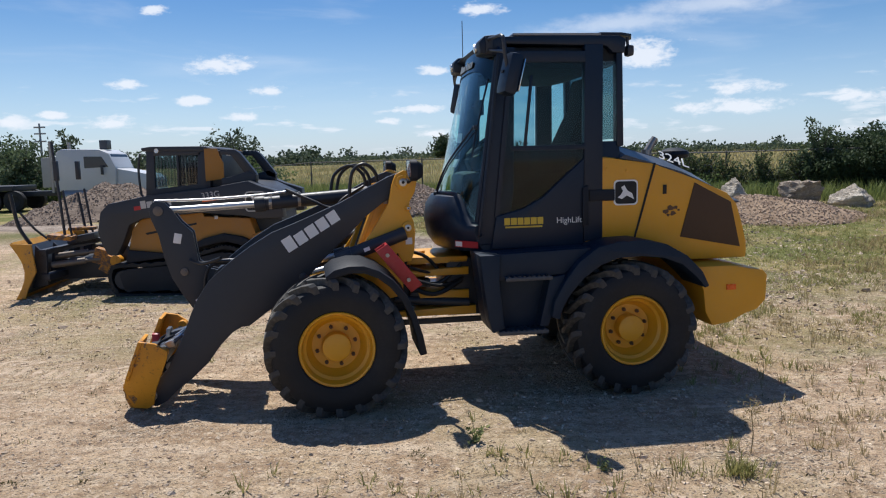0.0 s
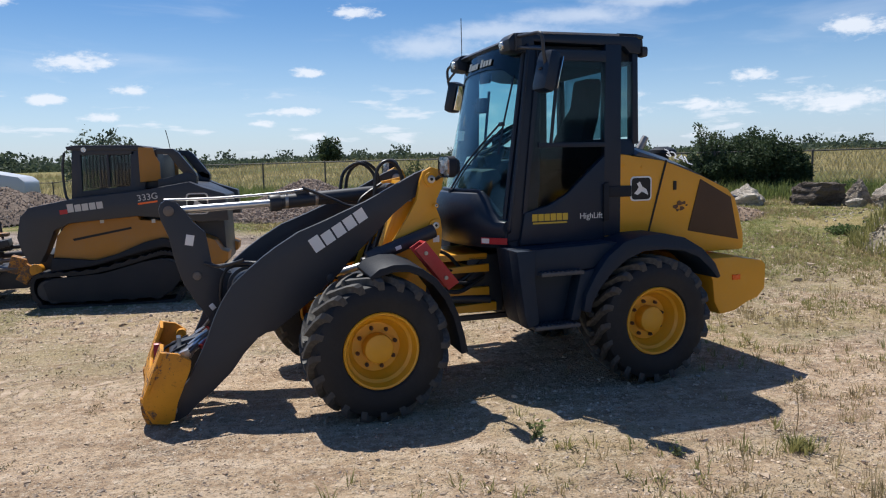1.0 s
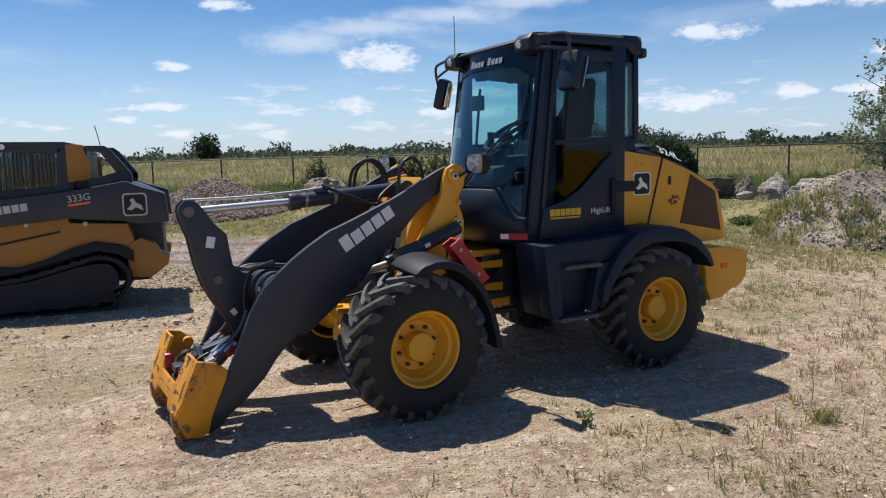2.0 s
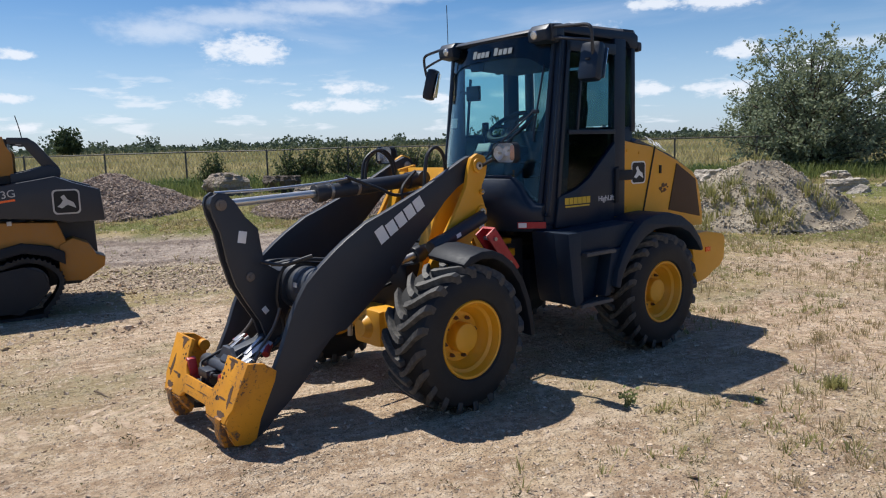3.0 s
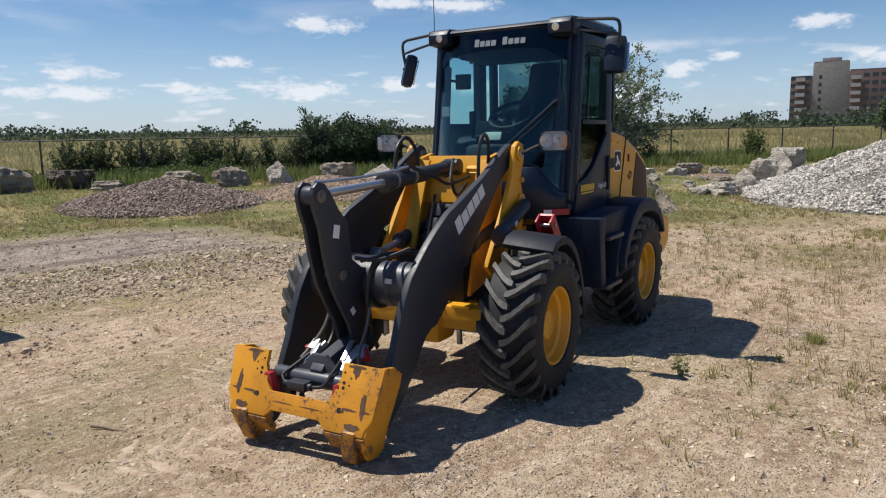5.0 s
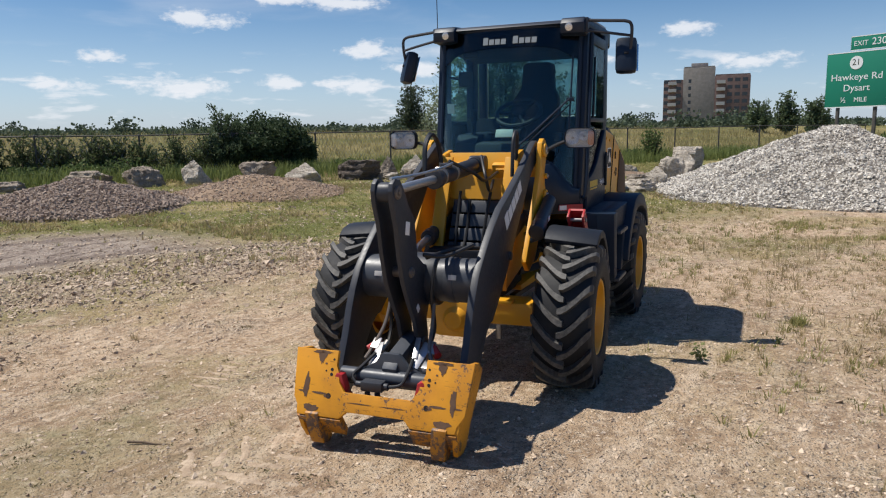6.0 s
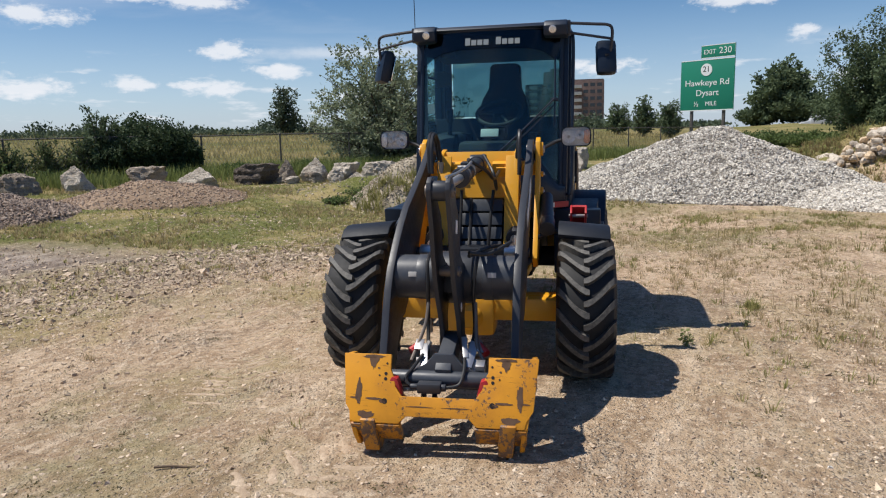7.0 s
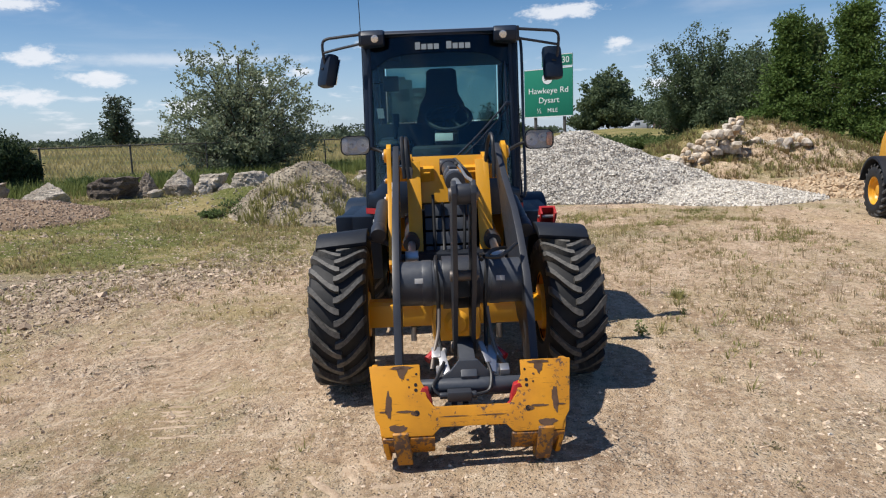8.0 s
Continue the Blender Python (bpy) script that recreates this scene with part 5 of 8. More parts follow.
    back, line, mark = bmesh.new(), bmesh.new(), bmesh.new()
    emblem(back, line, mark, on_side(0.05, -0.657, 1.455, 0), 0.19)
    em = rp("emblem", back, HOLE, hood, "black rounded emblem with a white rim")
    rp("rim_line", line, WHITE, em)
    rp("mark", mark, WHITE, em)
    bm = bmesh.new()
    box(bm, (-0.14, -0.662, 1.44), (0.20, 0.02, 0.085), 0.008)
    rp("hinge", bm, BLACKPLASTIC, hood, "black door hinge arm")
    lettering("model_number", "324L", 0.135, WHITE, hood, Matrix.Translation((0.50, -0.505, 1.69)) @ Matrix.Rotation(radians(18), 4, "Y") @ pose(0, 0, 0, 42, 0, 0), 0.002, "white model number")
    # exhaust and intake caps on the hood
    bm = bmesh.new()
    cyl(bm, (0.62, 0.25, 1.60), (0.62, 0.25, 1.78), 0.045, n=20)
    cyl(bm, (0.62, 0.25, 1.75), (0.70, 0.25, 1.88), 0.035, 0.03, n=20)
    rp("exhaust_pipe", bm, STEEL, top, "short steel exhaust pipe")
    bm = bmesh.new()
    lathe(bm, [(0.0, 0.0), (0.11, 0.0), (0.13, 0.03), (0.12, 0.06), (0.05, 0.09), (0.0, 0.09)], (0, 0, 0), 28)
    bm.transform(Matrix.Translation((0.88, 0.25, 1.70)) @ pose(0, 0, 0, 90, 0, 0))
    cyl(bm, (0.88, 0.25, 1.40), (0.88, 0.25, 1.71), 0.06, n=20)
    rp("intake_cap", bm, BLACKPLASTIC, top, "black rain cap on the air intake")

    # -- rear fenders with the step box
    for s in (-1, 1):
        prof = [(-0.62, 0.60), (-0.60, 0.72), (-0.52, 0.86), (-0.42, 0.99), (-0.28, 1.09), (-0.12, 1.125), (0.06, 1.13), (0.24, 1.09), (0.40, 1.0), (0.52, 0.88), (0.575, 0.77), (0.545, 0.755), (0.47, 0.84), (0.36, 0.935), (0.22, 0.99),
                (0.05, 1.01), (-0.12, 1.005), (-0.26, 0.955), (-0.38, 0.87), (-0.48, 0.76), (-0.54, 0.66), (-0.56, 0.58)]
        bm = bmesh.new()
        prism(bm, prof, s * 0.60, s * 0.965, "y", 0.015)
        rf = rp("rear_fender", bm, NAVY, top, "blue-black plastic rear fender")
        bm = bmesh.new()
        outer = [(-1.13, 1.06), (-0.30, 1.08), (-0.50, 0.90), (-0.58, 0.72), (-0.62, 0.56), (-0.66, 0.485), (-1.04, 0.50), (-1.07, 0.60)]
        prism(bm, outer, s * 0.55, s * 0.80, "y", 0.015)
        # raised rim round the step recess
        prism(bm, [(-1.13, 1.06), (-0.98, 1.06), (-0.99, 0.87), (-0.955, 0.53), (-1.04, 0.50), (-1.07, 0.60)], s * 0.78, s * 0.93, "y", 0.012)
        prism(bm, [(-0.98, 1.06), (-0.30, 1.08), (-0.50, 0.90), (-0.99, 0.87)], s * 0.78, s * 0.90, "y", 0.012)
        prism(bm, [(-0.62, 0.88), (-0.50, 0.90), (-0.58, 0.72), (-0.63, 0.53), (-0.70, 0.53)], s * 0.78, s * 0.92, "y", 0.012)
        stb = rp("step_box", bm, NAVY, top, "blue-black moulded step box below the door")
        for z, u0, u1 in ((0.885, -0.95, -0.61), (0.50, -1.00, -0.64)):
            bm = bmesh.new()
            box(bm, ((u0 + u1) / 2, s * 0.89, z), (u1 - u0, 0.13, 0.028), 0.006)
            for k in range(9):
                box(bm, (u0 + 0.03 + k * (u1 - u0 - 0.06) / 8, s * 0.89, z + 0.016), (0.014, 0.12, 0.008), 0.0)
            rp("step_tread", bm, GREYPAINT, stb, "grey ribbed step tread")

    build_cab(top)
    return top


def build_cab(top):
    def rp(name, bm, mat, parent=top, label="", smooth_=35.0):
        return part(name, bm, mat, parent, label, None, smooth_)
    HW = 0.64
    # floor pan and lower body
    bm = bmesh.new()
    nose = [(-1.02, 1.04), (-1.16, 1.05), (-1.21, 1.12), (-1.235, 1.25), (-1.22, 1.38), (-1.17, 1.46), (-1.11, 1.48), (-1.08, 1.42), (-1.06, 1.30), (-1.02, 1.18), (-0.2, 1.14), (-0.2, 1.04)]
    secs = []
    for k in range(-12, 13):
        v = k / 12
        bow = 0.15 - 0.275 * abs(v) ** 2.8
        ztop = 1.27 + 0.20 * smooth(0.93, 0.66, abs(v))
        secs.append([(u - bow * smooth(-0.95, -1.1, u), v * HW, 1.18 + (z - 1.18) * (ztop - 1.18) / 0.30 if z > 1.18 else z) for u, z in nose])
    loft(bm, secs)
    prism(bm, [(-0.29, 1.04), (-0.29, 1.8), (-0.24, 1.84), (0.02, 1.84), (0.02, 1.04)], -HW + 0.02, HW - 0.02, "y", 0.02)
    cab = rp("cab", bm, CABBLACK, top, "black loader cab with tinted glass")
    # pillars
    for s in (-1, 1):
        bm = bmesh.new()
        prism(bm, [(-0.90, 2.52), (-0.79, 2.52), (-0.81, 1.50), (-0.86, 1.10), (-1.08, 1.10), (-1.06, 1.30), (-0.985, 1.82)], s * (HW - 0.05), s * (HW + 0.012), "y", 0.012)
        rp("front_pillar", bm, CABBLACK, cab)
        bm = bmesh.new()
        prism(bm, [(-0.27, 2.54), (-0.13, 2.54), (-0.13, 1.10), (-0.28, 1.10)], s * (HW - 0.05), s * (HW + 0.02), "y", 0.012)
        rp("door_pillar", bm, CABBLACK, cab)
        bm = bmesh.new()
        prism(bm, [(-0.02, 2.52), (0.03, 2.52), (0.045, 1.80), (-0.01, 1.80)], s * (HW - 0.09), s * (HW - 0.01), "y", 0.012)
        rp("rear_pillar", bm, CABBLACK, cab)
        bm = bmesh.new()
        prism(bm, [(-0.13, 2.42), (-0.02, 2.42), (-0.01, 1.84), (-0.13, 1.84)], s * (HW - 0.03), s * (HW - 0.024), "y")
        rp("quarter_window", bm, GLASS, cab, "tinted rear quarter glass")
        # door: lower panel, frame and glass
        bm = bmesh.new()
        prism(bm, [(-0.99, 1.07), (-0.29, 1.07), (-0.28, 1.72), (-0.42, 1.60), (-0.60, 1.44), (-0.75, 1.36), (-0.95, 1.31)], s * (HW + 0.0), s * (HW + 0.04), "y", 0.012)
        door = rp("door", bm, CABBLACK, cab, "black cab door, glazed above")
        bm = bmesh.new()
        prism(bm, [(-0.95, 1.31), (-0.75, 1.36), (-0.60, 1.44), (-0.42, 1.60), (-0.28, 1.72), (-0.275, 2.46), (-0.83, 2.46), (-0.90, 1.60)], s * (HW + 0.012), s * (HW + 0.018), "y")
        pane = rp("door_glass", bm, DOORGLASS, door, "tinted door glass")
        bm = bmesh.new()
        prism(bm, [(-0.96, 1.30), (-0.835, 2.48), (-0.80, 2.48), (-0.925, 1.30)], s * (HW + 0.005), s * (HW + 0.03), "y", 0.004)
        prism(bm, [(-0.84, 2.41), (-0.27, 2.41), (-0.27, 2.49), (-0.84, 2.49)], s * (HW + 0.005), s * (HW + 0.03), "y", 0.004)
        box(bm, (-0.55, s * (HW + 0.022), 1.80), (0.56, 0.018, 0.035), 0.004)
        box(bm, (-0.70, s * (HW + 0.022), 2.06), (0.022, 0.018, 0.52), 0.004, (0, 6, 0))
        rp("door_frame", bm, CABBLACK, door)
        bm = bmesh.new()
        prism(bm, [(-0.30, 1.22), (-0.255, 1.22), (-0.255, 1.52), (-0.30, 1.50)], s * (HW + 0.035), s * (HW + 0.06), "y", 0.006)
        rp("door_hinge", bm, BLACKPLASTIC, door)
        bm = bmesh.new()
        prism(bm, [(-0.94, 1.32), (-0.75, 1.37), (-0.60, 1.45), (-0.42, 1.61), (-0.29, 1.72), (-0.285, 1.79), (-0.885, 1.79), (-0.905, 1.62)], s * (HW - 0.006), s * (HW + 0.0), "y")
        rp("lower_glass", bm, DOORTINT, door, "dark lower door glass")
        if s < 0:
            bm = bmesh.new()
            tube(bm, [(-0.91, s * (HW + 0.01), 2.50), (-0.925, s * (HW + 0.05), 2.44), (-1.0, s * (HW + 0.05), 1.8), (-1.075, s * (HW + 0.05), 1.24), (-1.06, s * (HW + 0.01), 1.18)], 0.013)
            rp("grab_rail", bm, CABBLACK, cab, "black grab rail")
        # decals
        if s < 0:
            blocks(rp, GOLD, door, 6, 0.043, 0.052, 0.007, on_side(-0.745, -HW - 0.0425, 1.27), 0.002, 0.0, 0.0, "gold lettering block")
            bm = bmesh.new()
            box(bm, (-0.745, -HW - 0.0425, 1.228), (0.28, 0.002, 0.012))
            rp("underline", bm, GOLD, door)
            lettering("lettering", "HighLift", 0.062, WHITE, door, on_side(-0.40, -HW - 0.0425, 1.265), 0.001, "white lettering")
        bm = bmesh.new()
        for f0, f1, mt, out in ((0.0, 1.0, RED, 0.016), (0.03, 0.32, WHITE, 0.0185)):
            bm = bmesh.new()
            ends = [Vector((-1.218 + 0.143 * f - 0.75 * out, s * (0.497 + 0.161 * f + 0.66 * out), 1.104)) for f in (f0, f1)]
            hh = Vector((0, 0, 0.024 if mt is RED else 0.018))
            sheet(bm, [ends[0] - hh, ends[1] - hh, ends[1] + hh, ends[0] + hh], 0.002)
            rp("warning_decal", bm, mt, cab, "red warning decal" if mt is RED else "white decal field")
    # windscreen: bowed and leaning, its lower edge dipping at both sides
    def pane(f, v, out=0.0):
        lo = 1.255 + 0.215 * smooth(0.93, 0.66, abs(v))
        z = lo + (2.555 - lo) * f
        uc, ue = -1.305 + 0.25 * (z - 1.3), -1.06 + 0.133 * (z - 1.3)
        return (uc + (ue - uc) * abs(v) ** 2.8 - out, v * (HW - 0.035), z)
    vs = [k / 12 for k in range(-12, 13)]
    bm = bmesh.new()
    grid_sheet(bm, [[pane(k / 8, v) for v in vs] for k in range(9)], 0.006)
    ws = rp("windscreen", bm, WINDSCREEN, cab, "tinted bowed windscreen")
    for s in (-1, 1):
        bm = bmesh.new()
        tube(bm, [pane(f, s * 0.985) for f in (0.0, 0.25, 0.5, 0.75, 1.0)], 0.02, 8, 3)
        rp("windscreen_seal", bm, CABBLACK, ws)
    bm = bmesh.new()
    tube(bm, [pane(0.0, v, 0.012) for v in vs], 0.016, 8, 1)
    rp("windscreen_seal", bm, CABBLACK, ws)
    bm = bmesh.new()
    tube(bm, [pane(1.0, v, 0.0) for v in vs], 0.02, 8, 1)
    rp("windscreen_seal", bm, CABBLACK, ws)
    # dark sun band with the word mark
    bm = bmesh.new()
    grid_sheet(bm, [[pane((0.855 - 0.07 * abs(v) ** 3) + k * (0.99 - 0.855 + 0.07 * abs(v) ** 3) / 5, v * 0.97, 0.008) for v in vs] for k in range(6)], 0.002)
    rp("sun_band", bm, SUNBAND, ws, "dark tinted sun band")
    for i in range(9):
        if i == 4:
            continue
        bm = bmesh.new()
        v = -0.03 - (i - 4) * 0.052
        h = 0.062 if i in (0, 5) else 0.046
        p = pane(0.90, v / (HW - 0.035), 0.016)
        box(bm, (p[0], v, 2.425 + h / 2), (0.004, 0.042, h), 0.0, (0, 14, 0))
        rp("letter_block", bm, PALELETTER, ws, "pale lettering block")
    # rear window
    bm = bmesh.new()
    prism(bm, [(-HW + 0.1, 1.86), (HW - 0.1, 1.86), (HW - 0.1, 2.46), (-HW + 0.1, 2.46)], 0.025, 0.031, "x")
    rp("rear_window", bm, REARGLASS, cab, "tinted rear window")
    # roof
    bm = bmesh.new()
    prism(bm, [(-0.98, 2.545), (-1.02, 2.56), (-0.98, 2.59), (-0.5, 2.605), (0.0, 2.605), (0.05, 2.58), (0.045, 2.48), (-0.05, 2.48), (-0.10, 2.53)], -HW - 0.005, HW + 0.005, "y", 0.012)
    roof = rp("roof", bm, CABBLACK, cab, "black moulded cab roof")
    bm = bmesh.new()
    prism(bm, [(-0.86, 2.53), (-0.80, 2.43), (-0.62, 2.38), (-0.20, 2.36), (0.0, 2.40), (0.02, 2.53)], -HW + 0.06, HW - 0.06, "y", 0.02)
    rp("headliner", bm, INTERIOR, roof)
    # Thin pale strip puts the lit roof edge into colour.
    bm = bmesh.new()
    prism(bm, [(-0.80, 2.602), (-0.80, 2.618), (-0.14, 2.622), (-0.14, 2.604)], -HW + 0.0, HW - 0.0, "y", 0.004)
    rp("roof_lit_strip", bm, ROOFLIT, roof, "pale grey strip for the lit roof edge")
    for s in (-1, 1):
        # corner pod and work lamp
        bm = bmesh.new()
        prism(bm, [(-1.045, 2.475), (-1.055, 2.555), (-1.01, 2.60), (-0.86, 2.612), (-0.84, 2.50), (-0.93, 2.46)], s * 0.455, s * (HW + 0.01), "y", 0.02)
        pod = rp("lamp_pod", bm, CABBLACK, roof, "black roof corner pod")
        bm = bmesh.new()
        cyl(bm, (-1.04, s * 0.53, 2.525), (-1.065, s * 0.53, 2.52), 0.034, 0.031, n=20, bevel=0.004)
        rp("work_lamp", bm, LAMP, pod, "round clear work lamp")
        bm = bmesh.new()
        box(bm, (0.095, s * (HW - 0.05), 2.50), (0.055, 0.085, 0.08), 0.022)
        cyl(bm, (0.085, s * (HW - 0.05), 2.53), (0.08, s * (HW - 0.05), 2.60), 0.012, n=8)
        rp("rear_lamp", bm, CHARCOAL, roof, "black rear work lamp")
        # mirror on a tubular bracket
        bm = bmesh.new()
        o = s * (HW + 0.01)
        e = s * (1.0 if s < 0 else 0.98)
        tube(bm, [(-0.985, o, 2.572), (-0.975, s * 0.85, 2.556), (-0.965, e - s * 0.035, 2.545), (-0.96, e, 2.51), (-0.95, e, 2.42), (-0.93, e - s * 0.01, 2.33)], 0.0125)
        tube(bm, [(-0.985, o, 2.497), (-0.97, s * 0.85, 2.462), (-0.955, e, 2.435)], 0.011, 8, 3)
        box(bm, (-0.98, s * (HW + 0.015), 2.535), (0.05, 0.03, 0.12), 0.008)
        br = rp("mirror_bracket", bm, CHARCOAL, cab, "black tubular mirror bracket")
        turn = (0, 14, 10 if s < 0 else -50)
        bm = bmesh.new()
        box(bm, (-0.905, s * 0.955, 2.29), (0.105, 0.165, 0.285), 0.042, turn)
        mi = rp("mirror", bm, CABBLACK, br, "black plastic mirror housing")
        bm = bmesh.new()
        box(bm, (-0.852, s * 0.95 - 0.03, 2.277) if s < 0 else (-0.871, 0.905, 2.277), (0.006, 0.12, 0.22), 0.001, turn)
        rp("mirror_glass", bm, MIRROR, br)
        bm = bmesh.new()
        box(bm, (-0.958, s * 0.965, 2.31) if s < 0 else (-0.938, 0.997, 2.31), (0.008, 0.035, 0.018), 0.002, turn)
        rp("badge", bm, HOLE, br)
    bm = bmesh.new()
    prism(bm, [(-0.14, -0.61), (0.03, -0.61), (0.13, -0.55), (0.185, -0.42), (0.185, 0.42), (0.13, 0.55), (0.03, 0.61), (-0.14, 0.61)], 2.61, 2.632, "z", 0.006)
    rp("rear_visor", bm, CABBLACK, roof, "flat black rear visor")
    bm = bmesh.new()
    tube(bm, [(-0.93, 0.66, 2.55), (-0.93, 0.66, 2.7), (-0.93, 0.665, 2.95)], 0.0035, 6, 2)
    cyl(bm, (-0.93, 0.66, 2.53), (-0.93, 0.66, 2.60), 0.012, n=10)
    rp("antenna", bm, HOSE, roof, "thin whip antenna")
    # wiper
    bm = bmesh.new()
    tube(bm, [(-1.30, -0.03, 1.47), (-1.245, -0.28, 1.69), (-1.08, -0.545, 1.965)], 0.0075, 8, 3)
    tube(bm, [(-1.30, -0.09, 1.47), (-1.235, -0.33, 1.69), (-1.07, -0.56, 1.93)], 0.005, 8, 3)
    tube(bm, [(-1.10, -0.55, 1.74), (-1.055, -0.55, 1.96), (-0.965, -0.545, 2.31)], 0.0075, 8, 3)
    box(bm, (-1.07, -0.55, 1.96), (0.03, 0.06, 0.03), 0.006)
    cyl(bm, (-1.25, -0.06, 1.46), (-1.32, -0.06, 1.46), 0.024, n=12)
    rp("wiper", bm, CABBLACK, ws, "black windscreen wiper")
    # stickers inside the glass
    bm = bmesh.new()
    box(bm, (-1.0, 0.514, 1.917), (0.002, 0.06, 0.085), 0, (0, 12, 30))
    rp("sticker", bm, LABEL, ws, "pale sticker on the glass")
    bm = bmesh.new()
    box(bm, (-0.37, 0.622, 2.40), (0.06, 0.002, 0.06))
    rp("sticker", bm, CHARCOAL, ws, "dark sticker on the glass")
    # interior
    bm = bmesh.new()
    box(bm, (-0.40, 0, 1.50), (0.46, 0.50, 0.13), 0.05)
    box(bm, (-0.38, 0, 1.32), (0.36, 0.40, 0.28), 0.04)
    seat = rp("seat", bm, SEATCLOTH, cab, "black cloth operator seat")
    bm = bmesh.new()
    prism(bm, [(-0.27, 1.50), (0.27, 1.50), (0.27, 1.75), (0.21, 2.02), (0.155, 2.12), (0.145, 2.33), (0.11, 2.355), (-0.11, 2.355), (-0.145, 2.33), (-0.155, 2.12), (-0.21, 2.02), (-0.27, 1.75)], -0.11, 0.01, "x", 0.035)
    for v_ in bm.verts:
        v_.co.x -= 0.42 * max(0.0, 2.18 - v_.co.z)
    rp("backrest", bm, SEATCLOTH, seat)
    for s in (-1, 1):
        bm = bmesh.new()
        box(bm, (-0.44, s * 0.33, 1.66), (0.36, 0.10, 0.08), 0.03)
        rp("armrest", bm, INTERIOR, seat)
    bm = bmesh.new()
    box(bm, (-0.31, 0, 1.45), (0.045, 1.275, 0.78), 0.01)
    rp("bulkhead", bm, INTERIOR, cab, "dark bulkhead behind the seat")
    # Box added beside the seat to darken what the lower glass shows.
    bm = bmesh.new()
    prism(bm, [(-0.80, 1.14), (-0.78, 1.50), (-0.60, 1.60), (-0.28, 1.62), (-0.28, 1.14)], -0.58, -0.40, "y", 0.04)
    rp("seat_side_filler", bm, INTERIOR, cab, "dark filler box added beside the seat")
    bm = bmesh.new()
    prism(bm, [(-1.06, 1.15), (-1.14, 1.50), (-1.12, 1.62), (-0.98, 1.64), (-0.90, 1.50), (-0.86, 1.15)], -0.26, 0.26, "y", 0.04)
    cyl(bm, (-0.98, -0.03, 1.52), (-0.88, -0.05, 1.82), 0.05, n=16)
    box(bm, (-0.97, -0.04, 1.70), (0.14, 0.20, 0.12), 0.03, (0, -20, 0))
    rp("console", bm, INTERIOR, cab, "dark steering console")
    bm = bmesh.new()
    n, rr = 32, 0.19
    ctr, tilt = Vector((-0.875, -0.06, 1.87)), Matrix.Rotation(radians(-35), 3, "Y")
    ring = [ctr + tilt @ Vector((rr * math.cos(2 * math.pi * i / n), rr * math.sin(2 * math.pi * i / n), 0)) for i in range(n + 1)]
    tube(bm, ring, 0.019, 8, 1)
    for a in (90, 210, 330):
        cyl(bm, ctr, ctr + tilt @ Vector((rr * math.cos(radians(a)), rr * math.sin(radians(a)), 0)), 0.016, n=8)
    cyl(bm, ctr - tilt @ Vector((0, 0, 0.03)), ctr + tilt @ Vector((0, 0, 0.02)), 0.055, n=16)
    rp("steering_wheel", bm, INTERIOR, cab, "black steering wheel")
    bm = bmesh.new()
    box(bm, (-0.84, 0.43, 2.17), (0.045, 0.135, 0.13), 0.012, (0, 0, 12))
    cyl(bm, (-0.84, 0.45, 2.17), (-0.87, 0.57, 2.19), 0.012, n=8)
    rp("monitor", bm, INTERIOR, cab, "small dark display monitor")
    bm = bmesh.new()
    box(bm, (-0.81, 0.40, 2.40), (0.03, 0.13, 0.09), 0.015, (0, 10, 20))
    rp("inside_mirror", bm, INTERIOR, cab, "small inside mirror")
    bm = bmesh.new()
    prism(bm, [(-0.82, 1.14), (-0.80, 1.62), (-0.70, 1.70), (-0.28, 1.72), (-0.28, 1.14)], 0.36, 0.58, "y", 0.04)
    cyl(bm, (-0.70, 0.42, 1.70), (-0.72, 0.41, 1.82), 0.02, n=12)
    cyl(bm, (-0.72, 0.41, 1.80), (-0.728, 0.408, 1.92), 0.03, n=12, bevel=0.01)
    rp("joystick_console", bm, INTERIOR, cab, "side console with joystick")
    bm = bmesh.new()
    box(bm, (-1.13, -0.016, 1.70), (0.012, 0.15, 0.07), 0.004, (0, 25, 0))
    rp("paper_label", bm, LABEL, cab, "pale paper label on the console")


CABBLACK = paint("gloss_blue_black", (0.004, 0.0125, 0.03), 0.42, 0.04, (0.03, 0.05, 0.08), spec=0.4)
PALELETTER = paint("pale_letter_film", (0.22, 0.25, 0.26), 0.5, 0.05)
HOLE = paint("dark_gap", (0.006, 0.006, 0.007), 0.6, 0.0)
LAMP = paint("lamp_lens", (0.62, 0.63, 0.64), 0.12, 0.0, metal=0.85, grain=1.5, vary=0.35)
ORANGE_CLEAR = paint("amber_lens", (0.62, 0.3, 0.2), 0.2, 0.0, metal=0.1, grain=1.0, vary=0.3)
LAMPSILVER = paint("silvered_reflector", (0.92, 0.92, 0.92), 0.3, 0.0, metal=0.1, grain=2.0, vary=0.25)
ROOFLIT = paint("lit_roof_edge", (0.24, 0.25, 0.27), 0.4, 0.1)
SUNBAND = glass("sun_band_tint", (0.28, 0.37, 0.41), 1.0)
loader = build_loader()

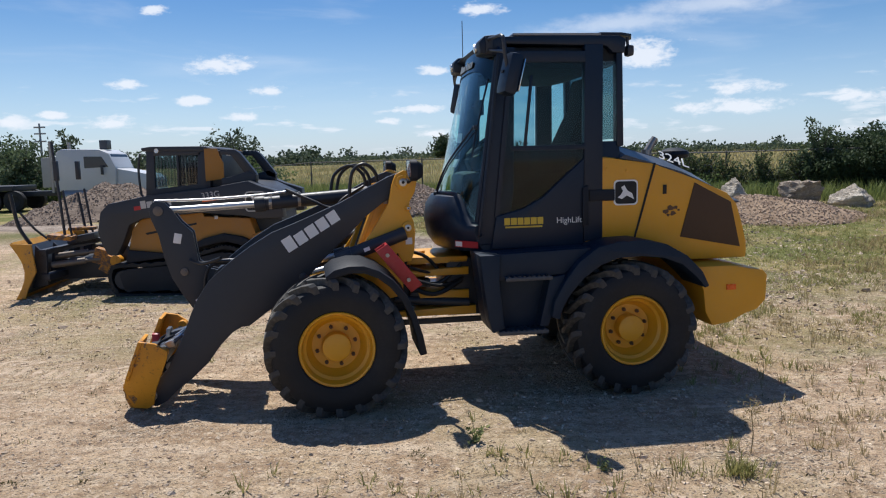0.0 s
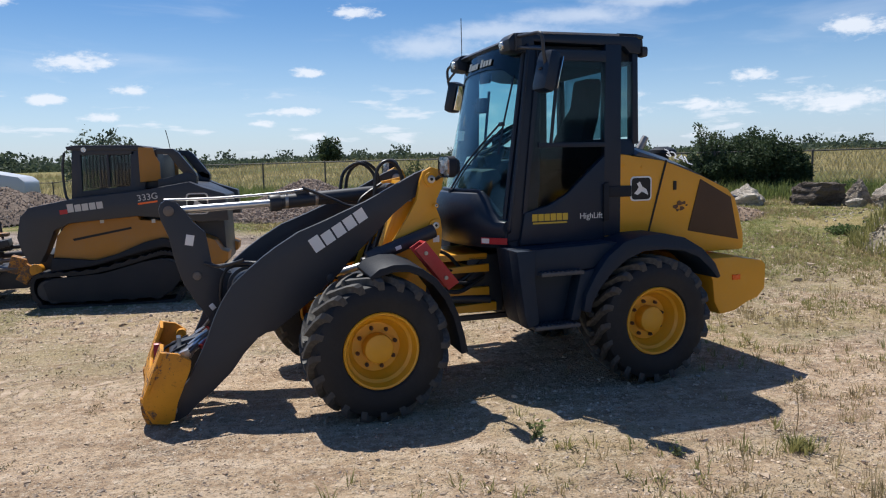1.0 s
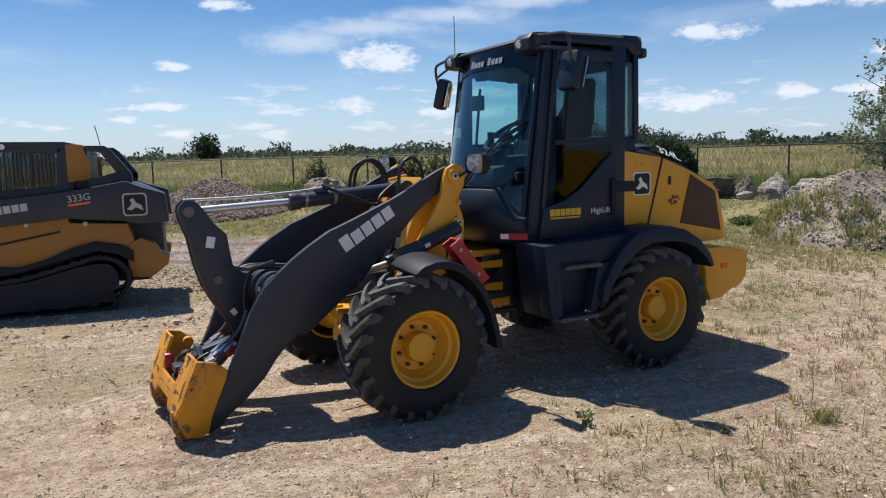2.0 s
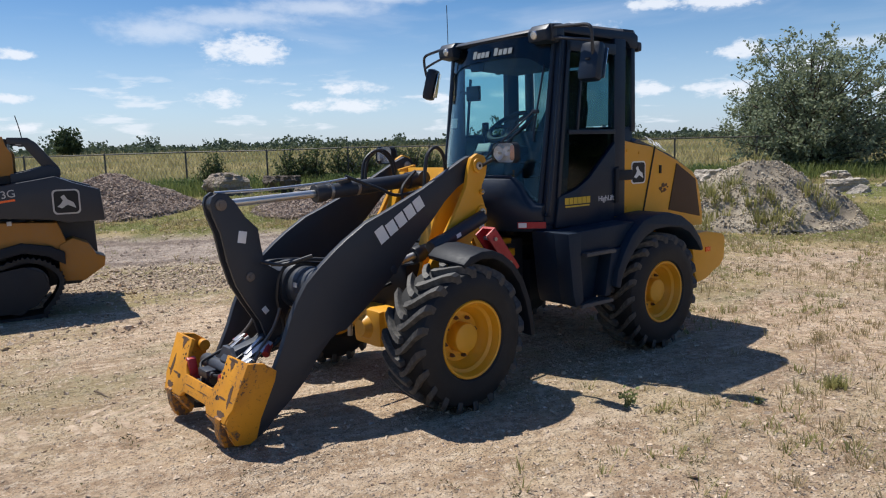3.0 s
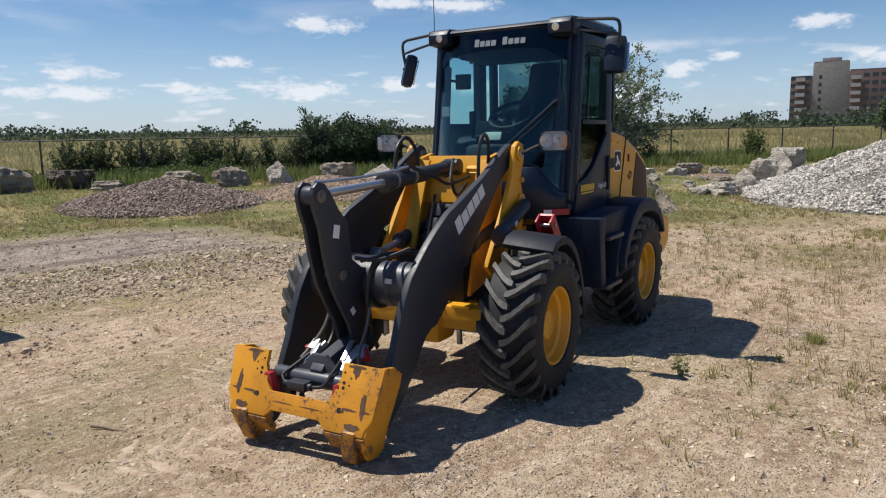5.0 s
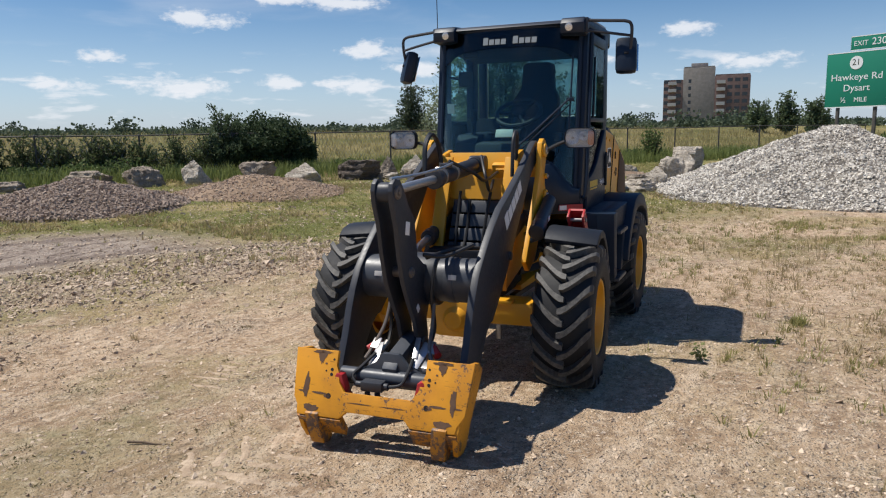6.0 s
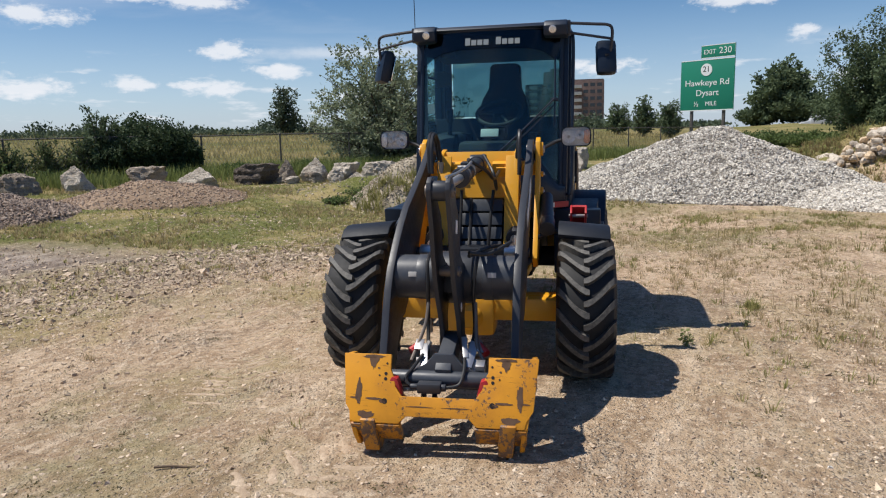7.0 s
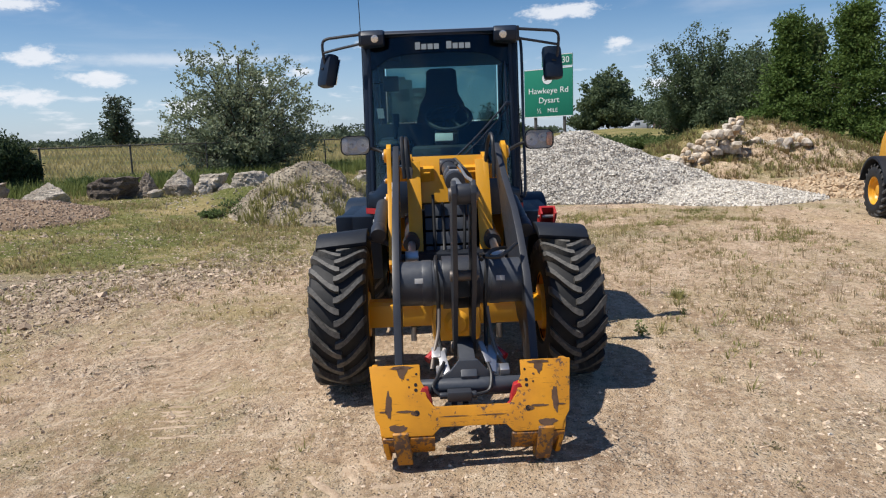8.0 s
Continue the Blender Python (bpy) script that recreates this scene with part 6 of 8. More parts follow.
# ---- compact track loader with a dozer blade ----
BLADEYELLOW = stained("worn_blade_paint", (0.62, 0.29, 0.02), (0.40, 0.19, 0.04), (0.16, 0.1, 0.06))
HOLEISH = paint("dusty_dark_filler", (0.012, 0.0135, 0.017), 0.7, 0.3, (0.05, 0.046, 0.042))
def build_track_loader():
    top = empty("track_loader", pose(-3.8, 11.6, 0.0, 0, 0, 0), "charcoal and yellow compact track loader with dozer blade", "track loader")

    def cp(name, bm, mat, parent=top, label=""):
        return part(name, bm, mat, parent, label)
    for s in (-1, 1):
        # rubber track round its rollers
        loop = [(-1.22, 0.05), (-1.20, 0.19), (-1.08, 0.27), (-0.4, 0.30), (0.30, 0.47), (0.52, 0.52), (0.74, 0.46), (0.88, 0.30), (0.86, 0.12), (0.70, -0.10), (0.52, -0.185), (-0.95, -0.185), (-1.15, -0.10)]
        pts = spline([(u, 0, z) for u, z in loop + loop[:1]], 8)[:-1]
        bm = bmesh.new()
        ring_o, ring_i = [], []
        n = len(pts)
        for i, p in enumerate(pts):
            d = (pts[(i + 1) % n] - pts[i - 1]).normalized()
            nrm = Vector((d.z, 0, -d.x))
            lug = 0.025 if i % 2 else 0.0
            ring_o.append([(p + nrm * -(0.012 + lug)) + Vector((0, y, 0)) for y in (s * 0.55, s * 0.98)])
            ring_i.append([(p + nrm * 0.03) + Vector((0, y, 0)) for y in (s * 0.55, s * 0.98)])
        vo = [[bm.verts.new(q) for q in r] for r in ring_o]
        vi = [[bm.verts.new(q) for q in r] for r in ring_i]
        for i in range(n):
            j = (i + 1) % n
            bm.faces.new((vo[i][0], vo[i][1], vo[j][1], vo[j][0]))
            bm.faces.new((vi[i][1], vi[i][0], vi[j][0], vi[j][1]))
            for k in (0, 1):
                bm.faces.new((vo[i][k], vo[j][k], vi[j][k], vi[i][k]))
        bmesh.ops.recalc_face_normals(bm, faces=bm.faces)
        tr = cp("track", bm, RUBBER, top, "black rubber track with lugs")
        for u in (-0.95, -0.62, -0.28, 0.06, 0.40):
            bm = bmesh.new()
            lathe(bm, [(0.0, -0.17), (0.10, -0.17), (0.12, -0.15), (0.12, 0.15), (0.10, 0.17), (0.0, 0.17)], (u, s * 0.77, -0.03), 20)
            cp("roller", bm, CHARCOAL, tr)
        bm = bmesh.new()
        lathe(bm, [(0.0, -0.19), (0.08, -0.19), (0.19, -0.17), (0.20, 0.15), (0.0, 0.17)], (0.56, s * 0.77, 0.24), 24)
        cp("sprocket", bm, CHARCOAL, tr)
        bm = bmesh.new()
        lathe(bm, [(0.0, -0.18), (0.14, -0.18), (0.16, -0.15), (0.16, 0.15), (0.0, 0.17)], (-1.02, s * 0.77, 0.05), 22)
        cp("idler", bm, CHARCOAL, tr)
        bm = bmesh.new()
        prism(bm, [(-0.95, 0.02), (-0.80, 0.20), (0.25, 0.22), (0.50, 0.10), (0.40, -0.02)], s * 0.60, s * 0.93, "y", 0.02)
        cp("track_frame", bm, CHARCOAL, tr)
        # Plate added to hide the rollers and keep the track side dark.
        bm = bmesh.new()
        prism(bm, [(-1.02, -0.08), (-1.08, 0.14), (-0.95, 0.22), (-0.30, 0.26), (0.24, 0.40), (0.50, 0.44), (0.70, 0.36), (0.76, 0.16), (0.60, -0.04), (0.40, -0.11), (-0.85, -0.12)], s * 0.945, s * 0.968, "y", 0.008)
        cp("track_filler", bm, HOLEISH, tr, "dusty dark plate added over the rollers")
        bm = bmesh.new()
        prism(bm, [(-0.98, 0.30), (-0.94, 0.50), (-0.40, 0.44), (-0.10, 0.52), (0.24, 0.66), (0.50, 0.72), (0.80, 0.66), (0.95, 0.58), (0.95, 0.42), (0.76, 0.54), (0.52, 0.60), (0.28, 0.55), (-0.4, 0.37)], s * 0.56, s * 0.93, "y", 0.015)
        cp("track_fender", bm, BLACKPLASTIC, tr, "dark fender over the track")
        # side panel, yellow, over the track
        bm = bmesh.new()
        prism(bm, [(-0.96, 0.46), (-0.88, 0.80), (-0.74, 0.96), (0.18, 1.08), (0.22, 0.98), (0.90, 0.94), (0.98, 0.70), (0.92, 0.56), (0.76, 0.60), (0.50, 0.64), (0.24, 0.58), (-0.10, 0.45), (-0.40, 0.38)], s * 0.55, s * 0.86, "y", 0.02)
        sp = cp("side_panel", bm, YELLOW_DULL, top, "yellow side panel over the track")
        bm = bmesh.new()
        prism(bm, [(-0.66, 0.72), (0.10, 0.86), (0.10, 0.89), (-0.68, 0.75)], s * 0.862, s * 0.866, "y")
        cp("panel_line", bm, HOLE, sp)
        for u, z in ((-0.28, 1.02), (0.40, 1.0)):
            bm = bmesh.new()
            box(bm, (u, s * 0.866, z - 0.04), (0.05, 0.006, 0.05), 0.001)
            cp("sticker", bm, LABEL, sp)
        # boom, charcoal
        bm = bmesh.new()
        prism(bm, [(-1.32, 0.62), (-1.36, 0.80), (-1.30, 1.08), (-1.18, 1.20), (-0.60, 1.31), (0.30, 1.40), (0.92, 1.50), (1.10, 1.42), (1.40, 1.32), (1.43, 0.94), (1.02, 0.93), (0.85, 0.98), (0.20, 1.04), (-0.68, 0.97), (-0.88, 0.88), (-1.0, 0.60), (-1.10, 0.42), (-1.24, 0.44)], s * 0.70, s * 0.945, "y", 0.018)
        boom = cp("boom", bm, CHARCOAL, top, "charcoal lift boom with white lettering blocks")
        mm = on_side(-0.46, -0.947, 1.19, 6) if s < 0 else Matrix.Translation((-0.46, 0.947, 1.19)) @ pose(0, 0, 0, 0, 0, 180) @ SIDE
        blocks(cp, LABEL, boom, 5, 0.08, 0.095, 0.015, mm, 0.003, 0.0, 0.2, "white lettering block")
        if s < 0:
            lettering("model_number", "333G", 0.125, LABEL, boom, on_side(0.36, -0.947, 1.30, 7), 0.002, "white model number")
            bm = bmesh.new()
            box(bm, (0.36, -0.947, 1.225), (0.26, 0.003, 0.025), 0, (0, -7, 0))
            cp("stripe", bm, ORANGE, boom)
            back, line, mark = bmesh.new(), bmesh.new(), bmesh.new()
            emblem(back, line, mark, on_side(1.02, -0.947, 1.19), 0.30)
            em = cp("emblem", back, HOLE, boom, "black rounded emblem with a white rim")
            cp("rim_line", line, LABEL, em)
            cp("mark", mark, LABEL, em)
            bm = bmesh.new()
            box(bm, (-0.74, -0.948, 1.13), (0.10, 0.003, 0.06), 0, (0, -6, 0))
            cp("sticker", bm, RED, boom)
        bm = bmesh.new()
        cyl(bm, (-0.3, s * 0.66, 0.62), (1.0, s * 0.66, 1.18), 0.05, n=16)
        cp("boom_cylinder", bm, CHARCOAL, boom)
        bm = bmesh.new()
        prism(bm, [(0.86, 0.22), (0.90, 0.66), (1.05, 0.74), (1.22, 0.66), (1.30, 0.52), (1.40, 0.48), (1.38, 0.36), (1.14, 0.20)], s * 0.50, s * 0.88, "y", 0.02)
        cp("tail_guard", bm, YELLOW_DULL, top, "yellow tail guard")
    # body
    bm = bmesh.new()
    prism(bm, [(-0.90, 0.15), (-0.95, 0.80), (-0.60, 1.05), (0.90, 1.10), (1.32, 1.10), (1.34, 0.30), (1.10, 0.12)], -0.56, 0.56, "y", 0.02)
    cp("body", bm, CHARCOAL, top, "dark machine body")
    bm = bmesh.new()
    prism(bm, [(0.26, 1.42), (0.26, 1.97), (0.46, 1.96), (0.46, 1.42)], -0.60, 0.60, "y", 0.015)
    for s in (-1, 1):
        prism(bm, [(0.46, 1.975), (0.68, 1.97), (0.76, 1.91), (0.99, 1.60), (1.00, 1.50), (0.86, 1.54), (0.62, 1.885), (0.46, 1.90)], s * 0.56, s * 0.68, "y", 0.01)
        prism(bm, [(0.46, 1.54), (0.60, 1.56), (0.88, 1.64), (1.0, 1.58), (0.98, 1.44), (0.46, 1.42)], s * 0.56, s * 0.70, "y", 0.01)
    rc = cp("rear_cowl", bm, CHARCOAL, top, "charcoal rear cowl")
    for s in (-1, 1):
        bm = bmesh.new()
        prism(bm, [(0.22, 1.50), (0.22, 1.995), (0.42, 1.985), (0.44, 1.88), (0.50, 1.78), (0.50, 1.53)], s * 0.655, s * 0.69, "y", 0.008)
        cp("cowl_panel", bm, YELLOW_DULL, rc, "yellow cowl panel")
        bm = bmesh.new()
        box(bm, (0.58, s * 0.67, 1.91), (0.06, 0.012, 0.06), 0.004)
        cp("sticker", bm, LABEL, rc)
    bm = bmesh.new()
    prism(bm, [(0.62, 1.10), (0.66, 1.50), (1.0, 1.46), (1.36, 1.28), (1.36, 1.0)], -0.60, 0.60, "y", 0.02)
    cp("engine_cover", bm, CHARCOAL, top)
    # cab: roof, posts and barred side windows
    bm = bmesh.new()
    prism(bm, [(-0.74, 2.02), (-0.72, 1.97), (0.30, 1.95), (0.32, 2.0), (0.2, 2.03), (-0.6, 2.04)], -0.68, 0.68, "y", 0.012)
    prism(bm, [(-0.70, 1.05), (-0.72, 1.30), (0.28, 1.40), (0.28, 1.05)], -0.66, 0.66, "y", 0.015)
    cab = cp("cab", bm, CHARCOAL, top, "charcoal cab with barred side windows")
    for s in (-1, 1):
        bm = bmesh.new()
        prism(bm, [(-0.71, 1.28), (-0.66, 1.98), (-0.55, 1.98), (-0.56, 1.46), (-0.56, 1.40), (0.08, 1.46), (0.12, 1.94), (0.30, 1.97), (0.28, 1.36)], s * 0.62, s * 0.67, "y", 0.006)
        box(bm, (-0.2, s * 0.645, 1.70), (0.03, 0.04, 0.50), 0.005)
        box(bm, (-0.2, s * 0.645, 1.935), (0.72, 0.05, 0.07), 0.005)
        cp("side_frame", bm, CHARCOAL, cab)
        bm = bmesh.new()
        prism(bm, [(-0.56, 1.42), (-0.55, 1.92), (0.12, 1.92), (0.08, 1.46)], s * 0.628, s * 0.634, "y")
        cp("side_window", bm, TINT, cab, "tinted side window")
        for k in range(13):
            bm = bmesh.new()
            u = -0.50 + k * 0.047
            cyl(bm, (u, s * 0.65, 1.44 + 0.005 * k), (u + 0.004, s * 0.65, 1.90), 0.004, n=6)
            cp("window_bar", bm, CHARCOAL, cab)
        bm = bmesh.new()
        cyl(bm, (-0.50, s * 0.67, 1.975), (-0.50, s * 0.69, 1.975), 0.035, n=16)
        cp("side_lamp", bm, LAMP, cab)
    bm = bmesh.new()
    prism(bm, [(-0.60, 1.32), (0.60, 1.32), (0.60, 1.94), (-0.60, 1.94)], -0.69, -0.684, "x")
    cp("windscreen", bm, GLASS, cab, "tinted windscreen")
    bm = bmesh.new()
    box(bm, (0.24, 0, 1.62), (0.05, 1.24, 0.66), 0.01)
    cp("cab_back", bm, INTERIOR, cab)
    bm = bmesh.new()
    box(bm, (-0.15, 0, 1.5), (0.16, 0.5, 0.6), 0.05)
    cp("seat", bm, SEATCLOTH, cab)
    bm = bmesh.new()
    tube(bm, [(0.62, -0.5, 1.96), (0.60, -0.5, 2.1), (0.57, -0.5, 2.24)], 0.006, 6, 2)
    cp("antenna", bm, HOSE, cab)
    bm = bmesh.new()
    tube(bm, [(-0.76, -0.66, 1.94), (-0.80, -0.66, 1.7), (-0.78, -0.66, 1.32), (-0.70, -0.66, 1.28)], 0.018, 8, 3)
    cp("grab_bar", bm, CHARCOAL, cab)
    # dozer blade: curved mouldboard set square across, with its carrier
    rows = []
    for v in (-1.10, -0.55, 0.0, 0.55, 1.15):
        sweep = 0.26 * (v + 1.1) / 2.2
        rows.append([(-2.58 + 0.18 * math.sin(math.pi * f) - 0.02 * f - sweep, v, -0.19 + 0.84 * f) for f in (0, 0.1, 0.2, 0.35, 0.5, 0.65, 0.8, 0.92, 1.0)])
    bm = bmesh.new()
    grid_sheet(bm, rows, 0.04)
    blade = cp("dozer_blade", bm, BLADEYELLOW, top, "worn yellow curved dozer blade")
    for v, row in ((-1.115, rows[0]), (1.13, rows[-1])):
        bm = bmesh.new()
        prism(bm, [(u, z) for u, _, z in row] + [(row[-1][0] + 0.32, 0.64), (row[-1][0] + 0.33, 0.50), (row[4][0] + 0.17, 0.23), (row[0][0] + 0.20, -0.02), (row[0][0] + 0.15, -0.17)], v, v + 0.03, "y", 0.004)
        cp("end_plate", bm, BLADEYELLOW, blade, "yellow end plate of the blade")
    bm = bmesh.new()
    grid_sheet(bm, [[(u + 0.05, v * 0.97, z) for u, v, z in row[1:-1]] for row in rows], 0.02)
    cp("blade_back", bm, CHARCOAL, blade, "dark steel back of the blade")
    bm = bmesh.new()
    for v in (-0.9, -0.4, 0.1, 0.6):
        prism(bm, [(-2.44, -0.05), (-2.20, 0.0), (-2.18, 0.45), (-2.34, 0.60)], v, v + 0.04, "y", 0.004)
    box(bm, (-2.22, 0, 0.50), (0.12, 1.9, 0.08), 0.01)
    box(bm, (-2.20, 0, 0.12), (0.14, 1.9, 0.10), 0.01)
    cp("blade_rib", bm, CHARCOAL, blade, "dark blade ribs")
    bm = bmesh.new()
    prism(bm, [(-2.2, 0.0), (-2.2, 0.34), (-1.5, 0.30), (-1.25, 0.55), (-1.10, 0.50), (-1.15, 0.12), (-1.5, 0.02)], -0.42, 0.42, "y", 0.03)
    cp("blade_carrier", bm, CHARCOAL, blade, "dark blade carrier")
    for v, z, tw in ((-0.62, 0.40, 14), (0.62, 0.40, -14), (-0.2, 0.56, 0), (-0.75, 0.28, 10)):
        bm = bmesh.new()
        cyl(bm, (-2.2, v, z), (-1.75, v * 0.8, z + 0.04), 0.05, n=14)
        cyl(bm, (-1.75, v * 0.8, z + 0.04), (-1.35, v * 0.6, z + 0.06), 0.03, n=12)
        cp("blade_cylinder", bm, OLDSTEEL if abs(v) > 0.3 else CHARCOAL, blade, "blade hydraulic cylinder")
    for u, v, z, s3, r in ((-2.05, -0.66, 0.70, (0.34, 0.30, 0.07), 8), (-1.85, -0.3, 0.66, (0.30, 0.30, 0.10), -10), (-1.55, -0.45, 0.36, (0.24, 0.20, 0.24), 20), (-1.42, -0.55, 0.25, (0.16, 0.16, 0.26), 35), (-2.0, -0.1, 0.78, (0.4, 0.2, 0.05), 0)):
        bm = bmesh.new()
        box(bm, (u, v, z), s3, 0.012, (0, r, 12))
        cp("carrier_bracket", bm, CHIPPED if s3[2] != 0.10 else CHARCOAL, blade)
    bm = bmesh.new()
    cyl(bm, (-1.28, -0.62, 0.30), (-1.28, -0.50, 0.30), 0.09, n=18, bevel=0.01)
    cp("pivot", bm, YELLOW_WORN, blade)
    # laser masts
    for u, v, z0, z1 in ((-2.02, -0.62, 0.66, 2.15), (-2.10, 0.2, 0.66, 1.35)):
        bm = bmesh.new()
        cyl(bm, (u, v, z0), (u - 0.09, v, z1), 0.022, n=10)
        cyl(bm, (u + 0.11, v, z0), (u + 0.02, v, z0 + 0.75), 0.018, n=10)
        box(bm, (u - 0.055, v, z0 + 1.05), (0.06, 0.07, 0.3), 0.01)
        cp("mast", bm, CHARCOAL, blade, "thin dark sensor mast on the blade")
    bm = bmesh.new()
    tube(bm, [(-2.40, -0.9, 0.62), (-2.56, -0.9, 0.9), (-2.64, -0.9, 1.38)], 0.028, 10, 4)
    tube(bm, [(-2.15, -0.8, 0.66), (-2.35, -0.85, 0.85), (-2.52, -0.9, 1.1)], 0.018, 8, 4)
    cp("hose_stand", bm, HOSE, blade)
    return top


track_loader = build_track_loader()

# ---- heaps, boulders, plants, fence ----
rng = random.Random(7)
nrg = np.random.default_rng(11)


def mesh_np(name, verts, faces, mat, smooth=False):
    me = bpy.data.meshes.new(name)
    me.from_pydata(verts.tolist() if isinstance(verts, np.ndarray) else verts, [], faces.tolist() if isinstance(faces, np.ndarray) else faces)
    me.materials.append(mat)
    if smooth:
        me.polygons.foreach_set("use_smooth", [True] * len(me.polygons))
    return me


def rand_rot(n):
    q = nrg.normal(size=(n, 4))
    q /= np.linalg.norm(q, axis=1)[:, None]
    w, x, y, z = q.T
    return np.stack([np.stack([1 - 2 * (y * y + z * z), 2 * (x * y - z * w), 2 * (x * z + y * w)], 1),
                     np.stack([2 * (x * y + z * w), 1 - 2 * (x * x + z * z), 2 * (y * z - x * w)], 1),
                     np.stack([2 * (x * z - y * w), 2 * (y * z + x * w), 1 - 2 * (x * x + y * y)], 1)], 1)


def stones(centres, sizes, flat=0.7):
    """Many chipped stones: uneven eight-faced lumps, one mesh."""
    n = len(centres)
    star = np.array([(1, 0.3, 0.2), (-0.25, 1, -0.3), (-1, -0.25, 0.3), (0.3, -1, -0.2), (0.1, 0.15, 0.95), (-0.1, 0.1, -0.95)], float) * 0.56
    v = star[None] + nrg.uniform(-0.24, 0.24, size=(n, 6, 3))
    v *= (sizes[:, None] * nrg.uniform(0.65, 1.25, size=(n, 3)))[:, None, :]
    v = np.einsum("nij,nkj->nki", rand_rot(n), v)
    v[:, :, 2] *= flat
    v += np.asarray(centres)[:, None, :]
    f = np.array([(0, 1, 4), (1, 2, 4), (2, 3, 4), (3, 0, 4), (1, 0, 5), (2, 1, 5), (3, 2, 5), (0, 3, 5)])
    faces = (np.arange(n)[:, None, None] * 6 + f[None]).reshape(-1, 3)
    return v.reshape(-1, 3), faces


def leaves(centres, size, droop=0.0, aspect=0.5):
    """Many small pointed leaves, folded along the middle, one mesh."""
    n = len(centres)
    leaf = np.array([(0, 0, 0), (0.5, aspect * 0.5, 0.06), (1.0, 0, -0.02), (0.5, -aspect * 0.5, 0.06)], float)
    v = leaf[None] * (size * nrg.uniform(0.6, 1.4, n))[:, None, None]
    v = np.einsum("nij,nkj->nki", rand_rot(n), v)
    v[:, :, 2] -= droop * np.abs(v[:, :, 0])
    v += np.asarray(centres)[:, None, :]
    f = (np.arange(n)[:, None] * 4)
    faces = np.concatenate([f + np.array([0, 1, 2]), f + np.array([0, 2, 3])])
    return v.reshape(-1, 3), faces


def blades(centres, height, width, lean=0.5, per=1):
    """Grass blades: tapered bent strips of two triangles and a tip."""
    c = np.repeat(np.asarray(centres), per, axis=0)
    n = len(c)
    h = np.repeat(np.broadcast_to(height, (len(centres),)), per) * nrg.uniform(0.5, 1.25, n)
    a = nrg.uniform(0, 2 * np.pi, n)
    out = np.stack([np.cos(a), np.sin(a), np.zeros(n)], 1)
    side = np.stack([-np.sin(a), np.cos(a), np.zeros(n)], 1) * (width * nrg.uniform(0.6, 1.3, n))[:, None]
    c = c + out * (nrg.uniform(0, 0.06, n) * (1 if per > 1 else 0))[:, None]
    le = (lean * nrg.uniform(0.1, 1.0, n) * h)[:, None]
    up = np.array([0, 0, 1.0])
    b0, b1 = c - side, c + side
    m0 = c + up * (h * 0.6)[:, None] + out * le * 0.4 - side * 0.7
    m1 = m0 + side * 1.4
    tip = c + up * h[:, None] + out * le
    v = np.stack([b0, b1, m1, m0, tip], 1).reshape(-1, 3)
    f = np.arange(n)[:, None] * 5
    quads = (f + np.array([0, 1, 2, 3])).tolist()
    tris = (f + np.array([3, 2, 4])).tolist()
    return v, quads + tris


def heap(name, x, y, r, h, mat, label, stone_mat=None, count=0, size=0.08, stretch=1.0, turn=0.0, rough=0.12, power=1.0, category="gravel pile", group="heaps in the yard"):
    """A mound with an uneven outline, thickly covered with its own stones."""
    ca, sa = math.cos(radians(turn)), math.sin(radians(turn))
    seed = x * 1.7 + y

    def hz(a, f):
        px, py = f * r * math.cos(a) * stretch, f * r * math.sin(a)
        wx, wy = x + px * ca - py * sa, y + px * sa + py * ca
        k = 1 - min(1.0, f * (1 + 0.15 * noise.noise((2 * math.cos(a) + seed, 2 * math.sin(a), 0.0)))) ** (1.15 * power)
        z = h * (k ** 1.08) * (1 + 0.10 * noise.noise((wx * 0.9, wy * 0.9, seed)))
        z += rough * h * noise.noise((wx * 2.3, wy * 2.3, seed)) * min(1, k * 3)
        return wx, wy, ground_z(wx, wy) + z - 0.06 * (f > 0.97) + 0.0
    rings, n = 18, 56
    verts = [hz(0, 0)]
    for i in range(1, rings + 1):
        verts += [hz(2 * math.pi * k / n, i / rings) for k in range(n)]
    faces = [(0, 1 + k, 1 + (k + 1) % n) for k in range(n)]
    for i in range(rings - 1):
        a, b = 1 + i * n, 1 + (i + 1) * n
        faces += [(a + k, b + k, b + (k + 1) % n, a + (k + 1) % n) for k in range(n)]
    ob = tagged(new(name, mesh_np(name, verts, faces, mat, True)), label, category, group)
    if count:
        pts = []
        for _ in range(count):
            f = math.sqrt(rng.random()) * 1.06
            pts.append(Vector(hz(rng.random() * 2 * math.pi, min(f, 1.06))) + Vector((0, 0, size * 0.12)))
        v, fc = stones(np.array(pts), size * nrg.uniform(0.55, 1.35, count), 0.95)
        st = new("stone_cover", mesh_np("stone_cover", v, fc, stone_mat or mat))
        st.parent = ob
        tagged(st, kind="stuff")
    return ob, hz


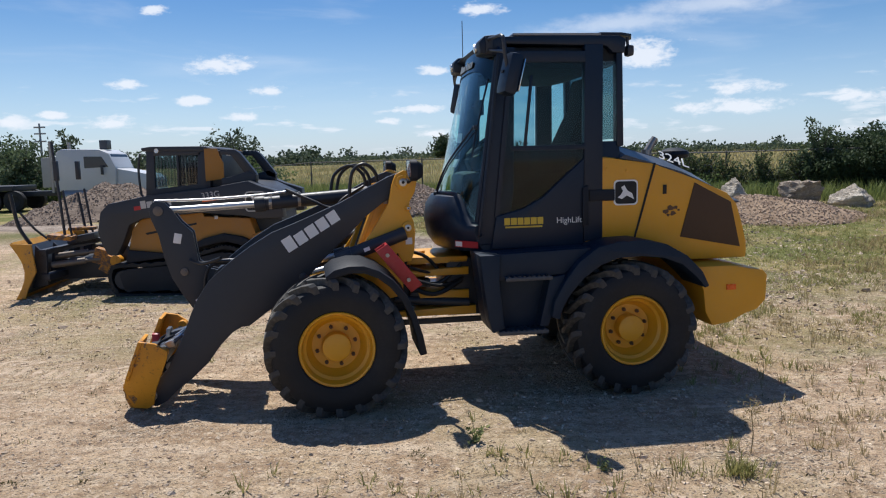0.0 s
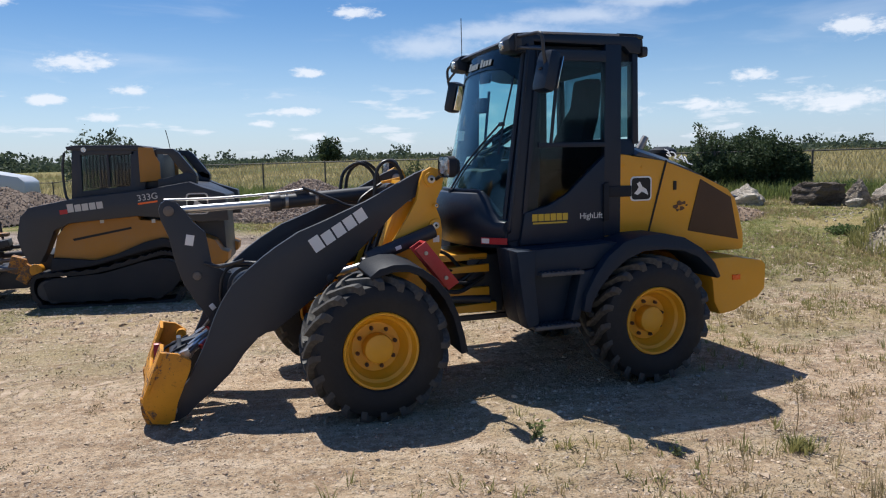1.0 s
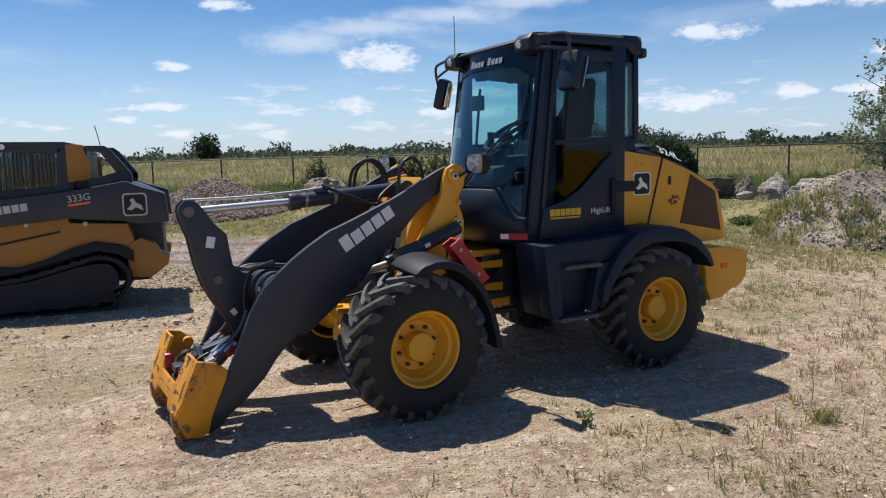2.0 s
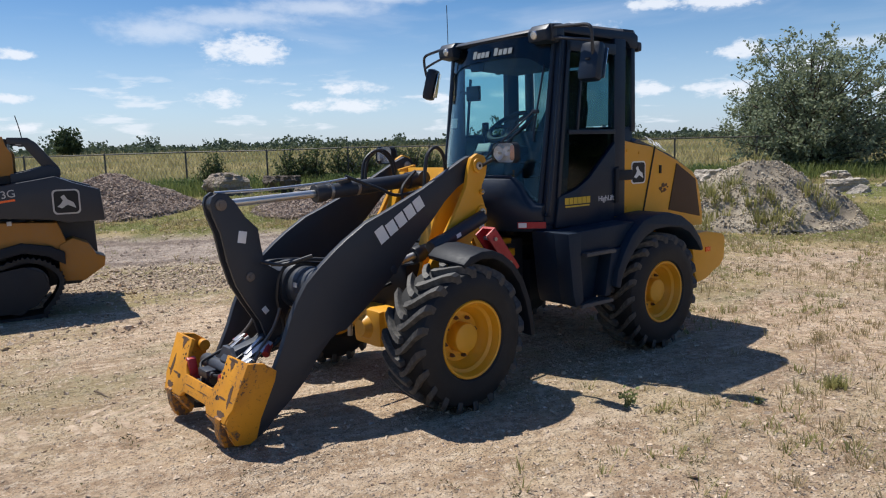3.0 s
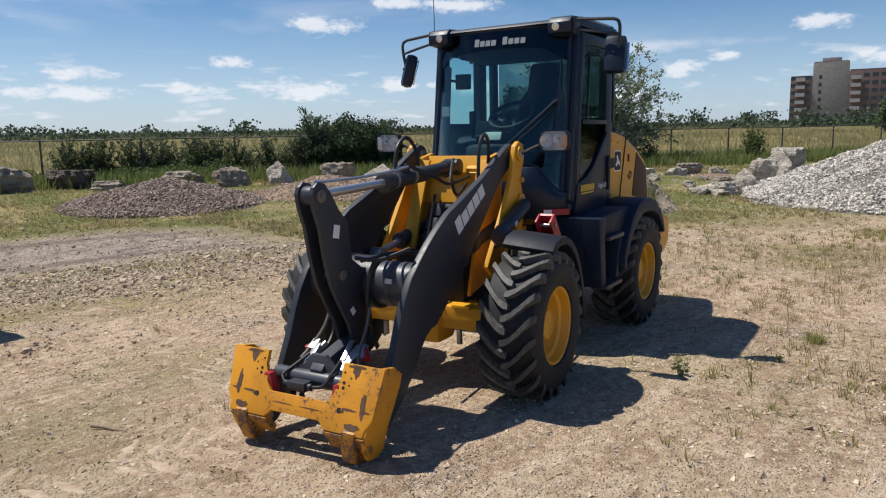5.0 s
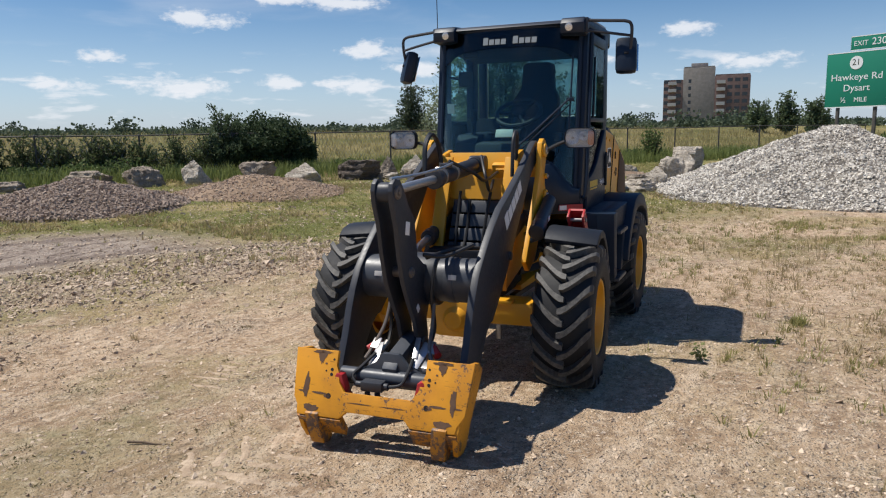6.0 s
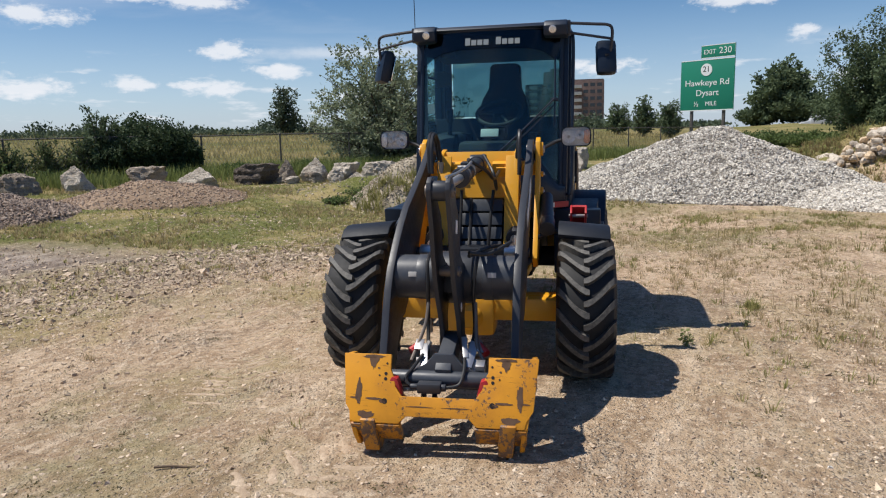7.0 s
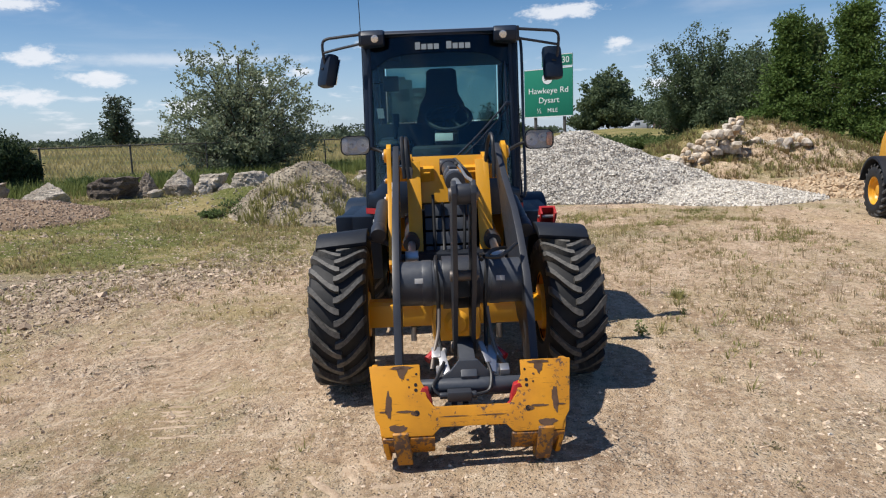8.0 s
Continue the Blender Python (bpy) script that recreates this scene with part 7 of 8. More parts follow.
def boulder(x, y, w, d, h, mat, label, turn=0.0, lift=0.0, sharp=0.0, seed=0, slab=False):
    """A rock split along flat faces, with rough skin; slabs keep level layers."""
    r = random.Random(seed * 17 + 3)
    planes = []
    for _ in range(13 if sharp >= 0 else 9):
        n = Vector((r.gauss(0, 1), r.gauss(0, 1), r.gauss(0, 0.8))).normalized()
        planes.append((n, r.uniform(0.58, 0.97)))
    planes.append((Vector((0, 0, 1)), 0.62 if slab else 0.8))
    if sharp > 0:
        planes += [(Vector((0.75, 0.1, 0.65)).normalized(), 0.5), (Vector((-0.45, 0.5, 0.74)).normalized(), 0.52), (Vector((-0.4, -0.6, 0.7)).normalized(), 0.5)]
    bm = bmesh.new()
    bmesh.ops.create_icosphere(bm, subdivisions=2 if sharp < 0 else 4, radius=1.0)
    off = Vector((seed * 3.1, -seed, seed * 0.7))
    for v in bm.verts:
        p = v.co.normalized()
        reach = min([k / max(p.dot(n), 0.05) for n, k in planes] + [1.25])
        p = p * reach
        q = p + off
        p *= 1 + 0.09 * noise.noise(q * 1.7) + 0.10 * noise.noise(q * 4.3) - 0.13 * abs(noise.noise(q * 6.0)) + 0.045 * noise.noise(q * 14.0)
        if slab:
            ledge = 0.5 + 0.5 * math.sin(p.z * 17 + 2.5 * noise.noise(q * 1.1))
            p.x *= 1 - 0.1 * ledge
            p.y *= 1 - 0.1 * ledge
        p.z = max(p.z, -0.5)
        v.co = p
    bmesh.ops.scale(bm, vec=(w / 1.9, d / 1.9, h / 1.25), verts=bm.verts)
    m = pose(x, y, ground_z(x, y) + h * 0.34 + lift, 0, 0, turn)
    return thing("boulder", bm, mat, label, "boulder", "boulders along the yard edge", "", m, 4.0 if sharp < 0 else 16.0)


def tree(x, y, height, radius, leaf, count, size, label, fan=1.0, base=0.05, limbs=22, trunk=0.16, group="trees", z=None, lean=0.0, conical=False, name="tree", open_=0.0):
    """A tapered trunk with limbs and twigs, and leaves hung along the twigs."""
    z0 = ground_z(x, y) if z is None else z
    top = empty(name, pose(x, y, z0 - 0.05), label, name.replace("_", " "), group)
    bm = bmesh.new()
    h = height
    tip = Vector((lean * h * 0.2, 0, h * 0.92))
    tube(bm, [(0, 0, 0), (0.03 * h * rng.uniform(-1, 1), 0.02 * h, h * 0.4), tip], trunk, 7, 4, trunk * 0.15)
    pts = []
    for i in range(limbs):
        a = i * 2.4 + rng.uniform(-0.4, 0.4)
        if conical:
            f = base + (0.95 - base) * (i + rng.random()) / limbs
            root = Vector((tip.x * f, 0.01 * h, h * 0.92 * f))
            reach = radius * (1.03 - f) * rng.uniform(0.75, 1.12)
            end = root + Vector((math.cos(a) * reach, math.sin(a) * reach, 0.12 * reach))
        else:
            c = 1.0 - (i + 0.5) / limbs * (1.55 + 0.25 * fan)
            sn = math.sqrt(max(0.0, 1 - c * c))
            zc = h * (0.30 + base)
            k = rng.uniform(0.72, 1.08)
            end = Vector((math.cos(a) * sn * radius * k, math.sin(a) * sn * radius * k, zc + c * k * ((h - zc) if c > 0 else zc * 0.9)))
            f = min(0.8, max(0.04, 0.55 * end.z / h - 0.08))
            root = Vector((tip.x * f, 0.01 * h, h * 0.92 * f))
            reach = (end - root).length
        mid = (root + end) / 2 + Vector((0, 0, -0.08 * reach if conical else 0.04 * reach))
        tube(bm, [root, mid, end], max(0.012, trunk * 0.3 * (1.1 - f)), 5, 3, 0.006)
        twigs = 7
        for k in range(twigs):
            g = 0.25 + 0.8 * k / twigs
            p = root.lerp(end, min(g, 1.0)) + Vector((0, 0, 0.03 * reach))
            tw = Vector((rng.uniform(-1, 1), rng.uniform(-1, 1), rng.uniform(-0.5, 0.9) if not conical else rng.uniform(-0.4, 0.4)))
            q = p + tw.normalized() * radius * rng.uniform(0.12, 0.3)
            if rng.random() < 0.5:
                tube(bm, [p, q], 0.008, 4, 1, 0.004)
            pts.append((p, q))
    part("trunk", bm, BARK, top, "rough brown trunk and limbs")
    n = count
    idx = nrg.integers(0, len(pts), n)
    t = nrg.uniform(0.05, 1.15, n)[:, None]
    P = np.array([p for p, q in pts])[idx]
    Q = np.array([q for p, q in pts])[idx]
    spread = radius * (0.055 - 0.02 * open_)
    c = P + (Q - P) * t + nrg.normal(size=(n, 3)) * spread
    c[:, 2] = np.maximum(c[:, 2], 0.05)
    v, f = leaves(c, size)
    crown = new("crown", mesh_np("crown", v, f, leaf))
    crown.parent = top
    tagged(crown, kind="stuff")
    return top


def bush(x, y, w, h, leaf, count, size, label, name="bush", group="shrubs at the fence"):
    """A shrub: stems from the ground and leaves in clumps along them."""
    z0 = ground_z(x, y)
    top = empty(name, pose(x, y, z0 - 0.04), label, name, group)
    bm = bmesh.new()
    cl = []
    for i in range(26):
        a = i * 2.4
        r = w / 2 * math.sqrt((i + 0.5) / 26)
        e = Vector((math.cos(a) * r, math.sin(a) * r, h * rng.uniform(0.7, 1.0) * (1 - 0.45 * (r / (w / 2)) ** 2)))
        tube(bm, [(e.x * 0.15, e.y * 0.15, 0), (e.x * 0.6, e.y * 0.6, e.z * 0.5), e], 0.02, 5, 2, 0.006)
        for g in (0.3, 0.45, 0.6, 0.75, 0.88, 1.0):
            cl.append((e.x * g, e.y * g, e.z * g))
    part("stem", bm, BARK, top)
    cl = np.array(cl)
    c = cl[nrg.integers(0, len(cl), count)] + np.clip(nrg.normal(size=(count, 3)), -1.8, 1.8) * np.array([w * 0.052, w * 0.052, h * 0.06])
    c[:, 2] = np.abs(c[:, 2]) + 0.02
    v, f = leaves(c, size)
    crown = new("crown", mesh_np("crown", v, f, leaf))
    crown.parent = top
    tagged(crown, kind="stuff")
    return top


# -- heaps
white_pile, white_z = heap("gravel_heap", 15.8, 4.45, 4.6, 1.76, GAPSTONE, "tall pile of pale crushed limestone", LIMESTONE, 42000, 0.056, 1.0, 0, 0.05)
heap("gravel_heap", 12.9, 0.9, 2.5, 0.42, LIMESTONE, "low spread of pale crushed limestone", LIMESTONE, 9000, 0.056, 1.0, 70, 0.05)
heap("rubble_pile", 13.6, -2.2, 1.9, 0.42, TANRUBBLE, "low heap of tan broken stone", TANRUBBLE, 2600, 0.12, 1.4, 80, 0.1, category="rubble pile")
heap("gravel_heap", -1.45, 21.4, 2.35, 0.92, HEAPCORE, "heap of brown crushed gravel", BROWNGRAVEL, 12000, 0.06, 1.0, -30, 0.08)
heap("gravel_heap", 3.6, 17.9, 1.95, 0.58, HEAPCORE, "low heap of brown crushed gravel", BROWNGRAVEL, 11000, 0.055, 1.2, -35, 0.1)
heap("gravel_heap", 7.3, 16.3, 1.6, 0.45, REDSOIL, "low reddish heap of gravel and soil", REDSTONE, 4200, 0.042, 1.35, -40)
mound, mound_z = heap("soil_mound", 9.95, 10.45, 1.95, 1.0, SOIL, "heap of pale soil with weeds on it", SOILSTONE, 11000, 0.036, 1.1, 20, 0.4, 1.2, category="soil mound")
heap("soil_mound", 11.4, 12.7, 1.6, 0.38, GROUND, "low grassy spoil bank", SOILSTONE, 500, 0.05, 1.4, -30, 0.2, category="soil mound")
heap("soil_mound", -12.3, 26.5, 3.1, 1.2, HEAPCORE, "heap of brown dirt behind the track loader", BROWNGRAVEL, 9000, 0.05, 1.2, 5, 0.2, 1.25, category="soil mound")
heap("soil_mound", 16.0, 9.9, 1.5, 0.2, REDSOIL, "low spread of reddish soil between the boulders", REDSTONE, 900, 0.04, 1.3, -50, 0.2, category="soil mound")
berm, berm_z = heap("soil_mound", 24.2, -2.6, 5.0, 1.9, GROUND, "overgrown bank of soil and rubble", None, 0, 0.1, 1.3, 100, 0.15, category="soil mound")
heap("soil_mound", 15.4, 10.0, 2.6, 0.16, GROUND, "low grassy bank under the boulders", SOILSTONE, 900, 0.05, 1.4, -60, 0.2, category="soil mound")

# -- boulders
BL = [
    (2.25, 23.8, 1.75, 1.0, 0.85, 0, "slab"), (3.75, 23.4, 1.5, 0.9, 0.66, 2, "slab"), (3.95, 21.8, 0.95, 0.6, 0.32, 0, "slab"), (5.9, 21.3, 1.5, 0.8, 0.55, 0, "slab"),
    (6.9, 20.3, 0.9, 0.8, 0.62, 0, ""), (8.0, 19.6, 0.9, 0.7, 0.78, 1, "sharp"), (9.2, 18.4, 0.95, 0.8, 0.60, 0, ""), (9.9, 17.2, 1.1, 0.7, 0.62, 1, "sharp"),
]
BL_EAST = [
    (11.3, 16.5, 1.55, 0.9, 0.68, 2, "slab"), (12.2, 16.0, 0.6, 0.5, 0.75, 0, "sharp"), (12.4, 15.1, 0.85, 0.7, 0.75, 1, "sharp"), (12.9, 14.5, 0.95, 0.7, 0.6, 1, "slab"), (12.3, 14.4, 0.6, 0.45, 0.36, 1, ""), (12.0, 14.9, 0.5, 0.4, 0.3, 0, ""), (12.8, 14.0, 0.45, 0.4, 0.3, 1, "sharp"), (11.7, 15.5, 0.4, 0.35, 0.22, 1, ""), (13.3, 13.5, 1.0, 0.8, 0.55, 1, ""),
    (13.5, 12.4, 1.0, 0.7, 0.5, 1, ""), (14.7, 11.6, 1.5, 0.7, 0.42, 1, "slab"), (15.6, 10.9, 0.6, 0.5, 0.36, 1, ""), (15.2, 9.9, 0.45, 0.4, 0.25, 0, ""), (16.6, 11.0, 1.1, 0.7, 0.48, 0, "slab"),
    (18.4, 8.9, 0.85, 0.8, 1.0, 1, "sharp"), (15.0, 8.75, 0.85, 0.7, 0.62, 1, "sharp"), (16.4, 8.75, 0.85, 0.75, 0.72, 1, ""), (13.7, 8.75, 0.9, 0.6, 0.4, 1, "slab"), (14.6, 9.2, 0.6, 0.5, 0.36, 0, ""),
    (13.3, 9.3, 0.5, 0.4, 0.22, 1, ""), (20.4, 9.2, 1.3, 1.0, 0.75, 1, ""), (0.2, 24.3, 1.4, 0.8, 0.4, 0, "slab"), (18.7, 14.3, 1.0, 0.6, 0.3, 1, "slab"), (15.7, 12.1, 0.7, 0.5, 0.32, 1, "sharp"), (16.4, 12.6, 0.5, 0.4, 0.3, 0, ""), (17.6, 10.3, 0.55, 0.4, 0.3, 1, ""), (14.3, 11.0, 0.6, 0.45, 0.36, 1, "sharp"), (14.0, 9.8, 0.4, 0.35, 0.24, 1, ""),
]
ROCKMAT = (BOULDER, BOULDERPALE, BOULDERDARK)
ROCKLABEL = ("weathered grey limestone boulder", "pale broken limestone boulder", "dark brown layered boulder")
for i, (x, y, w, d, h, mt, kind_) in enumerate(BL + BL_EAST):
    boulder(x, y, w, d, h, ROCKMAT[mt], ROCKLABEL[mt], rng.uniform(-30, 10) - 30, 0.0, 1.0 if kind_ == "sharp" else 0.0, i + 1, kind_ == "slab")
# rubble on the bank to the south-east
for i in range(230):
    if i < 165:
        wx, wy = 21.3 + rng.uniform(-0.8, 0.9), rng.uniform(-1.6, 1.7)
        z = 0.15 + 0.62 * (1.6 - wy) * rng.uniform(0.35, 1.0)
    else:
        wx, wy = 22.0 + rng.uniform(-0.5, 0.6), rng.uniform(-3.9, -2.0)
        z = 0.95 + rng.uniform(0, 0.3)
    s = rng.uniform(0.14, 0.40)
    b = boulder(wx, wy, s * 1.25, s, s * 0.75, RUBBLEPALE if rng.random() < 0.7 else TANRUBBLE, "pale rubble stone tipped on the bank", rng.uniform(0, 180), z - 0.1, -1, i + 40)
    b.name = "rubble_stone"
    tagged(b, category="rubble stone", group="rubble on the bank")

# -- chain-link fence: posts and rails along two straight runs
fence = empty("chain_link_fence", pose(14.8, 21.2, ground_z(14.8, 21.2)), "dark chain-link fence with a top rail", "fence", kind="structure")
fence_path = [(14.8 + 2.6 * k, 21.2 - 1.5 * k) for k in range(-14, 12)]
post_top = []
for k, (x, y) in enumerate(fence_path):
    z = ground_z(x, y)
    bm = bmesh.new()
    cyl(bm, (0, 0, -0.1), (0, 0, 1.40), 0.032, n=8)
    cyl(bm, (0, 0, 1.40), (0, 0, 1.45), 0.04, 0.01, n=8)
    ob = part("post", bm, DARKPOST, fence)
    ob.matrix_world = Matrix.Translation((x, y, z))
    post_top.append(Vector((x, y, z + 1.39)))
for a, b in zip(post_top, post_top[1:]):
    bm = bmesh.new()
    cyl(bm, a, b, 0.022, n=6)
    bm.transform(fence.matrix_world.inverted())
    part("top_rail", bm, DARKPOST, fence)
bm = bmesh.new()
for a, b in zip(post_top, post_top[1:]):
    L = (b - a).length
    d = (b - a) / L
    n = 22
    for i in range(n):
        for sgn in (1, -1):
            p = a + d * (L * (i + 0.5) / n)
            q = p + d * 1.35 * sgn * 0.55 - Vector((0, 0, 1.35))
            r = 0.0035
            side_ = d * r
            vs = [bm.verts.new(p - side_), bm.verts.new(p + side_), bm.verts.new(q + side_), bm.verts.new(q - side_)]
            bm.faces.new(vs)
bm.transform(fence.matrix_world.inverted())
tagged(part("wire_mesh", bm, GALV, fence), kind="stuff")

# -- trees and shrubs
tree(22.6, 17.8, 5.35, 3.5, LEAF_SILVER, 31000, 0.145, "broad silvery green tree by the fence", 1.0, 0.06, 120, 0.17, "trees at the fence", open_=1.6)


def on_fence(k, off=0.0):
    return 14.8 + 2.6 * k + 0.5 * off, 21.2 - 1.5 * k + 0.866 * off


for k, off, w, h in ((-0.42, 0.2, 2.0, 2.05), (-0.75, 0.3, 2.2, 1.85), (-0.16, 0.1, 1.0, 1.45), (-1.0, 0.4, 1.6, 1.6), (-0.6, 1.2, 2.2, 2.15)):
    x, y = on_fence(k, off)
    bush(x, y, w, h, LEAF_DARK, 15000, 0.11, "dark green cedar shrub by the fence", "shrub")
x, y = on_fence(-1.08, 0.3)
tree(x, y, 2.5, 0.85, LEAF_ROAD, 7500, 0.1, "slim dark green sapling by the fence", 0.6, 0.1, 34, 0.05, "trees at the fence")
# a row of young trees grown up through the wire
for i in range(12):
    x, y = on_fence(-1.32 - 0.165 * i + rng.uniform(-0.06, 0.06), rng.uniform(-0.25, 0.5))
    tree(x, y, rng.uniform(1.05, 1.7), rng.uniform(0.42, 0.7), LEAF_HEDGE, 1150, 0.1, "dark leafy sapling on the fence line", 0.6, 0.24, 22, 0.035, "saplings on the fence line", name="sapling")
for k, h in ((-3.4, 1.7), (-3.55, 1.5), (-3.75, 1.55), (-4.65, 1.5), (-4.75, 1.1), (-2.4, 1.5), (3.6, 1.0)):
    x, y = on_fence(k, rng.uniform(-0.2, 0.3))
    tree(x, y, h, 0.5, LEAF_HEDGE, 1500 if h > 1.2 else 600, 0.1, "dark leafy sapling on the fence line", 0.6, 0.16, 24, 0.035, "saplings on the fence line", name="sapling")
for k in (-5.0, -4.2, -3.1, -2.6, -2.1, -1.6, -0.3, 0.4, 1.2, 2.1, 3.2, 4.2, 5.1, 6.0):
    x, y = on_fence(k + rng.uniform(-0.1, 0.1), -0.7)
    bush(x, y, rng.uniform(1.3, 2.2), rng.uniform(0.4, 0.7), LEAF_GREEN, 1100, 0.11, "low green weeds under the fence", "shrub")
bush(26.5, 12.2, 1.0, 1.7, LEAF_GREEN, 900, 0.13, "small leafy sapling at the fence", "shrub")

# trees along the road to the east and south-east
ROADSIDE = [
    (163.0, -6.4, 13.2, 7.2, LEAF_ROAD, 15000, 0.8, False), (41.0, -3.9, 7.4, 3.5, LEAF_ROAD, 40000, 0.17, False), (45.0, -7.5, 7.0, 3.2, LEAF_ROAD, 16000, 0.22, False), (37.5, -6.3, 6.4, 2.6, LEAF_ROAD, 17000, 0.18, False),
    (31.6, -6.2, 7.6, 2.3, LEAF_BRIGHT, 24000, 0.16, True), (30.2, -8.6, 7.9, 2.8, LEAF_BRIGHT, 26000, 0.16, True), (28.4, -10.6, 8.2, 2.7, LEAF_BRIGHT, 20000, 0.17, True),
    (34.0, -8.0, 7.4, 2.4, LEAF_GREEN, 5000, 0.26, True), (27.0, -12.6, 8.2, 2.4, LEAF_BRIGHT, 6000, 0.24, True),
]
FIELDSIDE = [
    (70.0, 9.6, 3.9, 1.3, LEAF_ROAD, 2600, 0.3, False), (72.0, 12.3, 4.2, 1.3, LEAF_ROAD, 2600, 0.3, False), (76.0, 15.5, 3.6, 1.5, LEAF_ROAD, 2200, 0.3, False),
    (56.8, 45.9, 5.3, 1.6, LEAF_FAR, 3600, 0.28, False), (-24.4, 42.0, 3.9, 1.9, LEAF_ROAD, 6200, 0.22, False), (-28.5, 47.0, 4.2, 2.4, LEAF_ROAD, 5200, 0.26, False), (-28.6, 55.0, 5.0, 1.7, LEAF_FAR, 3600, 0.3, False),
    (-18.0, 62.0, 4.4, 3.2, LEAF_FAR, 4600, 0.32, False), (0.5, 96.0, 3.4, 1.7, LEAF_DARK, 3000, 0.4, False),
]
for x, y, h, r, lf, n, s, c in ROADSIDE + FIELDSIDE:
    tree(x, y, h, r, lf, n, s, "green conifer beside the road" if c else "leafy green tree beyond the yard", 0.2, 0.05 if c else 0.12, 60 if c else 40, 0.18, "trees beyond the yard", conical=c, name="conifer" if c else "tree")
for x, y, w, h in ((47.0, 3.0, 3.4, 1.0), (46.0, 1.2, 3.6, 1.15), (44.0, -0.6, 3.6, 1.1), (40.0, -2.2, 4.0, 1.1), (36.0, -3.4, 4.0, 1.3)):
    bush(x, y, w, h, LEAF_GREEN, 3200, 0.17, "low green shrub in a roadside hedge", "shrub", "shrubs by the road")
for x, y, w, h in ((-9.5, 36.0, 4.0, 2.0), (-22.6, 42.5, 4.6, 1.7), (-25.5, 39.0, 4.0, 1.5)):
    bush(x, y, w, h, LEAF_GREEN, 2200, 0.2, "green thicket behind the trucks", "shrub", "shrubs by the road")

for x, y, w, h in ((161.0, -8.5, 15.0, 6.5), (162.0, -1.5, 9.0, 4.0), (160.0, -18.0, 14.0, 6.5)):
    bush(x, y, w, h, LEAF_ROAD, 6000, 0.7, "dark green thicket under the roadside trees", "shrub", "shrubs by the road")

# far woods on the skyline
cl = []
for i in range(1900):
    az = radians(rng.uniform(-42, 120))
    if 1.52 < az < 1.70:
        continue
    d = rng.uniform(118, 165)
    x, y = d * math.sin(az), d * math.cos(az)
    r = rng.uniform(2.2, 4.2)
    hh = rng.uniform(0.8, 1.35) * (0.75 + 0.6 * (0.5 + 0.5 * noise.noise((az * 9, 0.0, 3.0))))
    n = 60
    if i % 24 == 0:
        r, hh, n = rng.uniform(1.5, 2.8), rng.uniform(2.0, 3.3), 220
    q = np.clip(nrg.normal(size=(n, 3)), -1.7, 1.7) * np.array([r * 0.5, r * 0.5, hh * 0.3]) + np.array([x, y, ground_z(x, y) + hh * 0.5])
    cl.append(q)
v, f = leaves(np.concatenate(cl), 0.55, 0.0, 0.8)
tagged(new("distant_woods", mesh_np("distant_woods", v, f, LEAF_FAR)), "dark green line of distant woods", "woods", kind="stuff")

# ---- road sign, building, trucks, second machine ----
def build_sign():
    x, y = 49.2, 5.6
    z0 = ground_z(x, y)
    top = empty("road_sign", pose(x, y, z0, 0, 0, -26.0), "large green highway exit sign on steel posts", "road sign")
    b, t = 2.95 - z0, 6.5 - z0
    w = 2.0

    def panel(name, y0, y1, za, zb, edge):
        bm = bmesh.new()
        box(bm, (0, (y0 + y1) / 2, (za + zb) / 2), (0.06, y1 - y0, zb - za), 0.01)
        ob = part(name, bm, SIGNGREEN, top, "green sign panel")
        bm = bmesh.new()
        for ya, yb, zc, zd in ((y0, y1, za, za + edge), (y0, y1, zb - edge, zb), (y0, y0 + edge, za + edge, zb - edge), (y1 - edge, y1, za + edge, zb - edge)):
            box(bm, (-0.034, (ya + yb) / 2, (zc + zd) / 2), (0.008, yb - ya - 0.06, zd - zc - 0.0))
        part("border", bm, SIGNWHITE, ob, "white border line")
        return ob
    main = panel("panel", -w, w, b, t, 0.06)
    tab = panel("exit_panel", -w, 0.5, t + 0.05, t + 0.95, 0.05)

    def say(text, size, yy, zz, mat, parent, wide=1.0):
        lettering("lettering", text, size, mat, parent, on_front(-0.036, yy, zz) @ Matrix.Diagonal((wide, 1, 1, 1)), 0.006)
    say("EXIT", 0.44, -0.15, t + 0.47, SIGNWHITE, tab)
    say("230", 0.62, -1.28, t + 0.50, SIGNWHITE, tab)
    bm = bmesh.new()
    cyl(bm, (-0.034, 0.05, t - 0.72), (-0.05, 0.05, t - 0.72), 0.42, n=32)
    part("route_shield", bm, SIGNWHITE, main, "white round route shield")
    lettering("lettering", "21", 0.55, HOLE, main, on_front(-0.052, 0.05, t - 0.70), 0.004, "black route number")
    say("Hawkeye Rd", 0.60, 0.0, t - 1.62, SIGNWHITE, main, 1.08)
    say("Dysart", 0.60, -0.05, t - 2.32, SIGNWHITE, main, 1.05)
    say("\u00bd", 0.52, 0.75, t - 3.08, SIGNWHITE, main)
    say("MILE", 0.42, -0.35, t - 3.08, SIGNWHITE, main)
    for yy in (-1.25, 1.15):
        bm = bmesh.new()
        box(bm, (0.12, yy, (b + 0.8) / 2), (0.16, 0.2, b + 0.8), 0.02)
        part("post", bm, DARKPOST, top, "dark steel post")


build_sign()


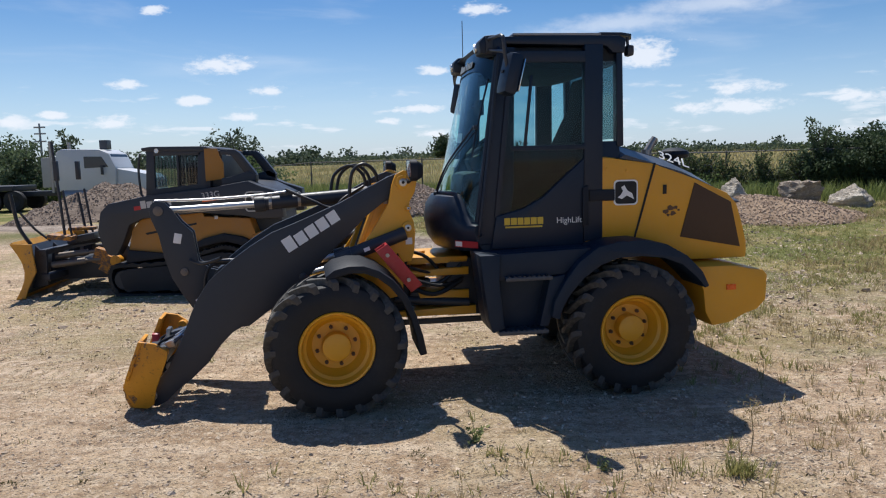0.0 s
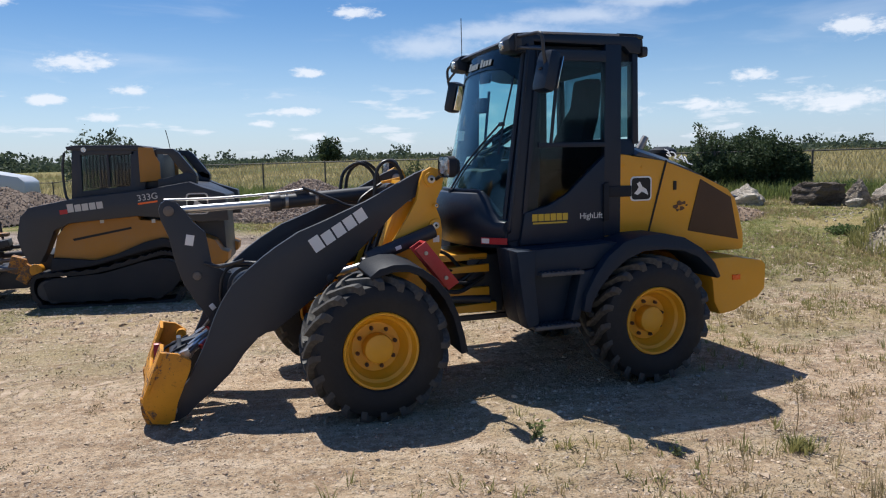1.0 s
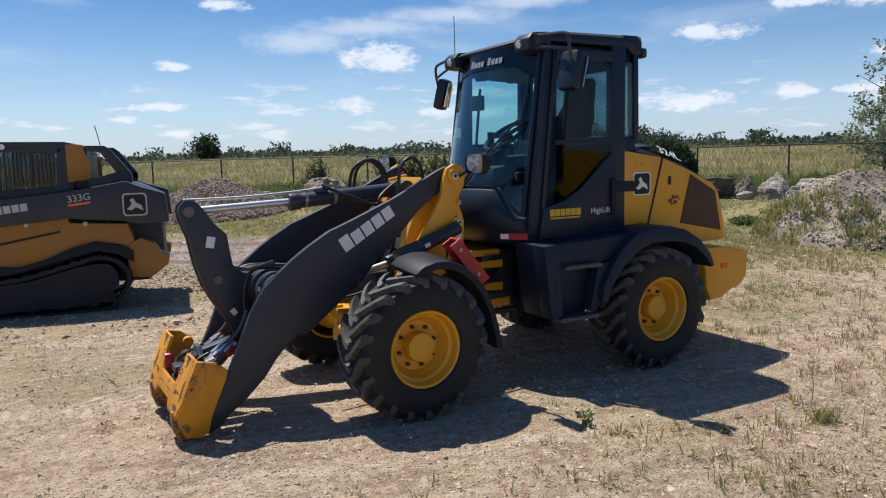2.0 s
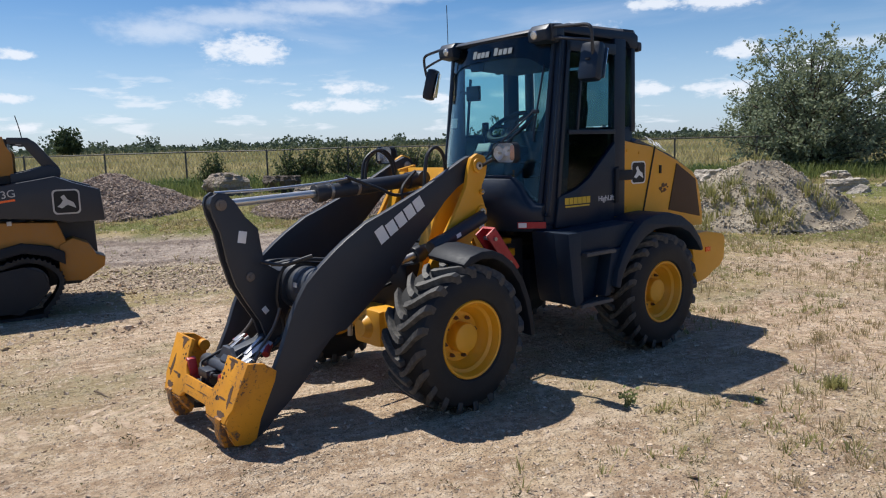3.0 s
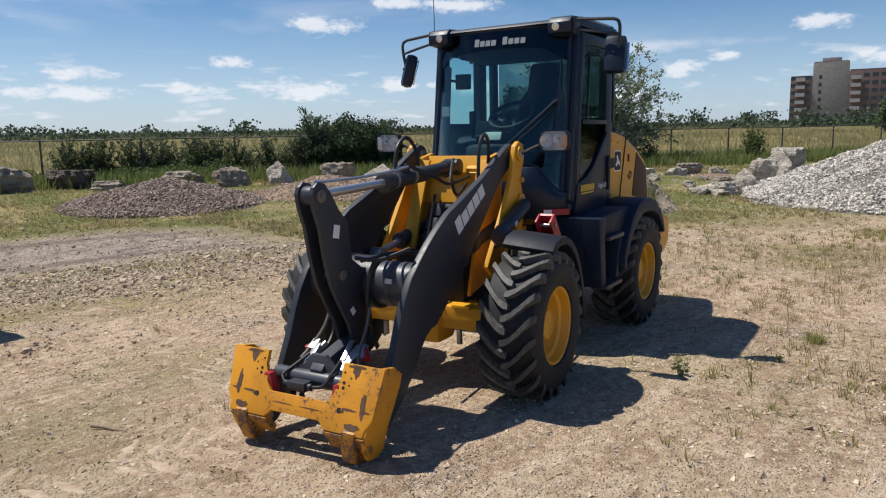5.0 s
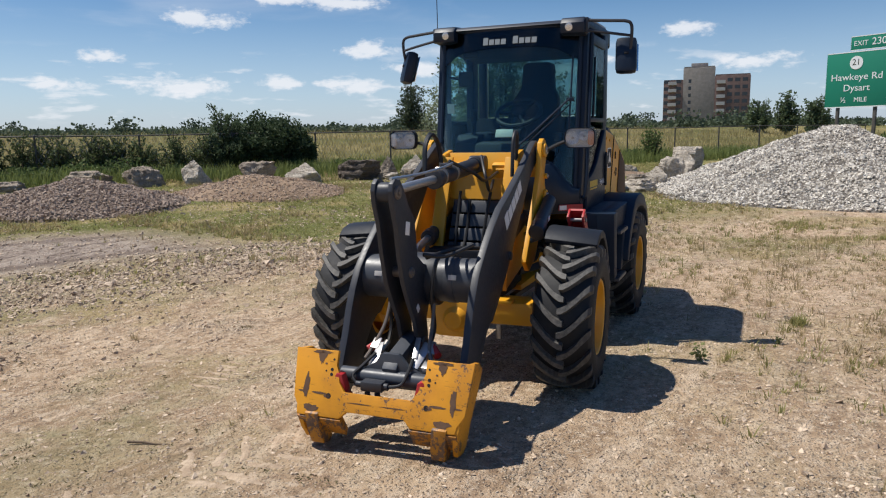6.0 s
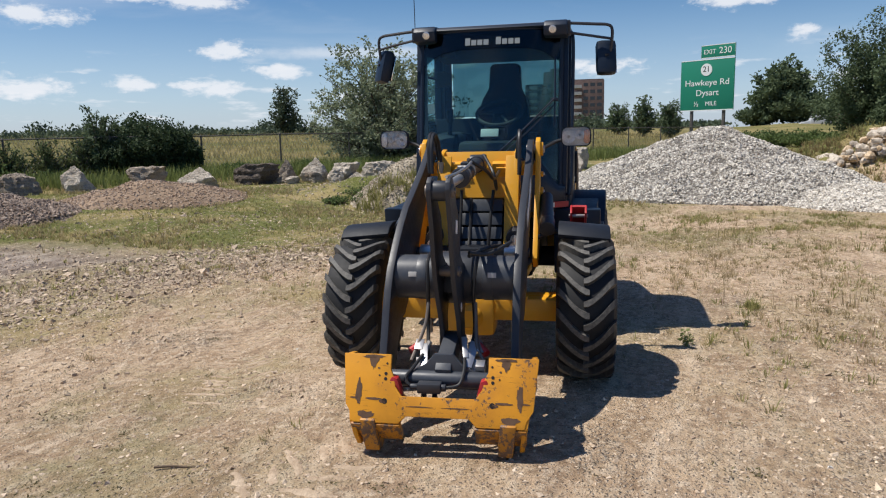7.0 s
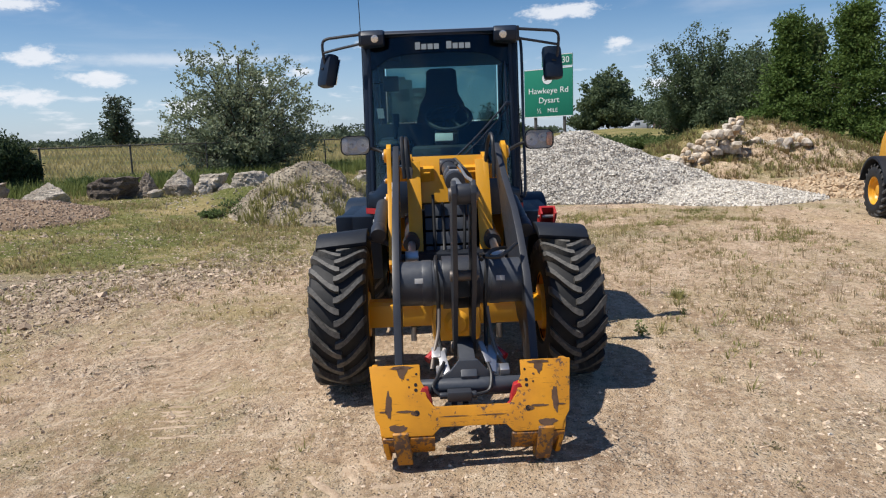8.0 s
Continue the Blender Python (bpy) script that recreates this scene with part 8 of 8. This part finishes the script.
def build_block():
    """Flats far across the field: two wings and a paler stair tower."""
    yaw = -78.0
    m = pose(278, 63, 1.5, 0, 0, yaw)
    top = empty("apartment_building", m, "seven-storey brown apartment building beyond the field", "building")

    def bp(name, bm, mat, parent=top, label=""):
        return part(name, bm, mat, parent, label)
    wings = [("wing", -17.0, -10.0, 18.2, BRICKRED, 12.0), ("wing", 1.2, 13.4, 19.6, BRICKRED, 14.0), ("stair_tower", -10.0, 1.2, 22.8, CONCRETE, 13.0)]
    made = []
    for name, x0, x1, h, mt, dp in wings:
        bm = bmesh.new()
        box(bm, ((x0 + x1) / 2, dp / 2, h / 2), (x1 - x0, dp, h), 0.1)
        box(bm, ((x0 + x1) / 2, dp / 2, h + 0.25), (x1 - x0 - 0.4, dp - 0.4, 0.5), 0.0)
        made.append(bp(name, bm, mt, top, "brown brick wing" if mt is BRICKRED else "pale concrete stair tower"))
    for wi, xs_ in ((0, (-16.0, -11.6)), (1, (6.4, 9.0, 11.6)), (2, (-7.6,))):
        for fl in range(7):
            for xx in xs_:
                z = 2.0 + fl * 2.6
                ww = 1.0 if wi == 2 else 1.8
                bm = bmesh.new()
                box(bm, (xx, -0.02, z + 0.4), (ww, 0.12, 1.3))
                wn = bp("window", bm, WINDOWDARK, made[wi])
        if wi < 2:
            for fl in range(7):
                bm = bmesh.new()
                xx = -13.8 if wi == 0 else 3.3
                z = 1.2 + fl * 2.6
                box(bm, (xx, -0.9, z), (3.0, 1.8, 0.2))
                box(bm, (xx, -1.75, z + 0.6), (3.0, 0.1, 1.0))
                bp("balcony", bm, BALCONY, made[wi], "pale balcony")
    bm = bmesh.new()
    box(bm, (-4.4, 6.5, 23.8), (6.0, 5.0, 2.0), 0.1)
    bp("lift_housing", bm, CONCRETE, made[2])


build_block()


def road_truck(x, y, z, yaw, trailer, label):
    """A white road tractor seen from its side; front towards +x."""
    top = empty("road_truck", pose(x, y, z, 0, 0, yaw), label, "truck")

    def tp(name, bm, mat, parent=top, label_=""):
        return part(name, bm, mat, parent, label_)
    bm = bmesh.new()
    prism(bm, [(-1.2, 0.95), (-1.2, 2.85), (-0.9, 3.0), (0.9, 2.95), (1.35, 2.75), (1.65, 2.05), (1.6, 0.95)], -1.15, 1.15, "y", 0.06)
    cab = tp("cab", bm, TRUCKWHITE, top, "white truck cab")
    bm = bmesh.new()
    prism(bm, [(1.6, 0.75), (1.6, 2.02), (3.1, 1.72), (3.35, 1.5), (3.4, 0.75)], -1.0, 1.0, "y", 0.08)
    tp("hood", bm, TRUCKWHITE, top, "white sloping truck hood")
    for s in (-1, 1):
        bm = bmesh.new()
        prism(bm, [(0.15, 2.05), (0.15, 2.62), (1.0, 2.6), (1.30, 2.1)], s * 1.15, s * 1.165, "y")
        tp("door_window", bm, WINDOWDARK, cab, "dark door window")
        bm = bmesh.new()
        box(bm, (1.05, s * 1.3, 1.95), (0.12, 0.08, 0.45), 0.02)
        tp("mirror", bm, CHARCOAL, cab)
        bm = bmesh.new()
        cyl(bm, (-1.5, s * 0.95, 0.9), (-1.5, s * 0.95, 3.4), 0.09, n=12)
        tp("exhaust_stack", bm, STEEL, top, "upright exhaust stack")
        for xx in (2.5, -3.4, -4.5):
            bm = bmesh.new()
            lathe(bm, [(0.0, -0.1), (0.25, -0.12), (0.3, -0.16), (0.5, -0.14), (0.52, 0.0), (0.5, 0.14), (0.0, 0.14)], (xx, s * 0.98, 0.52), 24)
            tp("wheel", bm, RUBBER, top)
    bm = bmesh.new()
    prism(bm, [(1.52, 2.12), (1.36, 2.7), (1.38, 2.72), (1.56, 2.12)], -1.0, 1.0, "y")
    tp("windscreen", bm, WINDOWDARK, cab)
    bm = bmesh.new()
    prism(bm, [(-2.0, 1.15), (-2.0, 2.6), (-1.35, 2.65), (-1.35, 1.15)], -1.0, 1.0, "y", 0.05)
    tp("air_box", bm, LINER, top, "grey box behind the cab")
    for s in (-1, 1):
        bm = bmesh.new()
        cyl(bm, (-0.9, s * 1.05, 0.72), (0.5, s * 1.05, 0.72), 0.3, n=20, bevel=0.03)
        tp("fuel_tank", bm, STEEL, top, "round steel fuel tank")
    bm = bmesh.new()
    box(bm, (-2.0, 0, 0.85), (7.0, 0.9, 0.25), 0.02)
    tp("frame", bm, CHARCOAL, top)
    bm = bmesh.new()
    box(bm, (0.75, 0, 3.2), (0.4, 0.5, 0.46), 0.03)
    tp("roof_unit", bm, GREYPAINT, top, "dark roof air unit")
    bm = bmesh.new()
    if trailer == "flat":
        box(bm, (-6.2, 0, 1.15), (5.6, 2.3, 0.25), 0.03)
        tp("flatbed", bm, CHARCOAL, top, "dark flatbed deck")
        for xx in (-7.0, -5.8):
            for s in (-1, 1):
                bm = bmesh.new()
                lathe(bm, [(0.0, -0.1), (0.3, -0.12), (0.5, -0.14), (0.52, 0.0), (0.5, 0.14), (0.0, 0.14)], (xx, s * 0.98, 0.52), 24)
                tp("wheel", bm, RUBBER, top)
    else:
        box(bm, (-8.0, 0, 2.3), (10.5, 2.5, 2.3), 0.05)
        tp("trailer_box", bm, BRICKRED, top, "dark brown trailer box")
    return top


road_truck(-17.6, 36.3, -0.27, 2, "flat", "white road tractor with a dark flatbed parked behind the heap")
road_truck(143.5, -11.2, 0.7, 90 + 4, "box", "white truck with a box trailer on the highway")
bm = bmesh.new()
cyl(bm, (0, 0, 0), (0, 0, 6.0), 0.12, 0.07, n=8)
for z in (4.6, 5.2, 5.7):
    box(bm, (0, 0, z), (0.9, 0.08, 0.12), 0.01)
thing("utility_pole", bm, GALV, "thin grey utility pole with cross arms", "pole", m=pose(-31.5, 57.0, -0.6))


def parked_machine():
    """Part of another yellow wheeled machine at the yard's edge."""
    top = empty("yellow_machine", pose(6.22, -1.45, 0.0, 0, 0, 178.0), "yellow wheeled machine parked at the yard edge", "machine")
    I = Matrix.Identity(4)
    for u in (0.0, -1.9):
        for s in (-1, 1):
            wheel(top, (u, s * 0.62, 0.475), s, I)
            bm = bmesh.new()
            prism(bm, arc_pts(u, 0.475, 0.62, 15, 165, 12) + arc_pts(u, 0.475, 0.57, 165, 15, 12), s * 0.84, s * 0.50, "y", 0.012)
            part("fender", bm, BLACKPLASTIC, top, "black plastic fender")
    bm = bmesh.new()
    prism(bm, [(0.48, 0.62), (0.52, 0.95), (0.42, 1.10), (-0.5, 1.14), (-0.6, 1.60), (-1.0, 1.74), (-1.7, 1.78), (-2.1, 1.66), (-2.36, 1.40), (-2.46, 1.05), (-2.44, 0.72), (-2.2, 0.55)], -0.56, 0.56, "y", 0.09)
    part("body", bm, YELLOW, top, "yellow rounded body")
    bm = bmesh.new()
    prism(bm, [(0.20, 1.12), (0.12, 2.45), (-0.75, 2.45), (-0.80, 1.12)], -0.58, 0.58, "y", 0.05)
    part("cab", bm, CHARCOAL, top, "dark cab")


parked_machine()

# ---- small things on the ground ----
def scatter(n, box_, keep):
    x0, x1, y0, y1 = box_
    out = []
    while len(out) < n:
        x, y = rng.uniform(x0, x1), rng.uniform(y0, y1)
        if rng.random() < keep(x, y):
            out.append((x, y, ground_z(x, y)))
    return np.array(out)


def patchy(x, y, f, seed):
    return 0.5 + 0.5 * noise.noise((x * f, y * f, seed))


def stuff(name, v, f, mat, label, category):
    return tagged(new(name, mesh_np(name, v, f, mat)), label, category, kind="stuff")


# loose stones, finest and thickest near the machine
near = scatter(42000, (-7.5, 7.0, 0.8, 10.5), lambda x, y: patchy(x, y, 0.9, 3.0) ** 1.3)
v, f = stones(near, 0.0135 * nrg.lognormal(0.0, 0.42, len(near)), 0.75)
stuff("loose_stones", v, f, PEBBLE, "small pale loose stones on the dirt", "stones")
mid = scatter(32000, (-10, 14, -4.5, 19), lambda x, y: patchy(x, y, 0.5, 5.0) ** 1.5)
v, f = stones(mid, 0.02 * nrg.lognormal(0.0, 0.38, len(mid)), 0.75)
stuff("loose_stones", v, f, PEBBLE, "pale gravel stones strewn over the yard", "stones")


def coarse_band(x, y):
    """Coarse gravel strip before the lane, and thinner rubble through the grass."""
    q = y + 0.6 * x + 1.2 * (patchy(x, y, 0.6, 52.0) - 0.5)
    strip = smooth(9.6, 11.0, q) * (1 - smooth(12.4, 13.6, q)) * (1 - smooth(2.0, 5.0, x))
    rest = 0.22 * patchy(x, y, 0.45, 51.0) ** 2 * (0.0 if y < 8.2 and x < 2.4 else 1.0)
    return min(1.0, strip * (0.35 + 0.65 * patchy(x, y, 0.9, 53.0)) + rest)


far = scatter(21000, (-8, 16, 6.5, 19), coarse_band)
v, f = stones(far, 0.036 * nrg.lognormal(0.0, 0.38, len(far)), 0.8)
stuff("loose_stones", v, f, COARSE, "coarse broken gravel strewn along the lane", "stones")
big = scatter(40, (-7, 8, 0.8, 11), lambda x, y: patchy(x, y, 0.6, 8.0))
v, f = stones(big, 0.03 * nrg.lognormal(0.0, 0.25, len(big)), 0.6)
stuff("loose_stones", v, f, LIMESTONE, "fist-sized pale stones lying in the yard", "stones")


def right_side(x, y):
    """Where dry grass has come up: east of the machine and in loose drifts."""
    base = smooth(-1.2, 1.6, x - 0.25 * (y - 4.0)) * (0.25 + 0.75 * smooth(0.42, 0.62, patchy(x, y, 0.8, 2.0)))
    if abs(y - 5.8) < 1.6 and -2.4 < x < 2.2:
        base *= 0.1
    return min(1.0, base + 0.05 * smooth(0.55, 0.75, patchy(x, y, 1.1, 9.0)))


tufts = scatter(3000, (-7, 10, 0.8, 10.5), right_side)
v, f = blades(tufts, nrg.uniform(0.015, 0.075, len(tufts)), 0.003, 1.2, 11)
stuff("dry_grass", v, f, GRASS_DRY, "thin dry straw-coloured grass tufts", "grass")
tufts = scatter(1300, (-6, 10, 0.8, 10.5), lambda x, y: right_side(x, y) * smooth(0.5, 0.66, patchy(x, y, 1.0, 4.0)))
v, f = blades(tufts, nrg.uniform(0.02, 0.08, len(tufts)), 0.004, 1.3, 10)
stuff("green_grass", v, f, GRASS_GREEN, "low green grass tufts in the dirt", "grass")
tall = scatter(130, (0.8, 7, 1.2, 8.0), lambda x, y: smooth(0.5, 0.7, patchy(x, y, 0.9, 14.0)) * (0.0 if abs(y - 5.8) < 1.4 and x < 2.6 else 1.0))
v, f = blades(tall, nrg.uniform(0.08, 0.22, len(tall)), 0.0022, 0.5, 7)
stuff("dry_grass", v, f, GRASS_DRY, "taller dry grass stalks", "grass")


def on_bank(x, y):
    s = 0.5 * x + 0.866 * y
    if x < 3 and abs(y + 0.6 * x - 14.6) < 2.0:
        return 0.02
    return smooth(9.5, 13.5, s + 4 * (patchy(x, y, 0.25, 6.0) - 0.5)) * (0.2 + 0.8 * smooth(0.35, 0.6, patchy(x, y, 0.5, 7.0)))


bank = scatter(20000, (-6, 22, 4, 27), lambda x, y: on_bank(x, y) * (1 - smooth(23, 27, 0.5 * x + 0.866 * y)))
v, f = blades(bank, nrg.uniform(0.02, 0.075, len(bank)), 0.008, 1.5, 5)
stuff("green_grass", v, f, GRASS_GREEN, "rough green grass on the bank", "grass")
bank = scatter(6000, (-6, 22, 3, 27), lambda x, y: on_bank(x, y) * (1 - smooth(22, 26, 0.5 * x + 0.866 * y)) * smooth(0.45, 0.65, patchy(x, y, 0.7, 16.0)))
v, f = blades(bank, nrg.uniform(0.03, 0.12, len(bank)), 0.007, 1.2, 7)
stuff("dry_grass", v, f, GRASS_DRY, "dry yellow grass on the bank", "grass")
east = scatter(3000, (5, 30, -12, 8), lambda x, y: smooth(0.45, 0.65, patchy(x, y, 0.5, 19.0)) * (0.0 if 11 < x < 20.5 and -4.5 < y < 9 else 1.0) * (0.15 + 0.85 * smooth(13, 20, x - y * 0.3)))
v, f = blades(east, nrg.uniform(0.04, 0.15, len(east)), 0.006, 1.1, 10)
stuff("green_grass", v, f, GRASS_GREEN, "rough green grass round the heaps", "grass")


def fence_side(x, y):
    s = 0.5 * x + 0.866 * y
    return smooth(20.5, 23.5, s) * (1 - smooth(26.5, 29.0, s))


weeds = scatter(13000, (-14, 36, 6, 42), fence_side)
v, f = blades(weeds, nrg.uniform(0.15, 0.5, len(weeds)), 0.014, 0.6, 5)
stuff("green_grass", v, f, GRASS_WEED, "tall green weeds along the fence", "grass")
fld = scatter(15000, (-45, 80, 2, 85), lambda x, y: smooth(27, 29, 0.5 * x + 0.866 * y) * (1 - smooth(55, 75, 0.5 * x + 0.866 * y)))
v, f = blades(fld, nrg.uniform(0.25, 0.6, len(fld)), 0.01, 0.9, 5)
stuff("field_grass", v, f, GRASS_FIELD, "tall tan grass of the open field", "grass")

# weeds on the rubble bank
bw = []
for i in range(4000):
    a, fr = rng.uniform(0, 2 * math.pi), math.sqrt(rng.random())
    p = berm_z(a, fr)
    if patchy(p[0], p[1], 0.7, 31.0) > 0.34:
        bw.append(p)
v, f = blades(np.array(bw), nrg.uniform(0.06, 0.24, len(bw)), 0.008, 1.0, 10)
stuff("green_grass", v, f, GRASS_BANK, "weeds over the rubble bank", "grass")
# greener weeds between the dry ones
bw2 = []
for i in range(2600):
    p = berm_z(rng.uniform(0, 2 * math.pi), math.sqrt(rng.random()))
    if patchy(p[0], p[1], 0.6, 61.0) > 0.42:
        bw2.append((p[0], p[1], p[2]))
v, f = blades(np.array(bw2), nrg.uniform(0.08, 0.3, len(bw2)), 0.010, 0.9, 9)
stuff("green_grass", v, f, GRASS_GREEN, "green weeds over the rubble bank", "grass")

# weeds on and beside the soil mound
for x, y, w, h in ((9.3, 11.7, 1.1, 0.34), (8.7, 11.1, 0.8, 0.24), (10.0, 12.2, 1.3, 0.42), (9.0, 12.5, 0.7, 0.2)):
    bush(x, y, w, h, LEAF_GREEN, 1100, 0.055, "low green weeds at the foot of the soil mound", "shrub", "weeds round the mound")
mw = []
for i in range(1700):
    x, y, z = mound_z(rng.uniform(0, 2 * math.pi), math.sqrt(rng.random()))
    if patchy(x, y, 0.9, 22.0) > (0.44 if y - 10.45 > 0.3 * (x - 9.95) else 0.55):
        mw.append((x, y, z - 0.01))
v, f = blades(np.array(mw), nrg.uniform(0.08, 0.3, len(mw)), 0.01, 0.8, 6)
stuff("green_grass", v, f, GRASS_GREEN, "weeds growing on the soil mound", "grass")


def weed(x, y, h, n, size, label):
    """A small leafy plant with stalks."""
    top = empty("weed", pose(x, y, ground_z(x, y)), label, "weed", "weeds in the yard")
    bm = bmesh.new()
    pts = []
    for i in range(7):
        a = i * 2.4
        e = Vector((math.cos(a) * h * 0.5 * rng.uniform(0.4, 1), math.sin(a) * h * 0.5 * rng.uniform(0.4, 1), h * rng.uniform(0.5, 1)))
        tube(bm, [(0, 0, -0.01), (e.x * 0.4, e.y * 0.4, e.z * 0.6), e], 0.004, 5, 3, 0.002)
        pts += [(e.x * g, e.y * g, e.z * g) for g in (0.5, 0.7, 0.85, 1.0)]
    part("stalks", bm, WEEDLEAF, top)
    pts = np.array(pts)
    v_, f_ = leaves(pts[nrg.integers(0, len(pts), n)] + nrg.normal(size=(n, 3)) * 0.012, size, 0.2, 0.7)
    ob = new("leaves", mesh_np("leaves", v_, f_, WEEDLEAF))
    ob.parent = top
    tagged(ob, kind="stuff")


for x, y, h, n, s in ((0.17, 4.21, 0.11, 46, 0.034), (0.86, 3.76, 0.05, 40, 0.022)):
    weed(x, y, h, n, s, "small green leafy weed in the dirt")
# seed head beside the shadow
bm = bmesh.new()
tube(bm, [(0, 0, 0), (0.01, 0, 0.12), (0.0, 0.01, 0.25)], 0.003, 5, 3)
sh = empty("dry_weed", pose(1.75, 3.95, ground_z(1.75, 3.95)), "dry pale weed with a feathery seed head", "weed")
part("stalk", bm, GRASS_DRY, sh)
pts = nrg.normal(size=(140, 3)) * np.array([0.035, 0.035, 0.03]) + np.array([0, 0, 0.27])
v, f = leaves(pts, 0.03, 0.0, 0.15)
ob = new("seed_head", mesh_np("seed_head", v, f, GRASS_DRY))
ob.parent = sh
tagged(ob, kind="stuff")

# stick
bm = bmesh.new()
tube(bm, [(-0.19, 0, 0.012), (-0.05, 0.012, 0.014), (0.08, 0.0, 0.012), (0.2, 0.01, 0.012)], 0.011, 7, 3, 0.007)
bmesh.ops.scale(bm, vec=(0.7, 0.7, 0.7), verts=bm.verts)
thing("stick", bm, WOOD, "short weathered brown stick on the dirt", "stick", m=pose(-2.79, 6.69, ground_z(-2.79, 6.69), 0, 0, -70))


# low scrubby weeds, each a flat sprawl of small leaves
spots = scatter(900, (-6, 9, -1.5, 10.5), lambda x, y: patchy(x, y, 0.7, 41.0) ** 2 * (0.1 if abs(y - 5.8) < 1.5 and -2.4 < x < 2.2 else 1.0))
reach = nrg.uniform(0.02, 0.075, len(spots))
which = nrg.integers(0, len(spots), 20000)
pts = spots[which] + nrg.normal(size=(20000, 3)) * reach[which][:, None] * np.array([1.0, 1.0, 0.22])
pts[:, 2] = np.maximum(pts[:, 2], spots[which][:, 2] + 0.004)
v, f = leaves(pts, 0.022, 0.1, 0.35)
stuff("scrub_weeds", v, f, SCRUB, "low dull scrubby weeds in the dirt", "weeds")
clump = np.array([(1.58 + rng.gauss(0, 0.04), 3.72 + rng.gauss(0, 0.04), 0.0) for _ in range(34)] + [(1.30 + rng.gauss(0, 0.06), 3.74 + rng.gauss(0, 0.04), 0.0) for _ in range(8)])
v, f = blades(clump, nrg.uniform(0.03, 0.10, len(clump)), 0.004, 1.0, 7)
stuff("green_grass", v, f, GRASS_GREEN, "clump of fresh green grass beside the shadow", "grass")


def tyre_prints(pts, width, label, step=0.13, keep=0.75):
    """Pressed tread bars: low crumbled ridges of dirt left by a tyre, set herringbone along a line."""
    pts = spline(pts, 60)
    vs, fs = [], []
    run = 0.0
    for a, b in zip(pts, pts[1:]):
        run += (b - a).length
        if run < step:
            continue
        run = 0.0
        d = (b - a).normalized()
        sd = Vector((-d.y, d.x, 0))
        for s in (-1, 1):
            if rng.random() > keep:
                continue
            c0 = a + sd * s * rng.uniform(0.02, 0.05)
            c1 = a + sd * s * width * rng.uniform(0.6, 1.05) + d * 0.13
            base, n = len(vs), 9
            for i in range(n):
                f = i / (n - 1)
                pt = c0.lerp(c1, f) + d * rng.uniform(-0.012, 0.012)
                end = math.sin(math.pi * (0.08 + 0.84 * f)) ** 0.5
                hw, hgt = step * 0.24 * rng.uniform(0.55, 1.25) * end, 0.007 * rng.uniform(0.3, 1.2) * end
                for off, zz in ((-hw * 1.5, -0.006), (-hw * 0.6, hgt), (hw * 0.6, hgt * 0.8), (hw * 1.5, -0.006)):
                    w_ = pt + d * off
                    vs.append((w_.x, w_.y, ground_z(w_.x, w_.y) + zz))
            for r in range(n - 1):
                for k in range(3):
                    o = base + r * 4 + k
                    fs.append((o, o + 1, o + 5, o + 4))
    return tagged(new("tyre_prints", mesh_np("tyre_prints", vs, fs, PRINT, True)), label, "tyre prints", kind="stuff")


PRINT = stone_material("pressed_pale_dirt", (0.36, 0.265, 0.18), (0.54, 0.42, 0.3), 9.0, False)
tyre_prints([(-4.5, 6.5, 0), (-3.6, 6.25, 0), (-3.0, 6.05, 0), (-2.3, 5.75, 0)], 0.34, "pale tyre tread prints pressed in dirt", 0.15, 0.85)
tyre_prints([(-1.9, 7.1, 0), (-0.9, 7.7, 0), (0.2, 8.6, 0)], 0.34, "close-set tyre ridges in the dirt", 0.085, 0.55)
